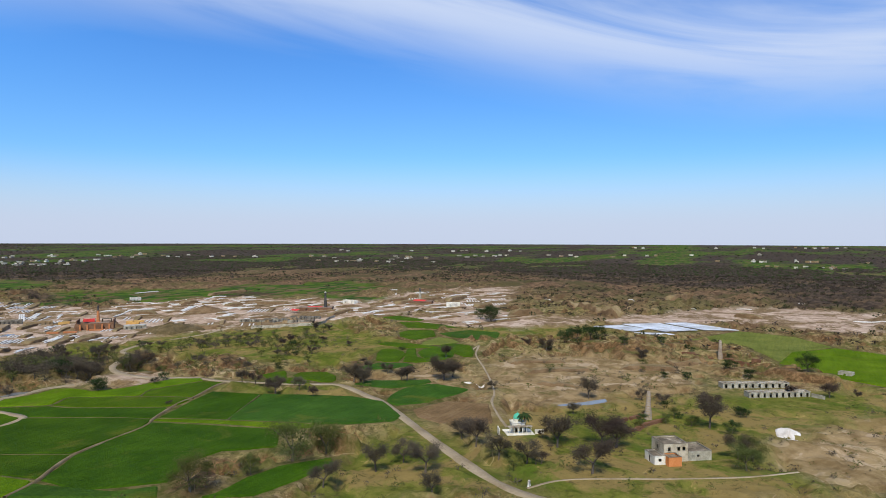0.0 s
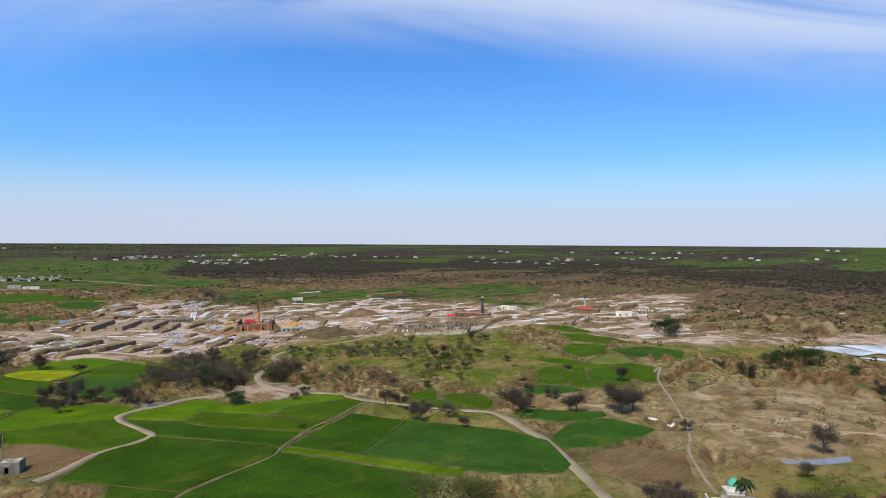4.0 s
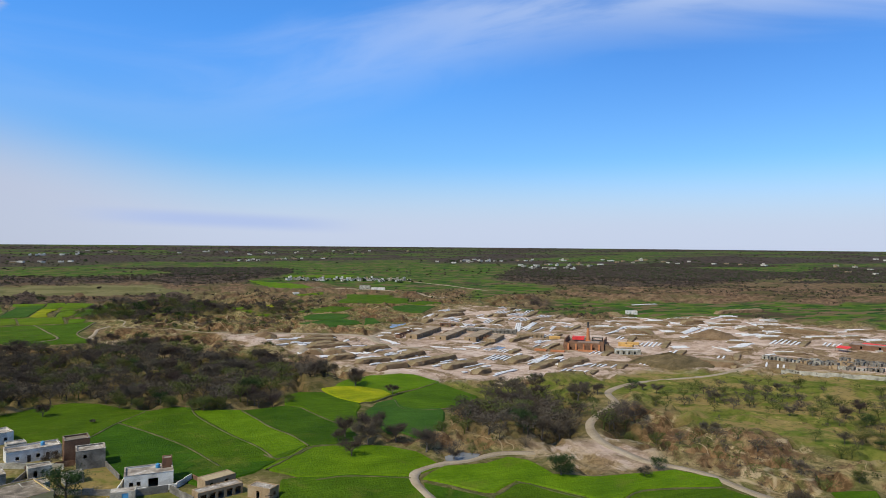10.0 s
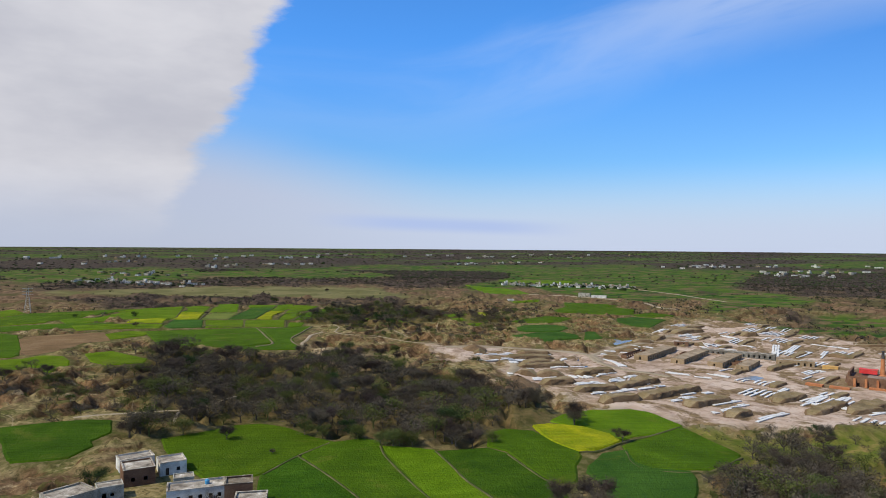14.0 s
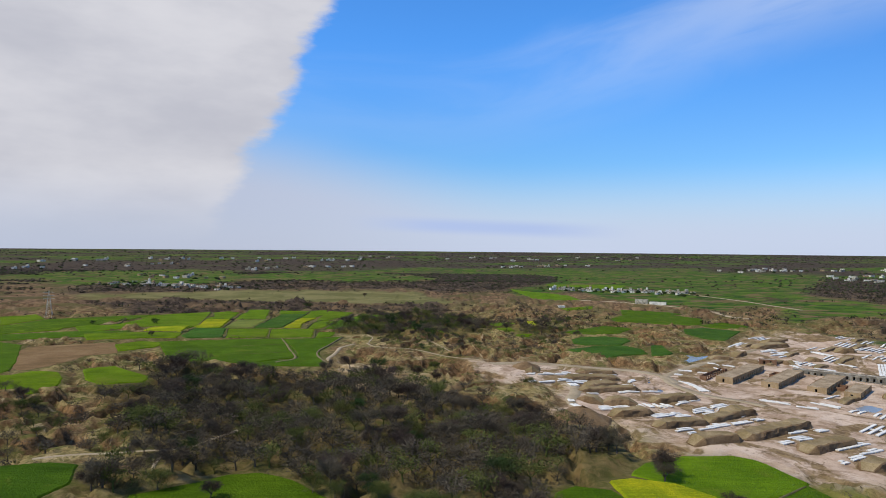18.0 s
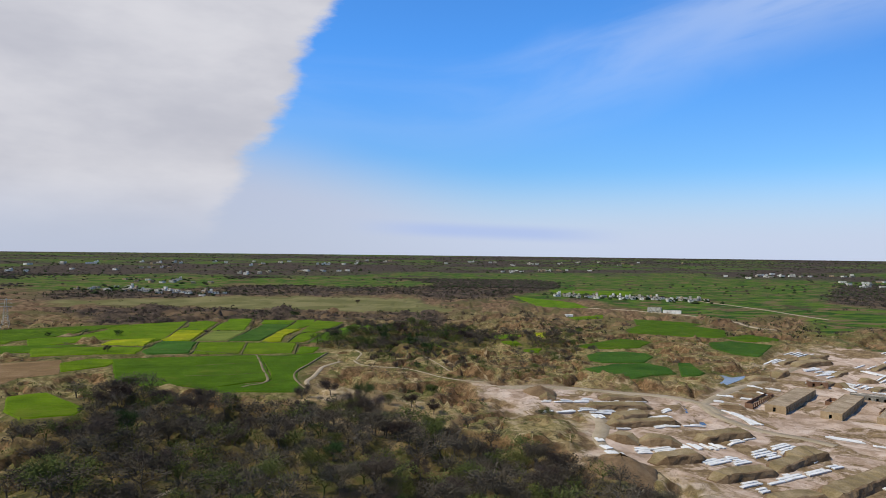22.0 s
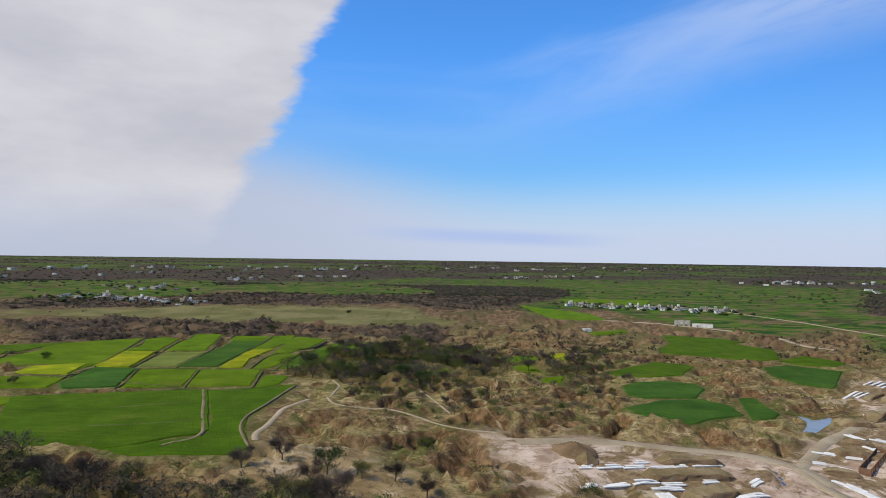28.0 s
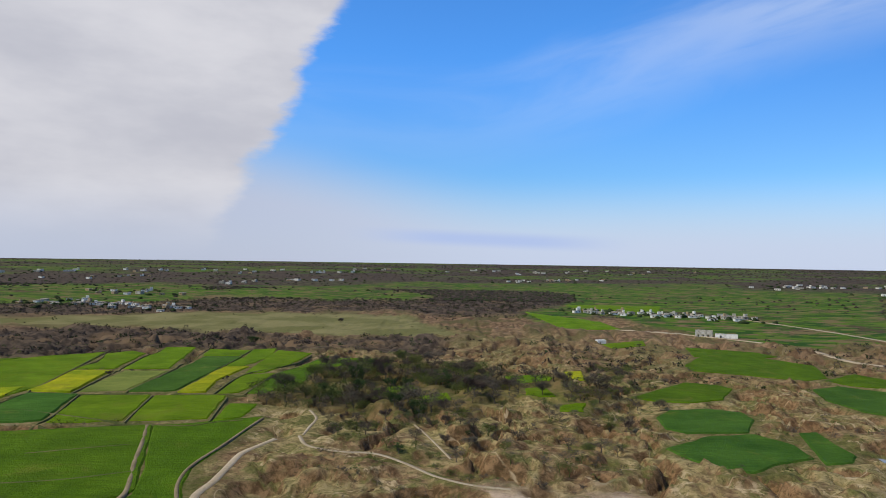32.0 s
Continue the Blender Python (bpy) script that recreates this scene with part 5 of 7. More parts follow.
# ---- buildings ----
plaster = surface("white_plaster", ((0.190, 0.165, 0.125), (0.520, 0.480, 0.395), (0.680, 0.645, 0.545), (0.780, 0.750, 0.650)), scale=2.6, rough=0.85, bump=0.2)
grey_plaster = surface("weathered_plaster", ((0.11, 0.10, 0.075), (0.33, 0.30, 0.225), (0.55, 0.51, 0.41)), scale=2.5, bump=0.3)
concrete = surface("grey_block", ((0.065, 0.056, 0.043), (0.165, 0.146, 0.114), (0.330, 0.297, 0.236)), scale=3.2, bump=0.4)
mud = surface("mud_brick", ((0.200, 0.136, 0.071), (0.300, 0.209, 0.113), (0.400, 0.291, 0.168)), scale=2.0, bump=0.4)
brick_mat = surface("fired_brick", ((0.095, 0.050, 0.030), (0.170, 0.090, 0.050), (0.250, 0.145, 0.085)), scale=2.0, bump=0.4)
orange_mat = surface("orange_plaster", ((0.420, 0.145, 0.042), (0.550, 0.204, 0.067), (0.620, 0.272, 0.101)), scale=2.0, bump=0.2)
yellow_mat = surface("yellow_plaster", ((0.500, 0.349, 0.118), (0.620, 0.446, 0.168), (0.700, 0.533, 0.235)), scale=2.0, bump=0.2)
roof_mat = surface("flat_roof_screed", ((0.055, 0.045, 0.035), (0.190, 0.155, 0.115), (0.360, 0.310, 0.240), (0.720, 0.670, 0.570)), scale=3.2, bump=0.4)
dark_roof = surface("stained_roof", ((0.045, 0.036, 0.026), (0.120, 0.096, 0.066), (0.230, 0.185, 0.130), (0.480, 0.420, 0.330)), scale=2.6, bump=0.4)
wood_mat = surface("dark_wood", ((0.030, 0.021, 0.013), (0.060, 0.041, 0.025), (0.090, 0.063, 0.038)), scale=4, bump=0.2)
blue_mat = surface("blue_plastic", ((0.050, 0.194, 0.353), (0.080, 0.272, 0.437), (0.100, 0.330, 0.504)), scale=2, rough=0.5, bump=0)
green_dome = surface("green_dome_paint", ((0.060, 0.330, 0.210), (0.090, 0.427, 0.277), (0.130, 0.504, 0.336)), scale=2, rough=0.55, bump=0.1)
tin_mat = surface("tin_sheet", ((0.340, 0.339, 0.302), (0.460, 0.456, 0.403), (0.580, 0.572, 0.504)), scale=2, rough=0.5, metal=0.2, bump=0.1)


def block(x0, x1, y0, y1, z0, z1):
    v = [(x, y, z) for z in (z0, z1) for y in (y0, y1) for x in (x0, x1)]
    return v, [(0, 2, 3, 1), (4, 5, 7, 6), (0, 1, 5, 4), (2, 6, 7, 3), (0, 4, 6, 2), (1, 3, 7, 5)]


def wall_pieces(long, high, thick, holes):
    """A wall along x from 0, its face at y = 0, with holes (x0, x1, z0, z1) through it."""
    cuts = sorted({0.0, long, *[h[0] for h in holes], *[h[1] for h in holes]})
    out = []
    for a, b in zip(cuts[:-1], cuts[1:]):
        if b - a < 1e-4:
            continue
        low = 0.0
        for h in sorted((h for h in holes if h[0] <= a + 1e-6 and h[1] >= b - 1e-6), key=lambda h: h[2]):
            if h[2] > low + 1e-4:
                out.append(block(a, b, 0, thick, low, h[2]))
            low = h[3]
        if high > low + 1e-4:
            out.append(block(a, b, 0, thick, low, high))
    return join(out)


def moved(piece, m):
    return [tuple(m @ Vector(v)) for v in piece[0]], piece[1]


def house(name, label, x, y, turn, wide, deep, high, wall_mat, top_mat, openings=(), parapet=0.45, thick=0.3, category="house", group="", roofed=True, base_z=None, sink=0.6):
    """A flat-roofed building; (x, y) is the left front corner and turn the way its front runs, in degrees.
    openings: (side, along, width, foot, head, kind) with side f, r, b or l and kind door, window or gap."""
    c, s = math.cos(radians(turn)), math.sin(radians(turn))
    corners = [(x + c * u - s * v, y + s * u + c * v) for u, v in ((0, 0), (wide, 0), (wide, deep), (0, deep), (wide / 2, deep / 2))]
    z = base_z if base_z is not None else float(np.median(land(*np.array(corners).T)))
    top = new(name)
    top.matrix_basis = pose(x, y, z, 0, 0, turn)
    tagged(top, label, category, group)
    sides = {"f": (wide, Matrix.Identity(4)), "r": (deep - 2 * thick, pose(wide, thick, 0, 0, 0, 90)), "b": (wide, pose(wide, deep, 0, 0, 0, 180)), "l": (deep - 2 * thick, pose(0, deep - thick, 0, 0, 0, -90))}
    for side, (long, m) in sides.items():
        holes = [(o[1], o[1] + o[2], o[3] + sink, o[4] + sink) for o in openings if o[0] == side]
        piece = moved(wall_pieces(long, high + parapet + sink, thick, holes), m @ pose(0, 0, -sink))
        mesh_object("wall", *piece, wall_mat, top)
        for o in openings:
            if o[0] != side or o[5] == "gap":
                continue
            a, b, lo, hi = o[1], o[1] + o[2], o[3], o[4]
            if o[5] == "door":
                mesh_object("door", *moved(block(a, b, 0.16, 0.22, lo, hi), m), wood_mat, top, "dark wooden door")
            else:
                t = 0.07
                bars = [block(a, a + t, 0.1, 0.18, lo, hi), block(b - t, b, 0.1, 0.18, lo, hi), block(a + t, b - t, 0.1, 0.18, lo, lo + t), block(a + t, b - t, 0.1, 0.18, hi - t, hi), block((a + b) / 2 - 0.03, (a + b) / 2 + 0.03, 0.11, 0.17, lo + t, hi - t)]
                mesh_object("window_frame", *moved(join(bars), m), wood_mat, top, "dark window frame")
                mesh_object("sill", *moved(block(a - 0.08, b + 0.08, -0.1, 0.05, lo - 0.1, lo - 0.004), m), wall_mat, top)
    if roofed:
        e = thick + 0.003
        mesh_object("roof", *block(e, wide - e, e, deep - e, high - 0.2, high), top_mat, top)
        mesh_object("floor", *block(e, wide - e, e, deep - e, -0.1, 0.05), concrete, top)
        if parapet > 0.25:
            rim = [block(-0.06, wide + 0.06, -0.06, thick + 0.06, 0, 0.08), block(-0.06, wide + 0.06, deep - thick - 0.06, deep + 0.06, 0, 0.08), block(-0.06, thick + 0.06, thick + 0.06, deep - thick - 0.06, 0, 0.08), block(wide - thick - 0.06, wide + 0.06, thick + 0.06, deep - thick - 0.06, 0, 0.08)]
            mesh_object("coping", *moved(join(rim), pose(0, 0, high + parapet + 0.003)), top_mat, top)
    return top


def yard_wall(label, a, b, high, mat, thick=0.28):
    """A free-standing wall from a to b, stepped with the ground, with a worn top."""
    a, b = np.array(a, float), np.array(b, float)
    n = max(1, int(np.hypot(*(b - a)) / 2.2))
    d = (b - a) / np.hypot(*(b - a))
    s = np.array([-d[1], d[0]]) * thick / 2
    pieces, r = [], np.random.RandomState(int(abs(a[0] * 7 + b[1])) % 1000)
    p = [a + (b - a) * k / n for k in range(n + 1)]
    z = land(*np.array(p).T)
    for k in range(n):
        q0, q1, lo, hi = p[k], p[k + 1], min(z[k], z[k + 1]) - 0.5, max(z[k], z[k + 1]) + high * r.uniform(0.9, 1.06)
        v = [(*(q + o), h) for h in (lo, hi) for q, o in ((q0, -s), (q1, -s), (q1, s), (q0, s))]
        pieces.append((v, [(3, 2, 1, 0), (4, 5, 6, 7), (0, 1, 5, 4), (1, 2, 6, 5), (2, 3, 7, 6), (3, 0, 4, 7)]))
    return tagged(mesh_object("yard_wall", *join(pieces), mat), label, "wall", "yard walls")


def lathe(profile, sides=16):
    v, f = [], []
    for r, z in profile:
        v += [(r * math.cos(6.2832 * k / sides), r * math.sin(6.2832 * k / sides), z) for k in range(sides)]
    for i in range(len(profile) - 1):
        f += [(i * sides + k, i * sides + (k + 1) % sides, (i + 1) * sides + (k + 1) % sides, (i + 1) * sides + k) for k in range(sides)]
    return v, f + [tuple(range(sides))[::-1], tuple((len(profile) - 1) * sides + k for k in range(sides))]


def water_tank(x, y, z):
    top = new("water_tank")
    top.matrix_basis = pose(x, y, z)
    tagged(top, "round blue plastic water tank on a flat roof", "water tank", "water tanks")
    mesh_object("body", *lathe([(0.5, 0), (0.55, 0.1), (0.55, 0.9), (0.45, 1.05), (0.2, 1.15)], 14), blue_mat, top)
    mesh_object("lid", *lathe([(0.22, 1.151), (0.22, 1.22), (0.1, 1.25)], 10), blue_mat, top)


def on_roof(ob, u, v, h):
    return ob.matrix_basis @ Vector((u, v, h))


# the derelict house beside the dirt lane
hz = height(205, 26) + 0.1
cream = surface("cream_plaster", ((0.150, 0.125, 0.085), (0.430, 0.365, 0.260), (0.600, 0.530, 0.400)), scale=3.0, bump=0.3)
m1 = house("derelict_house", "derelict two-storey house with stained cream plaster walls", 203.2, 30.0, -55, 7.5, 8, 4.9, cream, dark_roof,
           (("f", 1.2, 0.9, 3.0, 4.2, "window"), ("f", 4.2, 0.9, 3.0, 4.2, "gap"), ("f", 5.8, 0.9, 3.0, 4.2, "gap"), ("l", 3.0, 0.9, 2.8, 4.0, "window"), ("r", 2.5, 1.0, 3.2, 4.2, "gap")), 0.3, base_z=hz)
house("house_annexe", "low stained block annexe of the derelict house", *on_roof(m1, 7.55, 0.3, 0)[:2], -55, 7.6, 8.5, 2.3, grey_plaster, dark_roof, (("f", 3.0, 0.8, 0.9, 1.6, "gap"),), 0.4, base_z=hz)
house("house_porch", "peeling orange-plastered corner room with flat roof", *on_roof(m1, -0.6, -4.2, 0)[:2], -55, 4.0, 4.15, 2.3, orange_mat, dark_roof, (("l", 0.8, 0.9, 0.0, 1.9, "gap"),), 0.35, base_z=hz)
house("house_annexe", "low whitewashed room beside the orange corner room", *on_roof(m1, -4.0, -2.4, 0)[:2], -55, 3.3, 6.5, 2.3, plaster, dark_roof, (("l", 2.2, 0.9, 0.0, 1.9, "door"), ("f", 1.2, 0.9, 0.9, 1.8, "gap")), 0.3, base_z=hz)

# the small domed shrine
shrine = new("shrine")
sz = height(208.5, 78) + 0.15
shrine.matrix_basis = pose(207.6, 80.0, sz, 0, 0, -55)
tagged(shrine, "small white shrine with a pale green dome and colonnade", "shrine")
mesh_object("plinth", *block(-0.8, 8.6, -0.8, 6.6, -0.8, 0.0), plaster, shrine)
mesh_object("wall", *wall_pieces(4.4, 3.1, 0.3, [(0.8, 1.7, 0.0, 2.1), (2.7, 3.6, 0.0, 2.1)]), plaster, shrine).matrix_basis = pose(1.6, 2.0, 0.003)
mesh_object("wall", *block(1.6, 1.9, 2.303, 5.6, 0.003, 3.1), plaster, shrine)
mesh_object("wall", *block(5.7, 6.0, 2.303, 5.6, 0.003, 3.1), plaster, shrine)
mesh_object("wall", *block(1.903, 5.697, 5.3, 5.6, 0.003, 3.1), plaster, shrine)
mesh_object("roof", *block(1.4, 6.2, 1.8, 5.8, 3.103, 3.4), plaster, shrine)
for k in range(6):
    mesh_object("column", *lathe([(0.2, 0.003), (0.2, 0.25), (0.15, 0.3), (0.15, 2.2), (0.2, 2.3)], 8), plaster, shrine).matrix_basis = pose(0.3 + 1.45 * k, 0.2, 0)
mesh_object("veranda_roof", *block(-0.2, 8.0, -0.2, 1.75, 2.303, 2.5), roof_mat, shrine, "brown veranda roof slab")
mesh_object("drum", *lathe([(1.5, 3.403), (1.5, 4.2), (1.35, 4.3)], 18), plaster, shrine).matrix_basis = pose(3.8, 3.8, 0)
dome = mesh_object("dome", *lathe([(1.45 * math.cos(a) ** 0.9 + 0.02, 4.303 + 1.75 * math.sin(a)) for a in np.linspace(0, 1.5, 9)], 18), green_dome, shrine, "pale green painted dome", True)
dome.matrix_basis = pose(3.8, 3.8, 0)
mesh_object("finial", *lathe([(0.08, 6.0), (0.14, 6.2), (0.05, 6.35), (0.02, 6.8)], 8), green_dome, shrine).matrix_basis = pose(3.8, 3.8, 0)
for k, (u, v) in enumerate(((1.5, 1.9), (6.1, 1.9))):
    mesh_object("turret", *lathe([(0.3, 3.403), (0.3, 4.1), (0.36, 4.15), (0.12, 4.5)], 8), plaster, shrine).matrix_basis = pose(u, v, 0)
yard_wall("low white yard wall beside the shrine", (205.3, 82.5), (208.6, 84.5), 2.2, plaster, 0.35)
yard_wall("low white yard wall beside the shrine", (213.3, 73.0), (215.2, 70.4), 1.4, plaster, 0.3)


# old tapering kiln chimneys
def old_chimney(label, x, y, tall, r0, r1, lean):
    prof = [(r0 * 1.15, -0.8), (r0, 0.4)] + [(r0 + (r1 - r0) * t + 0.06 * math.sin(9 * t), tall * t) for t in np.linspace(0.08, 0.94, 9)] + [(r1 * 1.1, tall * 0.95), (r1 * 0.95, tall)]
    top = new("old_chimney")
    top.matrix_basis = pose(x, y, height(x, y), lean, 0, 20)
    mesh_object("shaft", *lathe(prof, 14), surface("old_brick", ((0.20, 0.15, 0.11), (0.31, 0.25, 0.19), (0.42, 0.36, 0.29)), scale=3, bump=0.5), top)
    for k in range(9):
        t = 0.1 + 0.09 * k
        r = r0 + (r1 - r0) * t + 0.06 * math.sin(9 * t)
        mesh_object("brick_course", *lathe([(r, tall * t - 0.09), (r + 0.035, tall * t - 0.05), (r + 0.035, tall * t + 0.05), (r - 0.02, tall * t + 0.1)], 14), mud, top)
    return tagged(top, label, "chimney", "old chimneys")


old_chimney("ruined tapering old brick kiln chimney", 256.5, 43.7, 10.3, 1.45, 0.55, 1.5)
old_chimney("disused tapering old brick kiln chimney", 406.8, 30.0, 10.5, 1.4, 0.6, 0)

ruin_brick = surface("ruin_brick", ((0.070, 0.038, 0.022), (0.155, 0.075, 0.042), (0.240, 0.140, 0.080)), scale=3, bump=0.6)
# broken red-brick ruins with bushes round the old chimneys
for a, b, high in (((237, 55), (249, 50), 1.0), ((250, 49), (261, 44), 0.9), ((230, 47), (252, 37), 1.1), ((402, 50), (403, 33), 0.8)):
    yard_wall("broken reddish brick ruin wall on grass", a, b, high, ruin_brick, 1.3)
yard_wall("broken reddish brick ruin wall on grass", (403, 27), (398, 9), 0.9, ruin_brick, 1.2)

# two rows of roofless workers' rooms
for (x, y, turn, long) in ((324.2, 22.7, -61, 30.6), (309.2, 11.3, -58.7, 27)):
    n = 10
    w = long / n
    house("workers_row", "derelict row of small rooms with dark doorways", x, y, turn, long, 4.5, 2.0, grey_plaster, roof_mat,
          [("f", w * k + w * 0.33, w * 0.36, 0.0, 1.9, "gap") for k in range(n)], 0.35, 0.3, "ruin", "workers' rows")
yard_wall("broken pale wall beside the derelict rooms", (323.6, -12.2), (320.2, -17), 1.6, grey_plaster)
yard_wall("broken pale wall beside the derelict rooms", (339.5, -4.6), (325.5, -11.0), 1.4, mud)
house("field_hut", "small roofless stone hut at a field edge", 380.0, -25.5, -111, 6, 5, 1.8, grey_plaster, roof_mat, (("f", 2.4, 1.1, 0.0, 1.6, "gap"),), 0.1, roofed=False)

# ---- the village ----
v1 = house("farmhouse", "white plastered farmhouse with flat screed roof", 72.6, 279.8, 2, 11.5, 7.5, 3.4, plaster, roof_mat,
           (("f", 1.2, 0.9, 1.0, 2.1, "window"), ("f", 2.9, 0.9, 1.0, 2.1, "window"), ("f", 5.6, 2.3, 0.0, 2.6, "gap"), ("r", 2.4, 0.9, 1.0, 2.1, "window")), 0.4)
tw = house("stair_tower", "small bare brick stair tower on the roof", *on_roof(v1, 9.0, 4.6, 0)[:2], 2, 2.4, 2.6, 2.3, brick_mat, roof_mat, (("l", 0.6, 0.8, 0.0, 1.9, "gap"),), 0.2, base_z=on_roof(v1, 0, 0, 3.42)[2], sink=0)
water_tank(*on_roof(v1, 7.9, 5.4, 3.4))
yard_wall("white plastered front yard wall", (71.2, 277.3), (72.5, 285.5), 2.0, plaster)
yard_wall("white plastered front yard wall", (75.6, 277.6), (84.8, 278.0), 1.2, plaster)
yard_wall("white plastered front yard wall", (84.9, 278.2), (88.5, 283.0), 1.6, plaster)
for label, a, b, hgt, mt in (
    ("grey block wall round a grassy yard", (63.3, 280.9), (73.4, 276.7), 1.6, concrete), ("grey block wall of a farmyard", (75.4, 275.5), (82.9, 276.0), 1.8, concrete),
    ("long grey block wall of a farmyard", (83.3, 275.7), (90.5, 261.2), 1.8, concrete), ("long grey block wall of a farmyard", (83.2, 246.6), (94.6, 252.4), 1.9, concrete),
    ("grey block wall beside a bare field", (94.9, 250.0), (99.9, 239.6), 1.5, concrete), ("dark brick wall beside the ruin", (95.4, 252.8), (106.3, 257.7), 1.3, brick_mat),
    ("grey block wall beside a field", (66.5, 303.0), (71.0, 289.5), 1.5, concrete), ("brick wall behind the farmhouse", (88.8, 283.2), (92.0, 276.5), 1.4, brick_mat), ("grey block wall of a farmyard", (69.4, 272.8), (66.2, 262.0), 1.6, concrete), ("grey block wall of a farmyard", (66.4, 261.8), (82.8, 246.8), 1.5, concrete)):
    yard_wall(label, a, b, hgt, mt)
house("gate_pillar", "squat grey block gate pillar", 88.2, 255.2, -57, 1.6, 1.5, 2.2, concrete, roof_mat, (), 0.1, 0.25, "gate pillar", "gate pillars")
house("gate_pillar", "squat grey block gate pillar", 90.2, 252.9, 22, 2.6, 1.5, 2.3, concrete, roof_mat, (), 0.1, 0.25, "gate pillar", "gate pillars")
house("shed", "small grey block shed with tin roof", 70.1, 260.9, -30, 4.2, 3.0, 2.4, concrete, tin_mat, (("l", 0.8, 0.9, 0, 1.9, "gap"),), 0.05, 0.25, "shed", "sheds")
sh = house("shed", "low shed with a blue door", 69.9, 273.2, -2, 5.6, 3.0, 2.3, grey_plaster, roof_mat, (("f", 2.6, 1.5, 0, 1.9, "gap"),), 0.05, 0.25, "shed", "sheds")
mesh_object("door", *block(2.62, 4.08, 0.1, 0.16, 0.0, 1.88), blue_mat, sh, "blue painted door")
house("brick_building", "plain grey block building with one window", 59.6, 301.0, 7, 7.2, 6.0, 4.8, concrete, roof_mat, (("f", 1.8, 0.8, 3.0, 4.0, "gap"),), 0.35)
house("brick_building", "tall bare brick building with flat roof", 56.0, 307.6, 12, 6.4, 5.5, 6.2, brick_mat, dark_roof, (("l", 2.0, 0.8, 3.4, 4.4, "gap"),), 0.4)
v4 = house("farmhouse", "long white plastered farmhouse with flat roof", 41.4, 311.6, 17, 13.5, 6.5, 3.2, plaster, roof_mat,
           (("f", 2.2, 0.9, 1.0, 2.0, "window"), ("f", 5.0, 0.9, 0, 2.0, "door"), ("f", 7.2, 0.9, 1.0, 2.0, "window"), ("f", 9.6, 0.8, 0, 2.0, "door"), ("f", 11.6, 0.9, 1.0, 2.0, "window")), 0.35)
water_tank(*on_roof(v4, 9.3, 3.6, 3.2))
yard_wall("dark brick yard wall before the long farmhouse", (47, 304.5), (58.8, 306), 1.5, brick_mat)
house("farmhouse", "yellow plastered house with stained flat roof", 42.3, 267.6, 26.9, 17.5, 13, 3.2, yellow_mat, dark_roof,
      (("f", 3.0, 1.0, 0, 2.1, "door"), ("f", 7.0, 0.9, 1.0, 2.0, "window"), ("f", 11.0, 1.0, 0, 2.1, "door"), ("f", 14.4, 0.9, 1.0, 2.0, "window")), 0.35)
v7 = house("farmhouse", "grey plastered house with patched flat roof", 34, 287, 20, 12, 9, 3.6, grey_plaster, roof_mat, (("f", 3, 0.9, 0, 2, "door"), ("f", 6, 0.9, 1, 2, "window")), 0.4)
water_tank(*on_roof(v7, 8.0, 5.5, 3.6))
house("farmhouse", "white plastered room block with flat roof", 32.8, 332.2, 27, 6.8, 7, 3.2, plaster, roof_mat, (("f", 1.4, 0.9, 0, 2.0, "door"), ("f", 4.2, 0.9, 1.0, 2.0, "window")), 0.3)
house("brick_building", "brown brick house with pale flat roof", 26.5, 324.0, 27, 7.6, 8.5, 4.0, brick_mat, roof_mat, (("f", 1.8, 0.9, 1.2, 2.2, "gap"), ("f", 4.8, 0.9, 1.2, 2.2, "gap")), 0.4)
house("farmhouse", "low white house with flat roof behind the village", 21.0, 335.2, 31, 9, 6, 3.0, plaster, roof_mat, (("f", 2, 0.9, 1, 2, "window"),), 0.3)
house("farmhouse", "old whitewashed house with cracked roof", 18.5, 306, 50, 9.6, 8, 3.4, grey_plaster, roof_mat, (("f", 2, 0.9, 0, 2, "door"), ("f", 6, 0.9, 1, 2, "window")), 0.35)
house("shed", "broad shed with pale tin roof", 66.5, 243.5, -42, 16, 8, 2.9, concrete, tin_mat, (("f", 4, 2.4, 0, 2.2, "gap"),), 0.05, 0.25, "shed", "sheds")
house("mud_ruin", "ruined mud-brick room with flat earth roof", 101.0, 266.0, -44, 6.6, 3.6, 2.7, mud, roof_mat, (("f", 2.6, 0.9, 0, 1.9, "gap"), ("r", 1.1, 0.9, 0.9, 1.8, "gap")), 0.15, 0.35, "ruin", "mud ruins")
house("mud_ruin", "ruined mud-brick shed with open front", 89.4, 265.2, 20, 11.5, 3.6, 2.5, mud, roof_mat, [("f", 0.7 + 2.2 * k, 1.5, 0, 1.9, "gap") for k in range(5)], 0.12, 0.35, "ruin", "mud ruins")
house("mud_ruin", "ruined mud-brick rooms with straw-coloured roof", 91.5, 273.0, 25, 8.4, 4.2, 2.6, mud, surface("earth_roof", ((0.25, 0.19, 0.10), (0.36, 0.28, 0.16), (0.46, 0.37, 0.22)), 2), (("f", 1.2, 1.0, 0, 1.9, "gap"), ("f", 5.4, 1.0, 0, 1.9, "gap")), 0.1, 0.35, "ruin", "mud ruins")
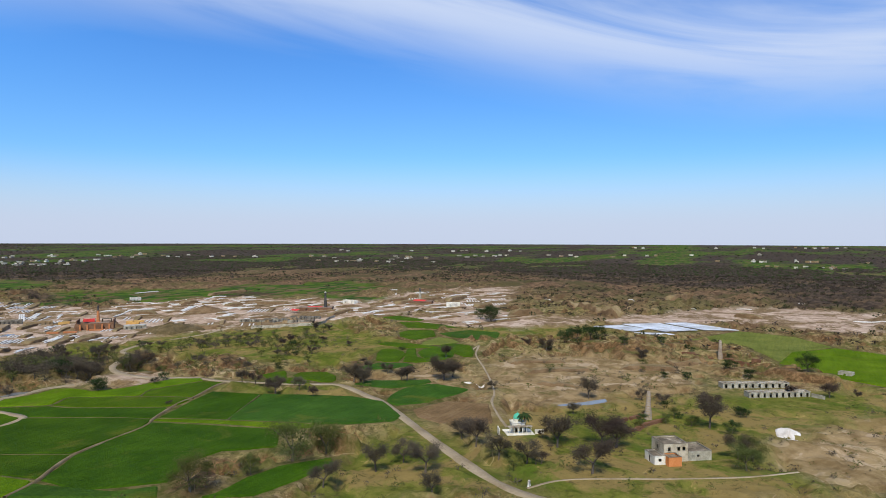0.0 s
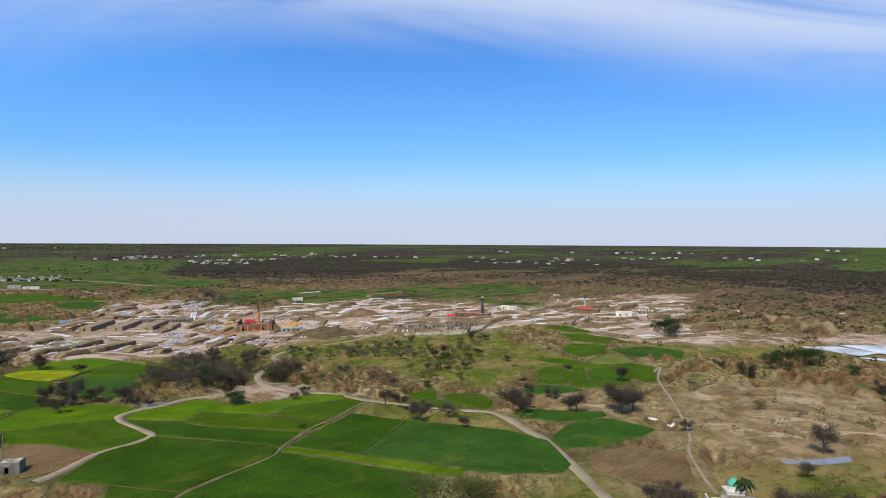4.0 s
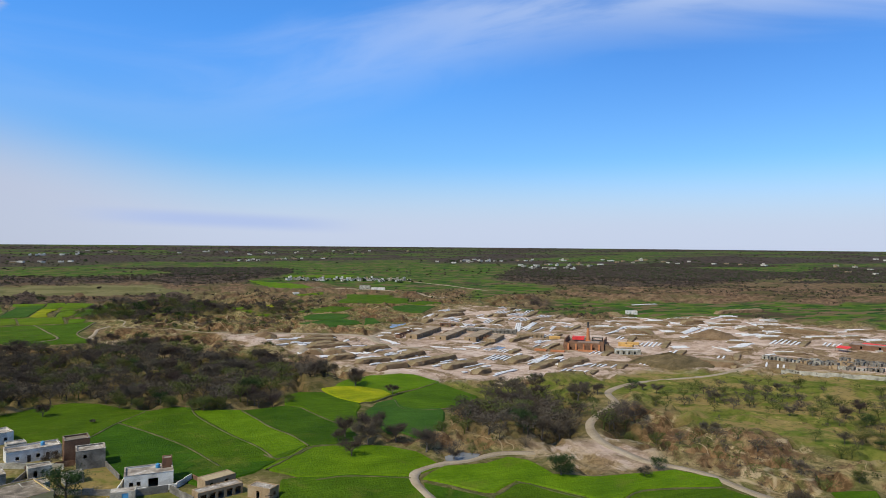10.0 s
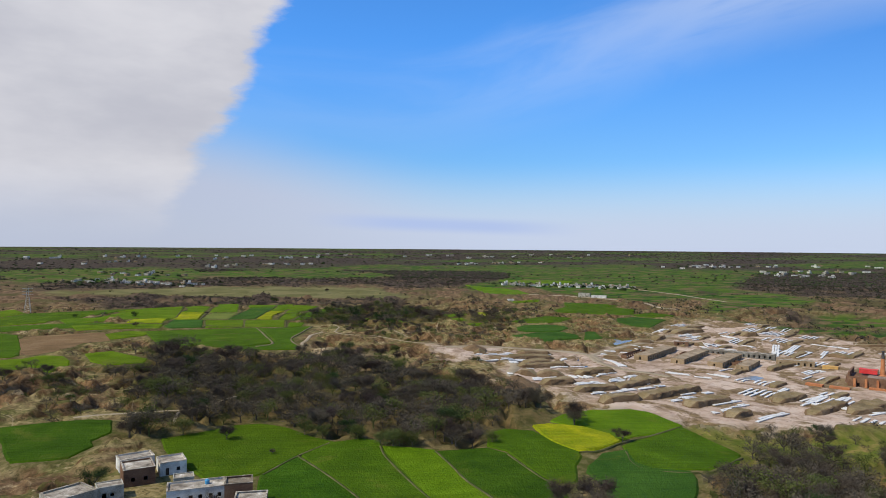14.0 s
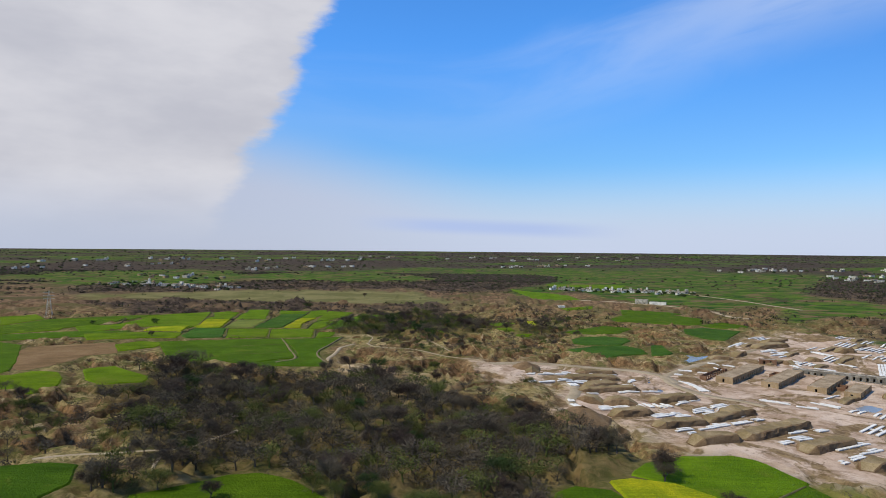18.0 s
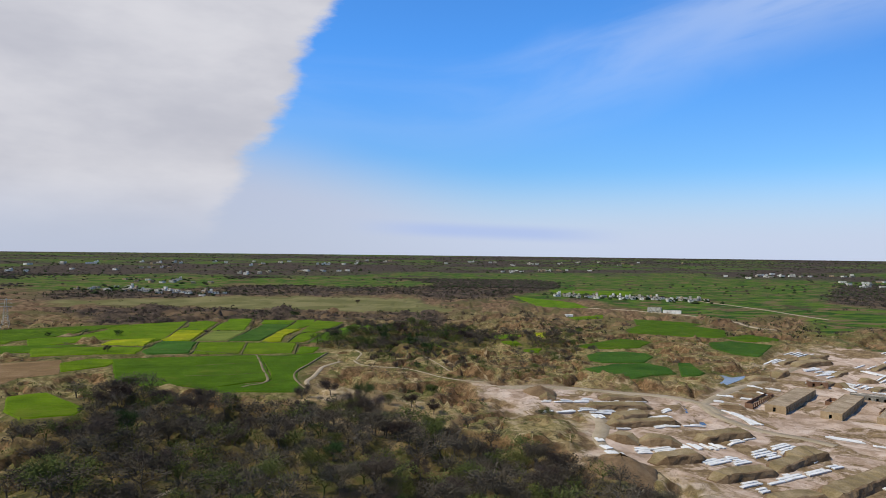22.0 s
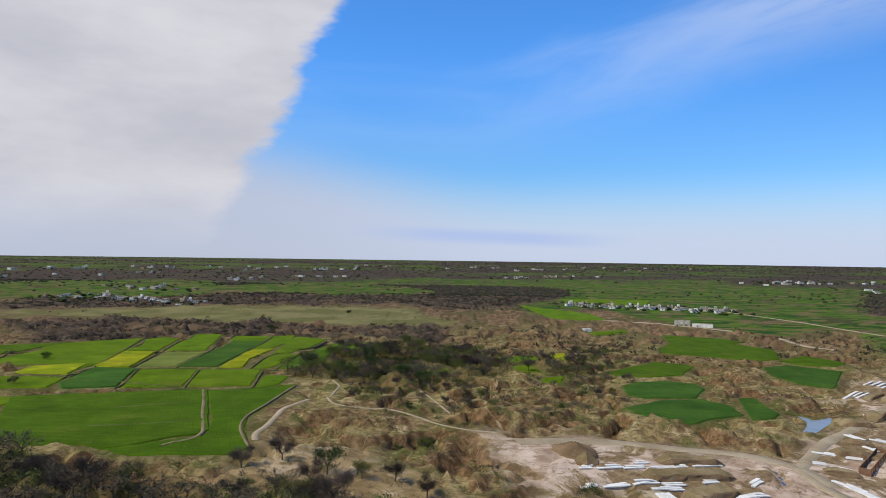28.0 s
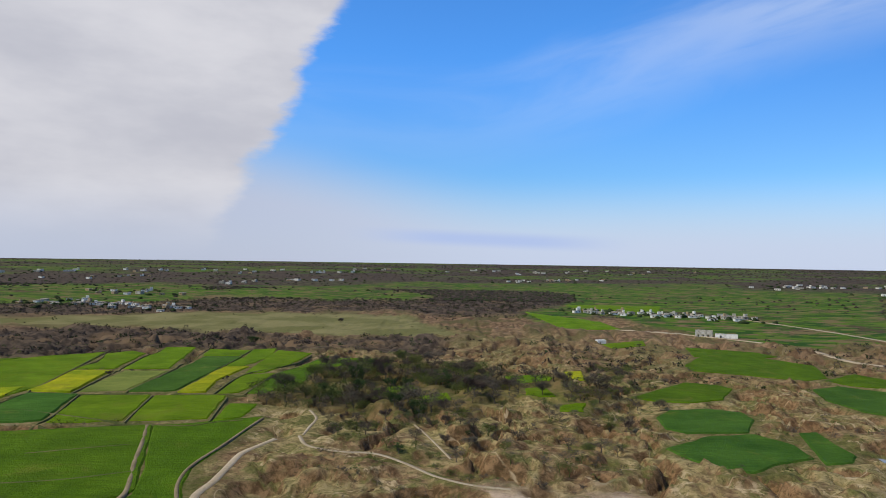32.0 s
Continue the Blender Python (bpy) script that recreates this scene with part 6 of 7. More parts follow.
for q in ((58.5, 289.0, 20, 4.5, 3.5, 2.4), (49.0, 297.5, 17, 5.5, 3.8, 2.6), (50.5, 281.5, 24, 6.0, 4.0, 3.0), (30.5, 301.0, 22, 7.0, 5.0, 3.2), (24.0, 314.5, 28, 6.0, 4.5, 3.2), (39.5, 322.5, 20, 5.0, 4.0, 2.6)):
    house("outbuilding", "small whitewashed outbuilding with patched flat roof", *q, grey_plaster, roof_mat, (("f", 1.2, 0.9, 0, 1.9, "gap"), ("f", 3.0, 0.8, 1.0, 1.8, "gap")), 0.25, 0.25, "shed", "outbuildings")
yard_wall("long whitewashed wall between village yards", (40.5, 309.5), (56.5, 303.0), 1.7, grey_plaster)
yard_wall("grey block wall of a village yard", (56.0, 284.0), (63.0, 281.0), 1.6, concrete)
yard_wall("grey block wall of a village yard", (46.0, 290.0), (48.5, 303.5), 1.6, concrete)
house("pump_house", "small grey block pump house by the lane", 97.5, 231.5, -36, 5.6, 4.4, 3.0, concrete, roof_mat, (("f", 2, 1, 0, 2, "gap"),), 0.2, 0.25, "shed")


# ---- brickfields ----
sheet_mat = surface("white_plastic_sheet", ((0.46, 0.43, 0.38), (0.62, 0.59, 0.53), (0.74, 0.71, 0.65)), scale=3, rough=0.45, bump=0.2)
green_brick = surface("raw_brick", ((0.26, 0.21, 0.16), (0.34, 0.28, 0.22), (0.42, 0.36, 0.29)), scale=4, bump=0.4)
slope_mat = surface("cut_clay", ((0.085, 0.050, 0.024), (0.160, 0.102, 0.052), (0.235, 0.158, 0.088)), scale=1.2, bump=0.7)
clay_top = surface("trodden_clay", ((0.100, 0.072, 0.030), (0.190, 0.138, 0.066), (0.300, 0.225, 0.130)), scale=0.9, bump=0.5)
red_cloth = surface("red_canopy", ((0.50, 0.035, 0.03), (0.62, 0.05, 0.045), (0.70, 0.08, 0.07)), scale=2, rough=0.7, bump=0.1)
hot_brick = surface("new_red_brick", ((0.32, 0.11, 0.045), (0.42, 0.16, 0.065), (0.50, 0.22, 0.09)), scale=3, bump=0.4)
yellow_brick = surface("stacked_pale_brick", ((0.42, 0.23, 0.07), (0.55, 0.32, 0.10), (0.62, 0.40, 0.15)), scale=3, bump=0.4)
soot = surface("sooty_shaft", ((0.03, 0.03, 0.03), (0.06, 0.055, 0.05), (0.11, 0.10, 0.09)), scale=2, bump=0.2)


def drape(line, z, wide, high, rag, rng):
    """A sheet over a row: rounded across, with creases."""
    d = np.gradient(line, axis=0)
    d /= np.hypot(d[:, 0], d[:, 1])[:, None] + 1e-9
    side = np.stack([-d[:, 1], d[:, 0]], 1)
    prof = [(-1.06, 0.15), (-1.02, 0.75), (-0.96, 0.98), (0, 1.02), (0.96, 0.98), (1.02, 0.75), (1.06, 0.15)]
    verts, n = [], len(line)
    for u, h in prof:
        p = line + side * (wide / 2 * u * (1 + rag * rng.uniform(-1, 1, n)))[:, None]
        verts.append(np.column_stack([p, z + high * h * (1 + rag * rng.uniform(-1, 1, n))]))
    m = len(prof)
    faces = [(a * n + i, a * n + i + 1, (a + 1) * n + i + 1, (a + 1) * n + i) for a in range(m - 1) for i in range(n - 1)]
    faces += [tuple(a * n for a in range(m)), tuple(a * n + n - 1 for a in range(m))[::-1]]
    return np.vstack(verts), faces


def stack(x1, y1, x2, y2, wide=1.4):
    """Rows of raw bricks drying under white sheets, side by side."""
    rows = 2 if wide < 2 else int(wide / 1.15)
    d = np.array((x2 - x1, y2 - y1), float)
    d /= np.hypot(*d) + 1e-9
    r = np.random.RandomState(int(x1 * 5 + y1 * 3) % 9000)
    for k in range(rows):
        off = np.array((-d[1], d[0])) * (k - (rows - 1) / 2) * 1.55
        a, b = np.array((x1, y1)) + off + d * r.uniform(0, 1.5), np.array((x2, y2)) + off - d * r.uniform(0, 1.5)
        if rows == 2 and k == 1:
            a = a + (b - a) * r.uniform(0.1, 0.6)
        while True:
            m = b if np.hypot(*(b - a)) < 13 else a + d * r.uniform(6, 11)
            brick_row(*a, *m, 1.2)
            if m is b:
                break
            a = m + d * 0.5


ROWS, FAR_BRICKS, FAR_SHEETS = [0], [], []


def brick_row(x1, y1, x2, y2, wide):
    """A row of raw bricks drying under a white sheet."""
    ends = land(np.linspace(x1, x2, 9), np.linspace(y1, y2, 9))
    if ends.max() - ends.min() > 1.8:
        return
    single = x1 < 262 and y1 < 575 and ROWS[0] < 285
    ROWS[0] += single
    a, b = np.array((x1, y1), float), np.array((x2, y2), float)
    n = max(3, int(np.hypot(*(b - a)) / 2.0) + 1)
    line = np.array([a + (b - a) * t for t in np.linspace(0, 1, n)])
    rng = np.random.RandomState(int(x1 * 3 + y2) % 5000)
    z = land(line[:, 0], line[:, 1])
    z = z + (np.linspace(z[0], z[-1], n) - z).clip(0, 1.5)
    high = 0.38
    off = np.array((*a, z[0])) * single
    if single:
        top = new("brick_stack")
        top.location = off
        tagged(top, "row of raw bricks under a white plastic sheet", "brick stack", "covered brick stacks")
    d = (b - a) / (np.hypot(*(b - a)) + 1e-9)
    s = np.array((-d[1], d[0])) * wide * 0.46
    low, hi = [], []
    for p, h in zip(line, z):
        low += [(*(p - s), h - 1.2), (*(p + s), h - 1.2)]
        hi += [(*(p - s), h + high * 0.85), (*(p + s), h + high * 0.85)]
    v = np.array(low + hi) - off
    m = 2 * n
    f = [(0, 1, m + 1, m), (m - 2, 2 * m - 2, 2 * m - 1, m - 1)]
    for i in range(n - 1):
        f += [(2 * i, m + 2 * i, m + 2 * i + 2, 2 * i + 2), (2 * i + 1, 2 * i + 3, m + 2 * i + 3, m + 2 * i + 1), (m + 2 * i, m + 2 * i + 1, m + 2 * i + 3, m + 2 * i + 2)]
    v2, f2 = drape(line, z + 0.12, wide, high, 0.07, rng)
    if single:
        mesh_object("bricks", v, f, green_brick, top)
        mesh_object("sheet", v2 - off, f2, sheet_mat, top)
    else:
        FAR_BRICKS.append((v, f)), FAR_SHEETS.append((v2, f2))


def bench(x1, y1, x2, y2, wide, high):
    """A long heap of dug clay with a level top and broken slopes."""
    line = curve([(x1, y1), ((x1 + x2) / 2, (y1 + y2) / 2 + 0.5), (x2, y2)], 1.6)
    n = len(line)
    rng = np.random.RandomState(int(x1 + y1 * 3) % 5000)
    t = np.linspace(0, 1, n)
    end = smooth(np.minimum(t, 1 - t) * np.hypot(x2 - x1, y2 - y1), 0, wide * 0.45)
    d = np.gradient(line, axis=0)
    d /= np.hypot(d[:, 0], d[:, 1])[:, None] + 1e-9
    side = np.stack([-d[:, 1], d[:, 0]], 1)
    verts = []
    prof = [(-1.0, -0.25), (-0.9, 0.42), (-0.8, 0.86), (-0.66, 0.98), (0, 1.0), (0.66, 0.98), (0.8, 0.84), (0.9, 0.4), (1.0, -0.25)]
    for u, h in prof:
        w = wide / 2 * u * (0.55 + 0.45 * end) * (1 + 0.35 * (fbm(line[:, 0] + 50 * u, line[:, 1], 4, 3) - 0.5))
        p = line + side * w[:, None]
        z = land(p[:, 0], p[:, 1])
        lift = high * h * (0.15 + 0.85 * end if h > 0 else 1) * (1 + 0.4 * (fbm(p[:, 0] + 9, p[:, 1], 2.5, 3) - 0.5) * (h > 0))
        verts.append(np.column_stack([p, z + lift]))
    m = len(prof)
    faces = [(a * n + i, a * n + i + 1, (a + 1) * n + i + 1, (a + 1) * n + i) for a in range(m - 1) for i in range(n - 1)]
    faces += [tuple(a * n for a in range(m))[::-1], tuple(a * n + n - 1 for a in range(m))]
    ob = mesh_object("clay_bank", np.vstack(verts), faces, slope_mat)
    ob.data.materials.append(clay_top)
    for q in ob.data.polygons:
        if 3 * (n - 1) <= q.index < 5 * (n - 1):
            q.material_index = 1
    tagged(ob, "long bank of dug brown clay", "earth bank", "clay banks", "structure")


stack(182.2, 442.3, 191.0, 447.7, 1.4)
stack(185.3, 438.7, 190.5, 441.9, 3)
stack(191.8, 446.4, 208.4, 456.6, 1.4)
stack(208.3, 456.8, 219.7, 463.7, 1.4)
stack(220.8, 465.1, 226.4, 468.5, 2.4)
stack(197.8, 451.7, 203.9, 455.4, 1.4)
stack(212.5, 428.5, 220.2, 433.2, 2.4)
stack(221.2, 435.8, 230.7, 441.6, 3.5)
stack(224.5, 446.4, 234.9, 452.8, 1.4)
stack(230.0, 426.0, 248.6, 437.3, 3)
stack(222.0, 410.0, 226.2, 412.6, 3)
stack(227.5, 414.2, 236.4, 419.6, 3)
stack(235.5, 421.8, 247.8, 429.3, 2.4)
stack(242, 503, 253, 497, 1.4)
stack(253, 495, 262, 490, 1.4)
stack(264, 502, 273, 493, 1.4)
stack(263, 462, 269, 459, 3)
stack(237.2, 450.7, 244.9, 455.4, 1.4)
stack(181.3, 462.6, 191.1, 468.6, 3)
bench(176, 446, 200, 458, 7, 2.2)
bench(200, 459, 226, 480, 7, 2.0)
bench(182, 426, 202, 434, 8, 2.6)
bench(202, 434, 241, 463, 9, 2.6)
bench(217, 421, 244, 439, 8, 2.4)
bench(226, 402, 239, 413, 8, 2.4)
stack(139.9, 537.5, 146.1, 539.1, 1.4)
stack(146.3, 538.2, 155.3, 540.6, 1.4)
stack(154.2, 539.4, 162.7, 541.7, 1.4)
stack(159.0, 545.1, 165.2, 546.8, 1.4)
stack(161.7, 540.0, 172.6, 542.9, 1.4)
stack(171.8, 543.9, 177.4, 545.4, 1.4)
stack(178.0, 545.8, 189.6, 548.9, 1.4)
stack(137.8, 524.4, 144.7, 526.2, 1.4)
stack(144.5, 525.6, 153.7, 528.1, 1.4)
stack(154.1, 527.8, 163.1, 530.2, 1.4)
stack(162.2, 527.5, 170.6, 529.8, 1.4)
stack(175.9, 531.8, 182.3, 533.5, 1.4)
stack(189, 530, 195, 535, 1.4)
stack(177.0, 518.6, 190.6, 522.2, 1.4)
stack(176.8, 515.6, 185.3, 517.9, 1.4)
stack(163.2, 501.6, 169.3, 503.3, 1.4)
stack(177.0, 504.2, 188.8, 507.3, 1.4)
stack(188.7, 507.6, 199.7, 510.5, 1.4)
stack(153, 487, 153, 481, 1.4)
stack(152, 478, 154, 473, 1.4)
stack(152, 472, 155, 464, 1.4)
stack(155, 472, 156, 467, 1.4)
stack(161.4, 476.2, 168.2, 478.0, 1.4)
stack(161.4, 472.8, 168.3, 474.7, 1.4)
stack(179.6, 484.2, 181.6, 477.1, 1.4)
stack(183.9, 486.0, 186.2, 477.8, 1.4)
stack(188.7, 486.3, 190.9, 478.5, 1.4)
stack(192.6, 488.0, 194.7, 480.6, 1.4)
stack(197.2, 485.7, 205.4, 491.0, 1.4)
stack(205.4, 492.0, 211.9, 496.2, 1.4)
stack(199.8, 474.9, 210.5, 481.9, 1.4)
stack(210.4, 482.0, 220.0, 488.3, 1.4)
stack(199.8, 472.8, 211.0, 480.2, 1.4)
stack(202.3, 471.0, 211.3, 476.9, 1.4)
stack(187.9, 468.1, 194.3, 472.3, 1.4)
stack(189.7, 465.6, 195.5, 469.4, 1.4)
stack(189.4, 463.5, 197.6, 468.8, 1.4)
stack(218, 471, 223, 475, 1.4)
stack(242, 504, 245, 501, 1.4)
stack(218, 539, 223, 529, 1.4)
stack(220, 534, 223, 520, 1.4)
stack(222, 530, 221, 515, 1.4)
stack(221, 524, 224, 515, 1.4)
stack(227, 568, 235, 564, 1.4)
stack(235, 562, 242, 560, 1.4)
stack(220, 555, 226, 554, 1.4)
stack(226, 553, 231, 549, 1.4)
stack(254, 592, 257, 583, 1.4)
stack(260, 587, 266, 582, 1.4)
stack(251, 575, 253, 569, 1.4)
stack(282, 623, 292, 628, 1.4)
stack(304, 634, 318, 641, 1.4)
stack(312, 627, 322, 633, 1.4)
stack(313, 620, 324, 628, 1.4)
stack(156.6, 522.2, 169.1, 525.5, 2.5)
stack(160, 519, 161, 513, 3.5)
stack(168.4, 475.5, 177.3, 477.9, 3.5)
stack(166.8, 471.1, 176.8, 473.8, 2.4)
stack(211.9, 479.0, 221.6, 485.3, 3)
stack(180.2, 462.3, 187.5, 467.1, 4)
stack(271, 429, 296, 448, 1.4)
stack(280, 428, 306, 446, 1.4)
stack(290, 412, 310, 421, 1.4)
bench(159, 533, 188, 538, 7, 1.8)
bench(168, 548, 190, 551, 8, 2.0)
bench(141, 543, 148, 542, 9, 2.5)
bench(165, 515, 183, 525, 8, 2.2)
bench(161, 505, 190, 511, 7, 2.2)
bench(157, 489, 167, 483, 9, 2.6)
bench(166, 485, 181, 482, 8, 2.4)
bench(188, 489, 212, 498, 8, 2.4)
bench(164, 462, 183, 469, 9, 2.6)
bench(246, 581, 255, 575, 7, 1.8)
bench(234, 568, 246, 562, 7, 1.8)
bench(221, 548, 231, 544, 6, 1.6)
bench(261, 607, 275, 606, 8, 2.0)
bench(304, 644, 335, 660, 10, 2.4)
bench(211, 470, 228, 480, 9, 2.6)
bench(265, 437, 287, 451, 7, 2.0)
bench(266, 413, 293, 432, 8, 2.0)
bench(286, 416, 315, 434, 8, 2.0)
stack(282, 624, 290, 627, 1.4)
stack(304, 633, 318, 642, 2)
stack(305, 621, 322, 629, 1.4)
stack(305, 614, 321, 626, 1.4)
stack(280, 623, 292, 630, 1.4)
stack(303, 631, 318, 644, 1.4)
stack(303, 619, 323, 627, 2)
stack(338, 633, 343, 621, 3)
stack(307, 603, 313, 599, 1.4)
stack(307, 597, 305, 586, 2)
stack(314, 597, 322, 591, 1.4)
stack(335, 601, 339, 590, 3)
stack(310, 583, 321, 579, 1.4)
stack(232, 395, 257, 415, 2.5)
stack(272, 452, 288, 466, 1.4)
stack(278, 440, 293, 447, 2)
stack(471, 580, 474, 537, 1.4)
stack(483, 591, 498, 548, 1.4)
stack(471, 568, 459, 527, 1.4)
stack(444, 497, 474, 513, 5)
stack(450, 494, 490, 512, 3)
stack(486, 524, 493, 503, 1.4)
stack(395, 453, 406, 448, 5)
stack(419, 440, 416, 421, 1.4)
stack(421, 426, 447, 437, 4)
stack(472, 466, 491, 465, 5)
stack(518, 546, 540, 553, 1.4)
stack(525, 535, 539, 537, 1.4)
stack(533, 520, 519, 490, 1.4)
stack(507, 479, 509, 462, 1.4)
stack(385, 600, 399, 579, 1.4)
stack(335, 558, 358, 596, 4)
stack(349, 568, 371, 592, 4)
stack(346, 555, 367, 572, 4)
stack(360, 551, 379, 573, 3)
stack(338, 634, 342, 623, 4)
stack(301, 594, 301, 580, 1.4)
stack(432, 586, 430, 552, 2)
stack(389, 519, 410, 530, 3)
stack(321, 505, 332, 512, 4)
stack(333, 512, 338, 513, 4)
stack(407, 531, 428, 543, 3)
stack(410, 587, 425, 588, 3)
stack(324, 527, 336, 531, 3)
stack(505, 444, 509, 428, 1.4)
stack(549, 449, 568, 445, 3)
stack(664, 329, 698, 334, 3)
stack(789, 375, 810, 361, 3)
stack(653, 304, 660, 289, 2)
stack(579, 268, 600, 265, 3)
stack(622, 270, 641, 269, 3)
stack(803, 425, 814, 417, 4)
stack(481, 321, 511, 323, 3)
stack(551, 337, 567, 334, 4)
stack(434, 321, 443, 301, 2)
stack(425, 428, 451, 438, 5)
stack(475, 476, 485, 465, 4)
stack(417, 398, 432, 399, 3)
stack(536, 314, 548, 312, 3)
stack(503, 366, 485, 338, 3)
stack(489, 334, 493, 318, 3)
stack(519, 288, 529, 287, 3)
stack(503, 476, 520, 471, 2)
stack(494, 544, 501, 519, 2)
stack(478, 518, 480, 493, 2)
stack(658, 132, 657, 111, 4)
stack(665, 84, 679, 58, 4)
stack(648, 74, 652, 65, 4)
stack(767, -10, 775, -25, 5)
stack(610, -51, 605, -72, 4)
stack(691, 144, 703, 135, 4)
stack(667, 37, 669, 23, 3)
stack(671, 222, 635, 187, 3)
stack(663, 195, 614, 170, 3)
stack(712, 297, 737, 285, 4)
stack(652, 285, 648, 264, 4)
stack(645, 328, 686, 313, 3)
stack(693, 421, 721, 406, 4)
stack(553, 389, 565, 377, 4)
stack(532, 669, 567, 672, 4)
stack(328, 537, 347, 538, 4)
stack(280, 434, 293, 418, 4)
bench(300, 595, 302, 588, 6, 2.5)
bench(277, 612, 288, 621, 8, 3)
bench(317, 660, 338, 671, 10, 3)
bench(352, 633, 366, 634, 8, 3)
bench(320, 608, 330, 608, 7, 2)
bench(284, 415, 304, 421, 6, 2)
bench(306, 514, 332, 532, 5, 2)
bench(416, 527, 422, 503, 12, 2.5)
bench(456, 557, 460, 531, 5, 1.5)
bench(473, 531, 494, 527, 10, 3)
bench(372, 561, 377, 545, 8, 2)
bench(458, 614, 460, 592, 10, 2)
bench(492, 486, 510, 484, 8, 2)
bench(553, 575, 612, 574, 10, 3)
bench(632, 363, 634, 334, 14, 4)
bench(568, 358, 610, 351, 10, 3)
bench(608, 302, 667, 310, 10, 3)
bench(566, 252, 596, 248, 10, 3)
bench(519, 477, 532, 441, 8, 2.5)
bench(719, 365, 709, 339, 10, 3)
bench(461, 341, 501, 345, 8, 2.5)
bench(521, 202, 542, 179, 14, 5)
bench(635, 187, 566, 118, 12, 4)
bench(713, 103, 759, 87, 14, 4)
bench(609, 34, 599, 12, 10, 3)
bench(559, 334, 632, 322, 10, 3)
bench(357, 399, 379, 376, 12, 3)
bench(337, 131, 353, 104, 8, 1.5)
bench(313, 112, 338, 85, 8, 1.5)
bench(353, 74, 360, 46, 9, 2)
bench(291, 99, 295, 82, 6, 1.2)
bench(381, 55, 373, 37, 8, 2)

# the many further rows over the wide brickfields
rr = np.random.RandomState(77)
made = 0
qx, qy = rr.uniform(262, 720, 2600), rr.uniform(190, 680, 2600)
free = (mass("clay", qx, qy, 4, 6) > 0.9) & (near_road(qx, qy) > 5) & (in_fields(qx, qy) < -8)
for ring, _ in LEVEL:
    free &= signed(qx, qy, ring) < -6
blocks_at = []
for x, y in zip(qx[free], qy[free]):
    if made >= 380:
        break
    if 225 < x < 335 and 505 < y < 585 or 395 < x < 460 and 300 < y < 400:
        continue
    if any((x - a) ** 2 + (y - b) ** 2 < 24 ** 2 for a, b in blocks_at):
        continue
    blocks_at.append((x, y))
    a = radians(40 if x < 400 else -28 if fbm(np.array([x]), np.array([y + 300]), 160, 2)[0] > 0.5 else 30)
    long = rr.uniform(14, 26)
    for k in range(rr.randint(3, 7)):
        ox, oy = x - math.sin(a) * 2.9 * k, y + math.cos(a) * 2.9 * k
        if rr.rand() < 0.8:
            t0, t1 = rr.uniform(0, 0.3), rr.uniform(0.7, 1.0)
            brick_row(ox + math.cos(a) * long * t0, oy + math.sin(a) * long * t0, ox + math.cos(a) * long * t1, oy + math.sin(a) * long * t1, rr.uniform(0.9, 1.3))
            made += 1
    bench(x + math.sin(a) * 4.5, y - math.cos(a) * 4.5, x + math.sin(a) * 4.5 + math.cos(a) * long, y - math.cos(a) * 4.5 + math.sin(a) * long, 5.0, 1.3)

rest_rows = mesh_object("brick_rows", *join(FAR_BRICKS + FAR_SHEETS), green_brick)
rest_rows.data.materials.append(sheet_mat)
cut_at = sum(len(f) for _, f in FAR_BRICKS)
rest_rows.data.polygons.foreach_set("material_index", (np.arange(len(rest_rows.data.polygons)) >= cut_at).astype("i4"))
tagged(rest_rows, "many far rows of raw bricks under white sheets", "brick stack", kind="stuff")


# long workers' sheds of the brickfield
tan_roof = surface("tan_earth_roof", ((0.150, 0.105, 0.060), (0.270, 0.200, 0.125), (0.400, 0.315, 0.215)), scale=1.6, bump=0.4)
def long_shed(label, x, y, turn, wide, deep, doors):
    n = doors
    w = deep / n
    o = [("r", w * k + w * 0.3, w * 0.35, 0.0, 1.9, "gap") for k in range(n - 1)] + [("f", wide * 0.4, 1.0, 0.0, 1.9, "gap")]
    return house("long_shed", label, x, y, turn, wide, deep, 2.8, mud, tan_roof, o, 0.12, 0.3, "shed", "brickfield sheds")


long_shed("long low brick shed with pale flat roof", 237.6, 541.5, -42, 8.5, 50, 14)
long_shed("long low brick shed with pale flat roof", 256.5, 532.5, -42, 8.0, 46, 13)
long_shed("long low brick shed with pale flat roof", 275.5, 525.5, -42, 8.5, 42, 12)
long_shed("long low brick shed with pale flat roof", 287.5, 516.0, -42, 7.0, 26, 8)
house("long_shed", "cross row of low rooms with dark doorways", 292.0, 570.5, -36, 44, 5, 2.8, concrete, roof_mat, [("f", 1.5 + 3 * k, 1.0, 0, 1.9, "gap") for k in range(14)], 0.2, 0.3, "shed", "brickfield sheds")
house("long_shed", "row of ochre mud rooms with dark doorways", 321.7, 533.0, -25, 20, 4.5, 3.0, mud, roof_mat, [("f", 1.5 + 3.2 * k, 1.0, 0, 1.9, "gap") for k in range(6)], 0.15, 0.3, "shed", "brickfield sheds")
house("long_shed", "low grey shed with pale tin roof", 345.0, 446.5, -30, 16, 5, 2.7, grey_plaster, tin_mat, [("f", 1.5 + 3.4 * k, 1.2, 0, 1.9, "gap") for k in range(4)], 0.1, 0.3, "shed", "brickfield sheds")
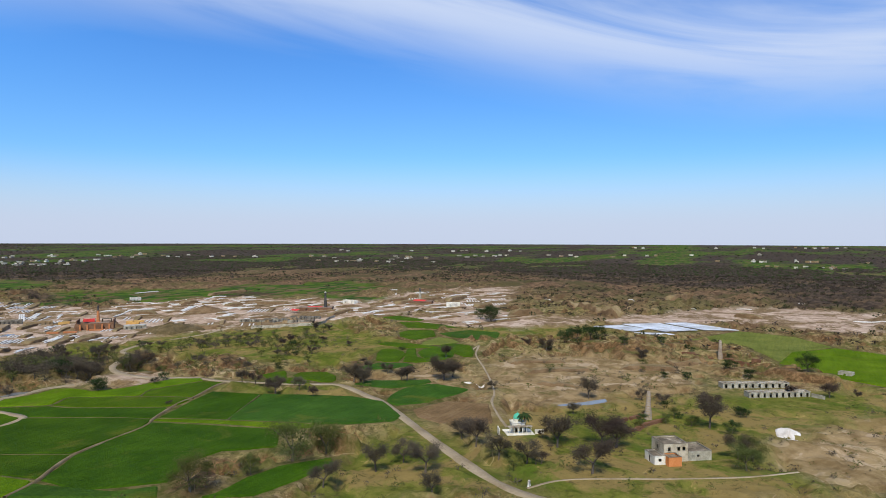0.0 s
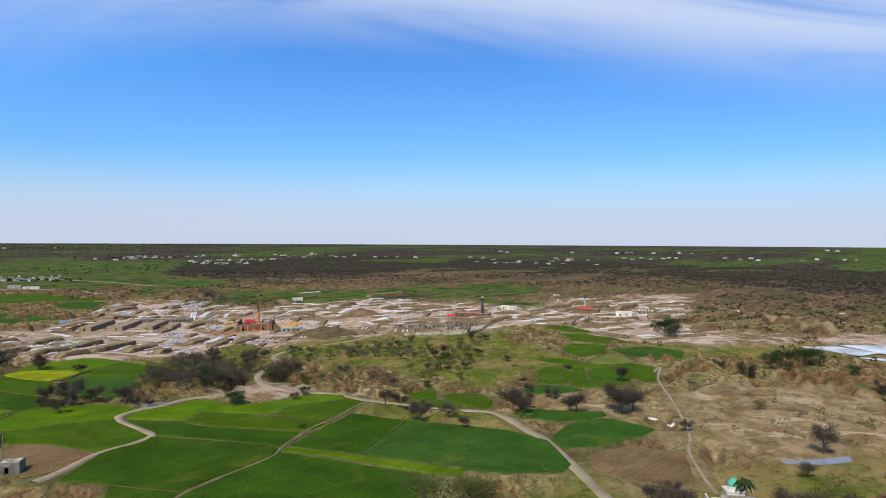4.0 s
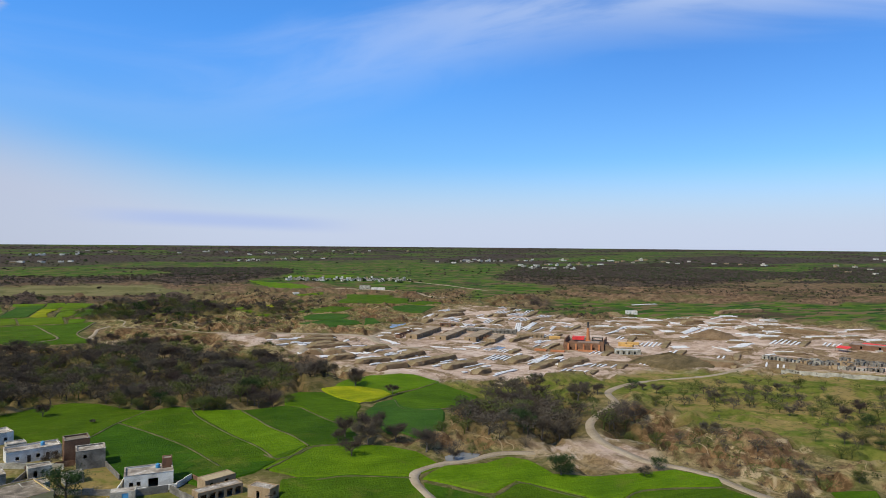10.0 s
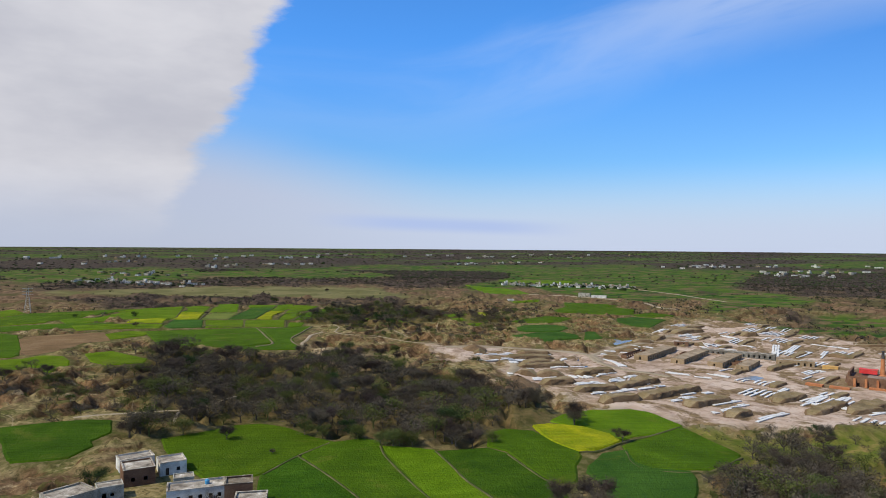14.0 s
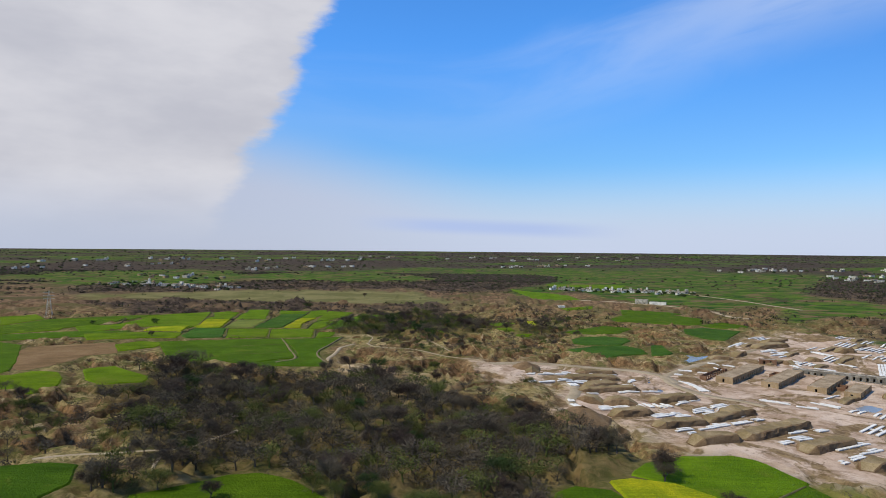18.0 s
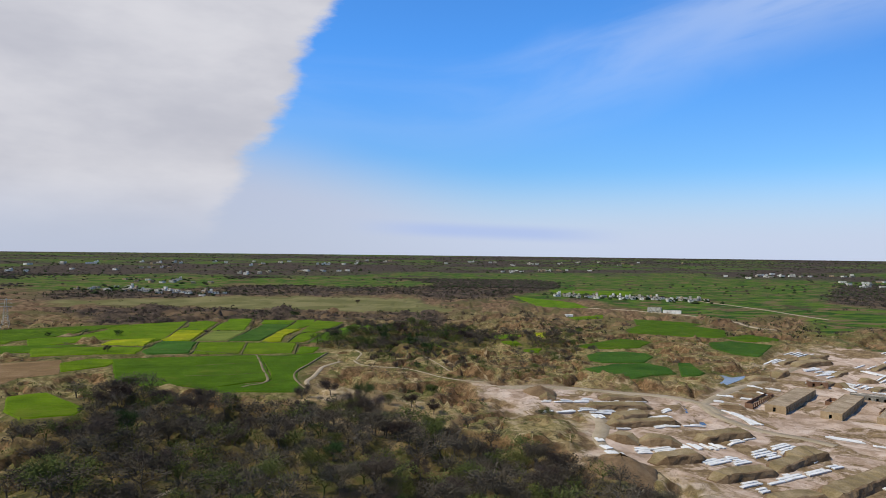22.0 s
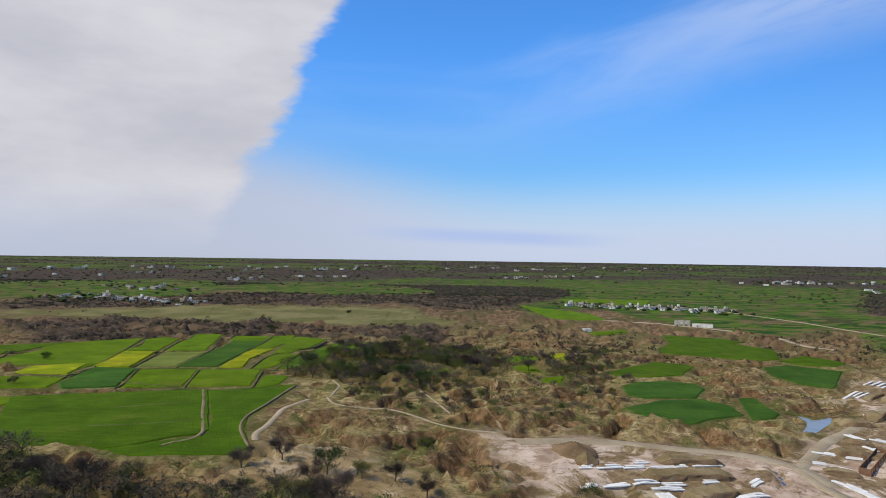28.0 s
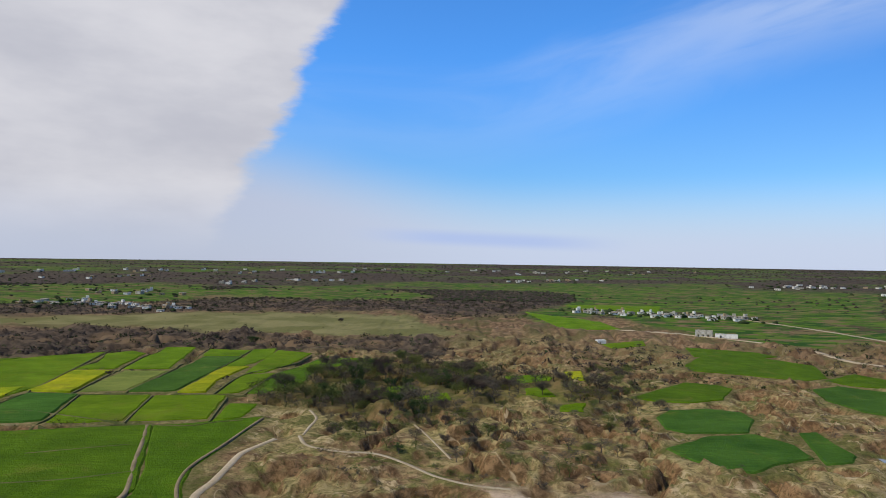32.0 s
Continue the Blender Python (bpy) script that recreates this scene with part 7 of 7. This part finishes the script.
for x, y, a, w, d in ((246.5, 549, -42, 4, 14), (252, 556, -42, 4, 12), (268, 545, -42, 5, 12), (272, 556, -42, 4, 10), (286, 540, -42, 4, 12), (292, 532, -42, 5, 8), (232, 548, -42, 3.5, 30)):
    house("brick_pen", "roofless pen of raw brick walls beside the sheds", x, y, a, w, d, 1.6, brick_mat, roof_mat, [("r", 1 + 3 * k, 1.4, 0, 1.5, "gap") for k in range(int(d / 3.2))], 0.0, 0.25, "ruin", "brick pens", False)
house("site_hut", "low hut with pale roof at the pit edge", 283, 590, -20, 9, 5, 2.6, brick_mat, roof_mat, (("f", 2, 1, 0, 1.9, "gap"), ("f", 5.5, 1, 0, 1.9, "gap")), 0.1)


def kiln_chimney(label, x, y, tall, r0, r1, lower, upper, share, foot_z=None):
    top = new("kiln_chimney")
    z = height(x, y) if foot_z is None else foot_z
    top.matrix_basis = pose(x, y, z)
    tagged(top, label, "chimney", "kiln chimneys")
    mesh_object("base", *lathe([(r0 * 1.5, -0.5), (r0 * 1.5, 1.4), (r0 * 1.2, 1.6)], 12), lower, top)
    mesh_object("shaft", *lathe([(r0, 1.603), (r0 + (r1 - r0) * share, tall * share)], 14), lower, top)
    mesh_object("upper_shaft", *lathe([(r0 + (r1 - r0) * share - 0.004, tall * share + 0.003), (r1, tall * 0.96), (r1 + 0.12, tall * 0.965), (r1 + 0.12, tall)], 14), upper, top, "smoke-blackened upper shaft")
    for t in (0.2, 0.35, 0.5, 0.65, 0.8):
        r = r0 + (r1 - r0) * t
        mesh_object("band", *lathe([(r, tall * t - 0.1), (r + 0.08, tall * t - 0.07), (r + 0.08, tall * t + 0.07), (r, tall * t + 0.1)], 14), lower if t < share else upper, top)
    return top


# the working kiln: a raised brick trench with ramps, a red canopy and its chimney
kz = height(345, 480)
kiln = new("brick_kiln")
kiln.matrix_basis = pose(326.5, 476.5, kz, 0, 0, -41)
tagged(kiln, "raised red-brick kiln with trench walls and ramps", "brick kiln")
mesh_object("body", *lathe([(1.06, -1.0), (1.0, 3.6), (0.97, 3.9)], 26), brick_mat, kiln).matrix_basis = Matrix.LocRotScale((13, 13, 0), None, (15, 14, 1))
mesh_object("wall", *wall_pieces(26, 5.6, 0.8, [(4, 5.2, 0.6, 2.6), (10, 11.2, 0.6, 2.6), (18, 20, 0.6, 2.8)]), brick_mat, kiln).matrix_basis = pose(0, -1.2, -0.6)
mesh_object("wall", *wall_pieces(20, 7.6, 0.8, [(5, 6.2, 0.6, 2.6)]), brick_mat, kiln).matrix_basis = pose(0, 20, -0.6, 0, 0, -90)
mesh_object("wall", *wall_pieces(20, 7.6, 0.8, []), brick_mat, kiln).matrix_basis = pose(26, -0.4, -0.6, 0, 0, 90)
ramp_v = [(26.9, -2, -0.6), (38, -3, -0.6), (38, 3, -0.6), (26.9, 4, -0.6), (26.9, -2, 4.6), (26.9, 4, 4.6)]
mesh_object("ramp", ramp_v, [(0, 3, 2, 1), (0, 1, 4), (3, 5, 2), (1, 2, 5, 4), (0, 4, 5, 3)], slope_mat, kiln, "brown earth ramp")
for k in range(5):
    mesh_object("buttress", *block(2.5 + 5 * k, 3.6 + 5 * k, -2.3, -1.203, -0.6, 4.2), hot_brick, kiln)
mesh_object("deck", *block(8, 22, 6, 22, 3.904, 4.3), surface("ash_deck", ((0.16, 0.12, 0.09), (0.26, 0.19, 0.14), (0.34, 0.26, 0.2)), 2), kiln)
can = new("canopy")
can.matrix_basis = kiln.matrix_basis @ pose(3.5, 12.0, 4.0)
tagged(can, "bright red cloth canopy on poles over the kiln", "canopy", "red canopies")
cv = [(x, y, 3.2 - 0.25 * math.sin(x / 8.5 * 3.14159) - 0.2 * (y / 6)) for y in (0, 2, 4, 6) for x in np.linspace(0, 8.5, 7)]
cv2 = [(x, y, z - 0.05) for x, y, z in cv]
cf = [(r * 7 + c, r * 7 + c + 1, (r + 1) * 7 + c + 1, (r + 1) * 7 + c) for r in range(3) for c in range(6)]
mesh_object("cloth", cv + cv2, cf + [tuple(i + 28 for i in q[::-1]) for q in cf], red_cloth, can)
mesh_object("front_cloth", *block(0.2, 8.3, -0.03, 0.03, 0.9, 2.9), red_cloth, can)
for u in (0.2, 8.3):
    for w in (0.2, 5.8):
        mesh_object("pole", *lathe([(0.07, -0.2), (0.06, 3.0)], 6), wood_mat, can).matrix_basis = pose(u, w, 0)
kiln_chimney("orange brick kiln chimney with black top", *(kiln.matrix_basis @ Vector((14, 14, 0)))[:2], 14.0, 1.35, 0.6, hot_brick, soot, 0.72, kz + 3.2)
house("kiln_shelter", "dark-roofed shelter on the kiln deck", *(kiln.matrix_basis @ Vector((16.5, 15, 0)))[:2], -41, 7, 5, 2.2, wood_mat, dark_roof, (("f", 0.5, 6, 0, 1.9, "gap"), ("b", 0.5, 6, 0, 1.9, "gap")), 0.0, 0.15, base_z=kz + 4.31, sink=0)

kiln_chimney("tall sooty kiln chimney with pale cap", 503.2, 375.8, 15.5, 1.5, 0.75, soot, soot, 0.8)
mesh_object("cap", *lathe([(0.95, 15.3), (0.95, 16.0), (0.7, 16.1)], 12), plaster, bpy.data.objects["kiln_chimney.001"], "pale cap")
kiln_chimney("grey kiln chimney beside a red canopy", 599, 328.6, 13.5, 1.6, 0.8, grey_plaster, soot, 0.75)


def awning(x, y, turn, wide, deep):
    z = height(x, y)
    top = new("canopy")
    top.matrix_basis = pose(x, y, z, 0, 0, turn)
    tagged(top, "red cloth awning over a kiln", "canopy", "red canopies")
    v = [(0, 0, 2.6), (wide, 0, 2.4), (wide, deep, 3.2), (0, deep, 3.4)]
    mesh_object("cloth", v + [(a, b, c - 0.06) for a, b, c in v], [(0, 1, 2, 3), (7, 6, 5, 4), (0, 4, 5, 1), (1, 5, 6, 2), (2, 6, 7, 3), (3, 7, 4, 0)], red_cloth, top)
    for u, w in ((0.1, 0.1), (wide - 0.1, 0.1), (wide - 0.1, deep - 0.1), (0.1, deep - 0.1)):
        mesh_object("pole", *lathe([(0.08, -0.3), (0.07, 2.4)], 6), wood_mat, top).matrix_basis = pose(u, w, 0)


awning(493, 391, -75, 14, 8)
awning(470, 390, -75, 7, 6)
awning(578, 325, -78, 12, 7)
for x, y, a, w, d in ((485, 392, -60, 30, 16), (572, 330, -70, 26, 14)):
    house("brick_kiln", "low red-brick kiln walls stained with soot", x, y, a, w, d, 2.2, brick_mat, surface("ash_deck", ((0.16, 0.12, 0.09),), 2), (("f", 6, 1.2, 0, 1.7, "gap"), ("f", 16, 1.2, 0, 1.7, "gap")), 0.3, 0.6, "brick kiln", "far kilns")
house("white_hut", "long white hut with a shallow roof among clay pits", 566.2, 282, -65, 13, 6, 3.6, plaster, plaster, (("f", 3, 1.2, 0, 2, "gap"), ("f", 8, 1.2, 1, 2, "gap")), 0.2)
house("white_hut", "long low white shed among clay pits", 549.8, 389.6, -100, 16, 5, 3.0, plaster, plaster, (("f", 3, 1.2, 0, 2, "gap"),), 0.2)
house("white_hut", "small pale hut beside the far pits", 477, 606, -22, 10, 5, 3.0, plaster, roof_mat, (("f", 3, 1.2, 0, 2, "gap"),), 0.2)

# the roofless labourers' quarter
rq = np.random.RandomState(5)
for x, y, a, n in ((408, 390, -72, 7), (418, 374, -72, 5), (424, 371, -71, 5), (443, 367, -80, 6), (434, 360, -72, 6), (415, 352, -68, 6)):
    c, s_ = math.cos(radians(a)), math.sin(radians(a))
    for k in range(n):
        w = rq.uniform(3.2, 4.2)
        house("roofless_room", "roofless pale mud-walled room", x + c * 4.3 * k, y + s_ * 4.3 * k, a + rq.uniform(-4, 4), w, rq.uniform(3.5, 5), rq.uniform(1.1, 2.1), (grey_plaster, concrete, mud, concrete)[rq.randint(4)], dark_roof, (("f", w * 0.3, 1.0, 0, 1.6, "gap"),), 0.0, 0.28, "ruin", "roofless rooms", rq.rand() < 0.3)
yard_wall("long pale boundary wall of the kiln quarter", (382.6, 354.4), (401.7, 309.9), 2.0, grey_plaster, 0.4)
yard_wall("long pale boundary wall of the kiln quarter", (402.5, 310.2), (455, 330), 1.8, grey_plaster, 0.4)


# stacks of fired brick
def brick_cube(label, x, y, turn, wide, deep, high, mat):
    top = new("fired_brick_stack")
    top.matrix_basis = pose(x, y, height(x, y), 0, 0, turn)
    tagged(top, label, "brick stack", "fired brick stacks")
    r = np.random.RandomState(int(x) % 97)
    n, k = max(2, int(wide / 1.6)), max(3, int(high / 0.6))
    for i in range(n):
        for j in range(k):
            cut = r.uniform(0, 0.06)
            mesh_object("brick_pack", *block(i * wide / n + 0.03, (i + 1) * wide / n - 0.03, cut, deep - cut, j * high / k - (0.3 if j == 0 else 0), (j + 1) * high / k - 0.02), mat, top)


for q in ((367.5, 473, -53, 5, 4, 2.6), (370, 469, -53, 5, 4, 1.6), (341, 519.5, -37, 8, 4, 2.0), (305, 478.5, -51, 8, 3, 1.2), (377, 476.2, -43, 8, 4, 1.5), (312, 470, -45, 9, 3, 1.0), (352, 452, -35, 6, 3, 1.5), (330, 466, -42, 12, 2, 1.0)):
    brick_cube("neat stack of pale orange fired bricks", *q, yellow_brick if q[0] > 335 else hot_brick)


# ---- water ----
water = bpy.data.materials.new("still_water")
water.use_nodes = True
wn = Nodes(water.node_tree)
wb = water.node_tree.nodes["Principled BSDF"]
wat = wn.add("ShaderNodeNewGeometry").outputs["Position"]
wn.put(wb.inputs["Base Color"], wn.mix(wn.noise(wat, 0.2, 4), (0.15, 0.15, 0.14), (0.24, 0.235, 0.21)))
wb.inputs["Roughness"].default_value = 0.22
wbp = wn.add("ShaderNodeBump")
wbp.inputs["Strength"].default_value, wbp.inputs["Distance"].default_value = 0.12, 0.1
wn.put(wbp.inputs["Height"], wn.noise(wat, 2.0, 3)), wn.put(wb.inputs["Normal"], wbp.outputs[0])
murky = surface("murky_water", ((0.030, 0.030, 0.026), (0.045, 0.044, 0.038), (0.065, 0.062, 0.052)), scale=1.0, rough=0.12, bump=0.05, spec=0.5)
# mud tone up to near-white: the sky's reflection on flooded plots, as base colour
sky_pan = surface("sky_white_mud_pan", ((0.150, 0.125, 0.080), (0.420, 0.400, 0.370), (0.680, 0.680, 0.690), (0.760, 0.765, 0.785)), scale=0.55, rough=0.3, bump=0.1)


def pool(label, mat, depth, *ring):
    c = np.mean(ring, 0)
    z = float(np.median(base(np.array([p[0] for p in ring]), np.array([p[1] for p in ring])))) - depth
    v, f = slab(list(ring), lambda x, y: np.full(np.shape(x), z), 0.3, 6.0)
    tagged(mesh_object("pool", v, f, mat), label, "pool", "pools", "structure")


pool("still blue-grey pond below terraced fields", water, 0.75, (251, 625), (255, 621), (255, 615), (261, 618), (267, 622), (260, 611), (251, 601), (244, 594), (238, 593), (246, 604), (250, 612))
pool("narrow creek of still dark water between clay banks", murky, 0.9, (205, 550), (207, 550), (203, 535), (199, 529), (201, 536))
pool("narrow creek of still dark water between clay banks", murky, 0.9, (201, 523), (204, 522), (203, 514), (199, 514))
pool("shallow pale puddle beside the lane", water, 0.4, (159, 281), (166, 283), (171, 279), (166, 274), (158, 275))
pool("long shallow pool on grazed grass", water, 0.4, (260, 81), (269, 72), (279, 65), (274, 63), (265, 68), (257, 78))
pool("small teal pool in the brickfield", water, 0.5, (281, 498), (291, 504), (294, 497), (285, 489), (279, 491))
pool("flooded white pan divided by earth bunds", sky_pan, -0.35, (494, 124), (511, 109), (498, 85), (480, 92))
pool("flooded white pan divided by earth bunds", sky_pan, -0.35, (517, 108), (536, 83), (507, 52), (489, 72))
pool("flooded white pan divided by earth bunds", sky_pan, -0.35, (538, 80), (549, 65), (519, 26), (509, 48))
pool("flooded white pan divided by earth bunds", sky_pan, -0.35, (477, 91), (485, 71), (479, 62), (472, 80))


def heap(name, label, x, y, wide, high, mat, seed, rough=0.3):
    """A loose heap on the ground."""
    r = np.random.RandomState(seed)
    v, f, n = [], [], 18
    for i, t in enumerate(np.linspace(0, 1, 7)):
        for k in range(n):
            a = 6.2832 * k / n
            q = wide / 2 * (1 - t ** 1.6) * (1 + rough * (fbm(np.array([3 * math.cos(a) + seed]), np.array([3 * math.sin(a)]), 1.5, 3)[0] - 0.5) * 2)
            u, w = q * math.cos(a), q * math.sin(a)
            v.append((u, w, height(x + u, y + w) - height(x, y) + high * t * (1 + rough * r.uniform(-0.4, 0.4)) - (0.5 if i == 0 else 0)))
    f = [(i * n + k, i * n + (k + 1) % n, (i + 1) * n + (k + 1) % n, (i + 1) * n + k) for i in range(6) for k in range(n)]
    ob = mesh_object(name, v, f + [tuple(6 * n + k for k in range(n))], mat, soft=True)
    ob.location = (x, y, height(x, y))
    return tagged(ob, label, "heap")


heap("lime_spill", "spilled heap of pale broken lime on grass", 258, -3, 7.0, 1.5, surface("broken_lime", ((0.40, 0.36, 0.32), (0.58, 0.54, 0.50), (0.72, 0.69, 0.66)), 2), 3, 0.85)
heap("lime_spill", "small spill of white lime on grass", 252, -5, 5, 0.7, sheet_mat, 4, 0.6)
heap("straw_heap", "loose golden straw heap in a farmyard", 86.5, 261, 7.0, 0.9, surface("straw", ((0.20, 0.13, 0.04), (0.34, 0.23, 0.075), (0.48, 0.34, 0.13)), 5), 5, 0.8)
heap("lime_spill", "small white rubbish spill by a cart track", 280, 128, 4, 0.5, sheet_mat, 6, 0.6)
heap("lime_spill", "small white rubbish spill by a cart track", 280.5, 122.5, 4.5, 0.5, sheet_mat, 7, 0.6)
heap("hillock", "grassy brown hillock before the kilns", 350, 402, 44, 5.5, surface("hill_scrub", ((0.045, 0.036, 0.014), (0.105, 0.076, 0.034), (0.195, 0.142, 0.068)), scale=1.3, bump=0.9), 8, 0.5)
heap("hillock", "bare brown hillock among the brick pits", 448, 470, 34, 6, slope_mat, 9, 0.25)
heap("hillock", "brown clay spoil mound at the pit edge", 143, 552, 16, 3.5, slope_mat, 10, 0.3)
heap("hillock", "brown clay spoil mound at the pit edge", 150, 447, 22, 4.5, slope_mat, 12, 0.3)


# ---- the far villages ----
def far_house(x, y, turn, wide, deep, high, mat, two):
    z = height(x, y)
    top = new("far_house")
    top.matrix_basis = pose(x, y, z, 0, 0, turn)
    tagged(top, "distant pale flat-roofed village house", "house", "far village houses")
    mesh_object("wall", *block(0, wide, 0, deep, -1.5, high), mat, top)
    mesh_object("roof", *block(-0.3, wide + 0.3, -0.3, deep + 0.3, high + 0.003, high + 0.4), roof_mat, top)
    n = max(1, int(wide / 4))
    for k in range(n):
        mesh_object("window", *block(wide * (k + 0.4) / n, wide * (k + 0.4) / n + 1.1, -0.06, -0.003, 1.0, 2.3), wood_mat, top)
    if two:
        mesh_object("upper_room", *block(wide * 0.55, wide * 0.95, deep * 0.4, deep * 0.9, high + 0.404, high + 3.2), mat, top)


VILLAGE_TREES = []


def hamlet(x1, y1, x2, y2, count, depth, seed, big=1.0):
    r = np.random.RandomState(seed)
    VILLAGE_TREES.extend((x1 + (x2 - x1) * t + a, y1 + (y2 - y1) * t + b) for t, a, b in zip(r.uniform(-0.1, 1.1, count), r.normal(0, depth * 0.5, count), r.normal(0, depth * 1.4, count)))
    for k in range(count):
        t = r.rand()
        x, y = x1 + (x2 - x1) * t + r.normal(0, depth * 0.3), y1 + (y2 - y1) * t + r.normal(0, depth)
        far_house(x, y, r.uniform(-35, 20), r.uniform(6, 11) * big, r.uniform(5, 8) * big, r.uniform(2.4, 3.6) * big, (plaster, plaster, grey_plaster, mud)[r.randint(4)], r.rand() < 0.2)


hamlet(262, 1223, 450, 1135, 56, 16, 20, 0.85)
hamlet(-433, 1264, -203, 1174, 42, 20, 21, 0.8)
hamlet(257, 2120, 602, 2385, 16, 40, 22, 1.1)
hamlet(-405, 1877, -154, 2042, 12, 60, 23, 1.2)
hamlet(818, 1969, 1149, 1985, 14, 40, 24, 1.2)
hamlet(-903, 1715, -677, 2124, 12, 60, 25, 1.2)
hamlet(-647, 2417, -82, 2850, 12, 60, 26, 1.4)
hamlet(-1174, 2319, -96, 3218, 22, 120, 27, 1.6)
hamlet(-85, 3047, 1187, 3470, 12, 100, 28, 1.4)
hamlet(263, 2992, 844, 2928, 10, 80, 29, 1.5)
hamlet(805, 1526, 1592, 1861, 10, 60, 30, 1.3)
hamlet(1485, 1108, 1859, 931, 12, 60, 31, 1.2)
hamlet(2370, 1823, 2734, 1091, 10, 100, 32, 1.5)
hamlet(914, 1604, 1147, 1636, 8, 40, 33, 1.2)
hamlet(1438, 1780, 1887, 1126, 12, 80, 34, 1.4)
hamlet(1963, 999, 2633, 56, 18, 80, 35, 1.5)
hamlet(1947, 109, 1981, -152, 10, 40, 36, 1.2)
hamlet(1471, 1091, 1542, 752, 8, 40, 37, 1.2)
hamlet(3583, 751, 4026, -455, 14, 150, 38, 1.8)
hamlet(1685, -21, 1558, -158, 10, 40, 39, 1)
hamlet(-478, 1495, -297, 1406, 10, 40, 40, 1.1)
hamlet(887, 1529, 973, 1446, 10, 30, 41, 1.1)
hamlet(902, 2094, 1677, 1903, 18, 60, 42, 1.3)
crowns("village_trees", "dark-green trees among far village houses", np.array(VILLAGE_TREES), far_leaf_mat, 9, 2.0, 5.0)
house("farmstead", "grey farm building on a pale yard in green fields", 320, 970, -24, 14, 8, 5, grey_plaster, roof_mat, [("f", 2 + 4 * k, 1.4, 0, 2.2, "gap") for k in range(3)], 0.5)
house("farmstead", "low white farm wall and sheds in green fields", 334, 962, -24, 18, 6, 3, plaster, roof_mat, (("f", 4, 1.4, 0, 2.2, "gap"),), 0.3)
house("white_hut", "small white hut on eroded brown ground", 224, 921, 7, 7, 5, 3, plaster, plaster, (("f", 2, 1, 0, 2, "gap"),), 0.2)


# ---- a date palm by the shrine ----
def palm(x, y, tall):
    top = new("palm_tree")
    top.matrix_basis = pose(x, y, height(x, y))
    tagged(top, "date palm with drooping grey-green fronds", "palm")
    mesh_object("trunk", *tube([(0, 0, -0.5), (0.1, 0, tall * 0.4), (0, 0.1, tall * 0.72)], (0.32, 0.26, 0.24), 8), bark_mat, top)
    r = np.random.RandomState(3)
    for k in range(26):
        a, lift = 6.2832 * k / 26 + r.uniform(-0.1, 0.1), r.uniform(0.1, 1.0)
        d = np.array([math.cos(a), math.sin(a), 0])
        s = np.array([-math.sin(a), math.cos(a), 0])
        mid = [np.array([0, 0.1, tall * 0.72]) + d * 2.9 * t + np.array([0, 0, lift * 2.4 * t - 2.6 * t * t]) for t in np.linspace(0, 1, 7)]
        v, f = [], []
        for t, p in zip(np.linspace(0, 1, 7), mid):
            w = 0.38 * math.sin(3.0 * t + 0.15) + 0.03
            v += [p - s * w - (0, 0, 0.12), p, p + s * w - (0, 0, 0.12)]
        for i in range(6):
            f += [(3 * i, 3 * i + 1, 3 * i + 4, 3 * i + 3), (3 * i + 1, 3 * i + 2, 3 * i + 5, 3 * i + 4)]
        mesh_object("frond", v, f, dark_leaf_mat, top)


palm(213, 76.5, 8.5)


# ---- poles ----
def pole(x, y, tall):
    top = new("utility_pole")
    top.matrix_basis = pose(x, y, height(x, y))
    tagged(top, "plain grey concrete utility pole", "utility pole", "utility poles")
    mesh_object("shaft", *lathe([(0.17, -0.5), (0.1, tall)], 8), concrete, top)
    mesh_object("cross_arm", *block(-0.8, 0.8, -0.06, 0.06, tall - 0.7, tall - 0.55), wood_mat, top)


pole(103.5, 246.5, 7.5)
pole(52, 262, 7)


def milestone(x, y):
    ob = mesh_object("marker_post", *join([block(-0.5, 0.5, -0.2, 0.2, -0.3, 1.5), block(-0.6, 0.6, -0.3, 0.3, -0.3, 0.2)]), plaster)
    ob.location = (x, y, height(x, y))
    tagged(ob, "small white marker post beside the lane", "marker post")


milestone(165, 58)


def pylon(x, y, tall):
    top = new("pylon")
    top.matrix_basis = pose(x, y, height(x, y), 0, 0, 20)
    tagged(top, "grey lattice power pylon in fields", "pylon", "pylons")
    for sx in (-1, 1):
        for sy in (-1, 1):
            mesh_object("leg", *tube([(sx * 2.6, sy * 2.6, -0.5), (sx * 1.0, sy * 1.0, tall * 0.62), (sx * 0.35, sy * 0.35, tall)], (0.13, 0.1, 0.08), 4), tin_mat, top)
    for k in range(7):
        t0, t1 = k / 7 * tall * 0.62, (k + 1) / 7 * tall * 0.62
        r0, r1 = 2.6 - 1.6 * k / 7, 2.6 - 1.6 * (k + 1) / 7
        for a in range(4):
            c0 = [(-1, -1), (1, -1), (1, 1), (-1, 1)][a]
            c1 = [(-1, -1), (1, -1), (1, 1), (-1, 1)][(a + 1) % 4]
            mesh_object("brace", *tube([(c0[0] * r0, c0[1] * r0, t0), (c1[0] * r1, c1[1] * r1, t1)], (0.06, 0.06), 3), tin_mat, top)
    for h in (0.7, 0.82, 0.94):
        mesh_object("cross_arm", *block(-4.2, 4.2, -0.15, 0.15, tall * h, tall * h + 0.25), tin_mat, top)


pylon(-233, 766, 22)
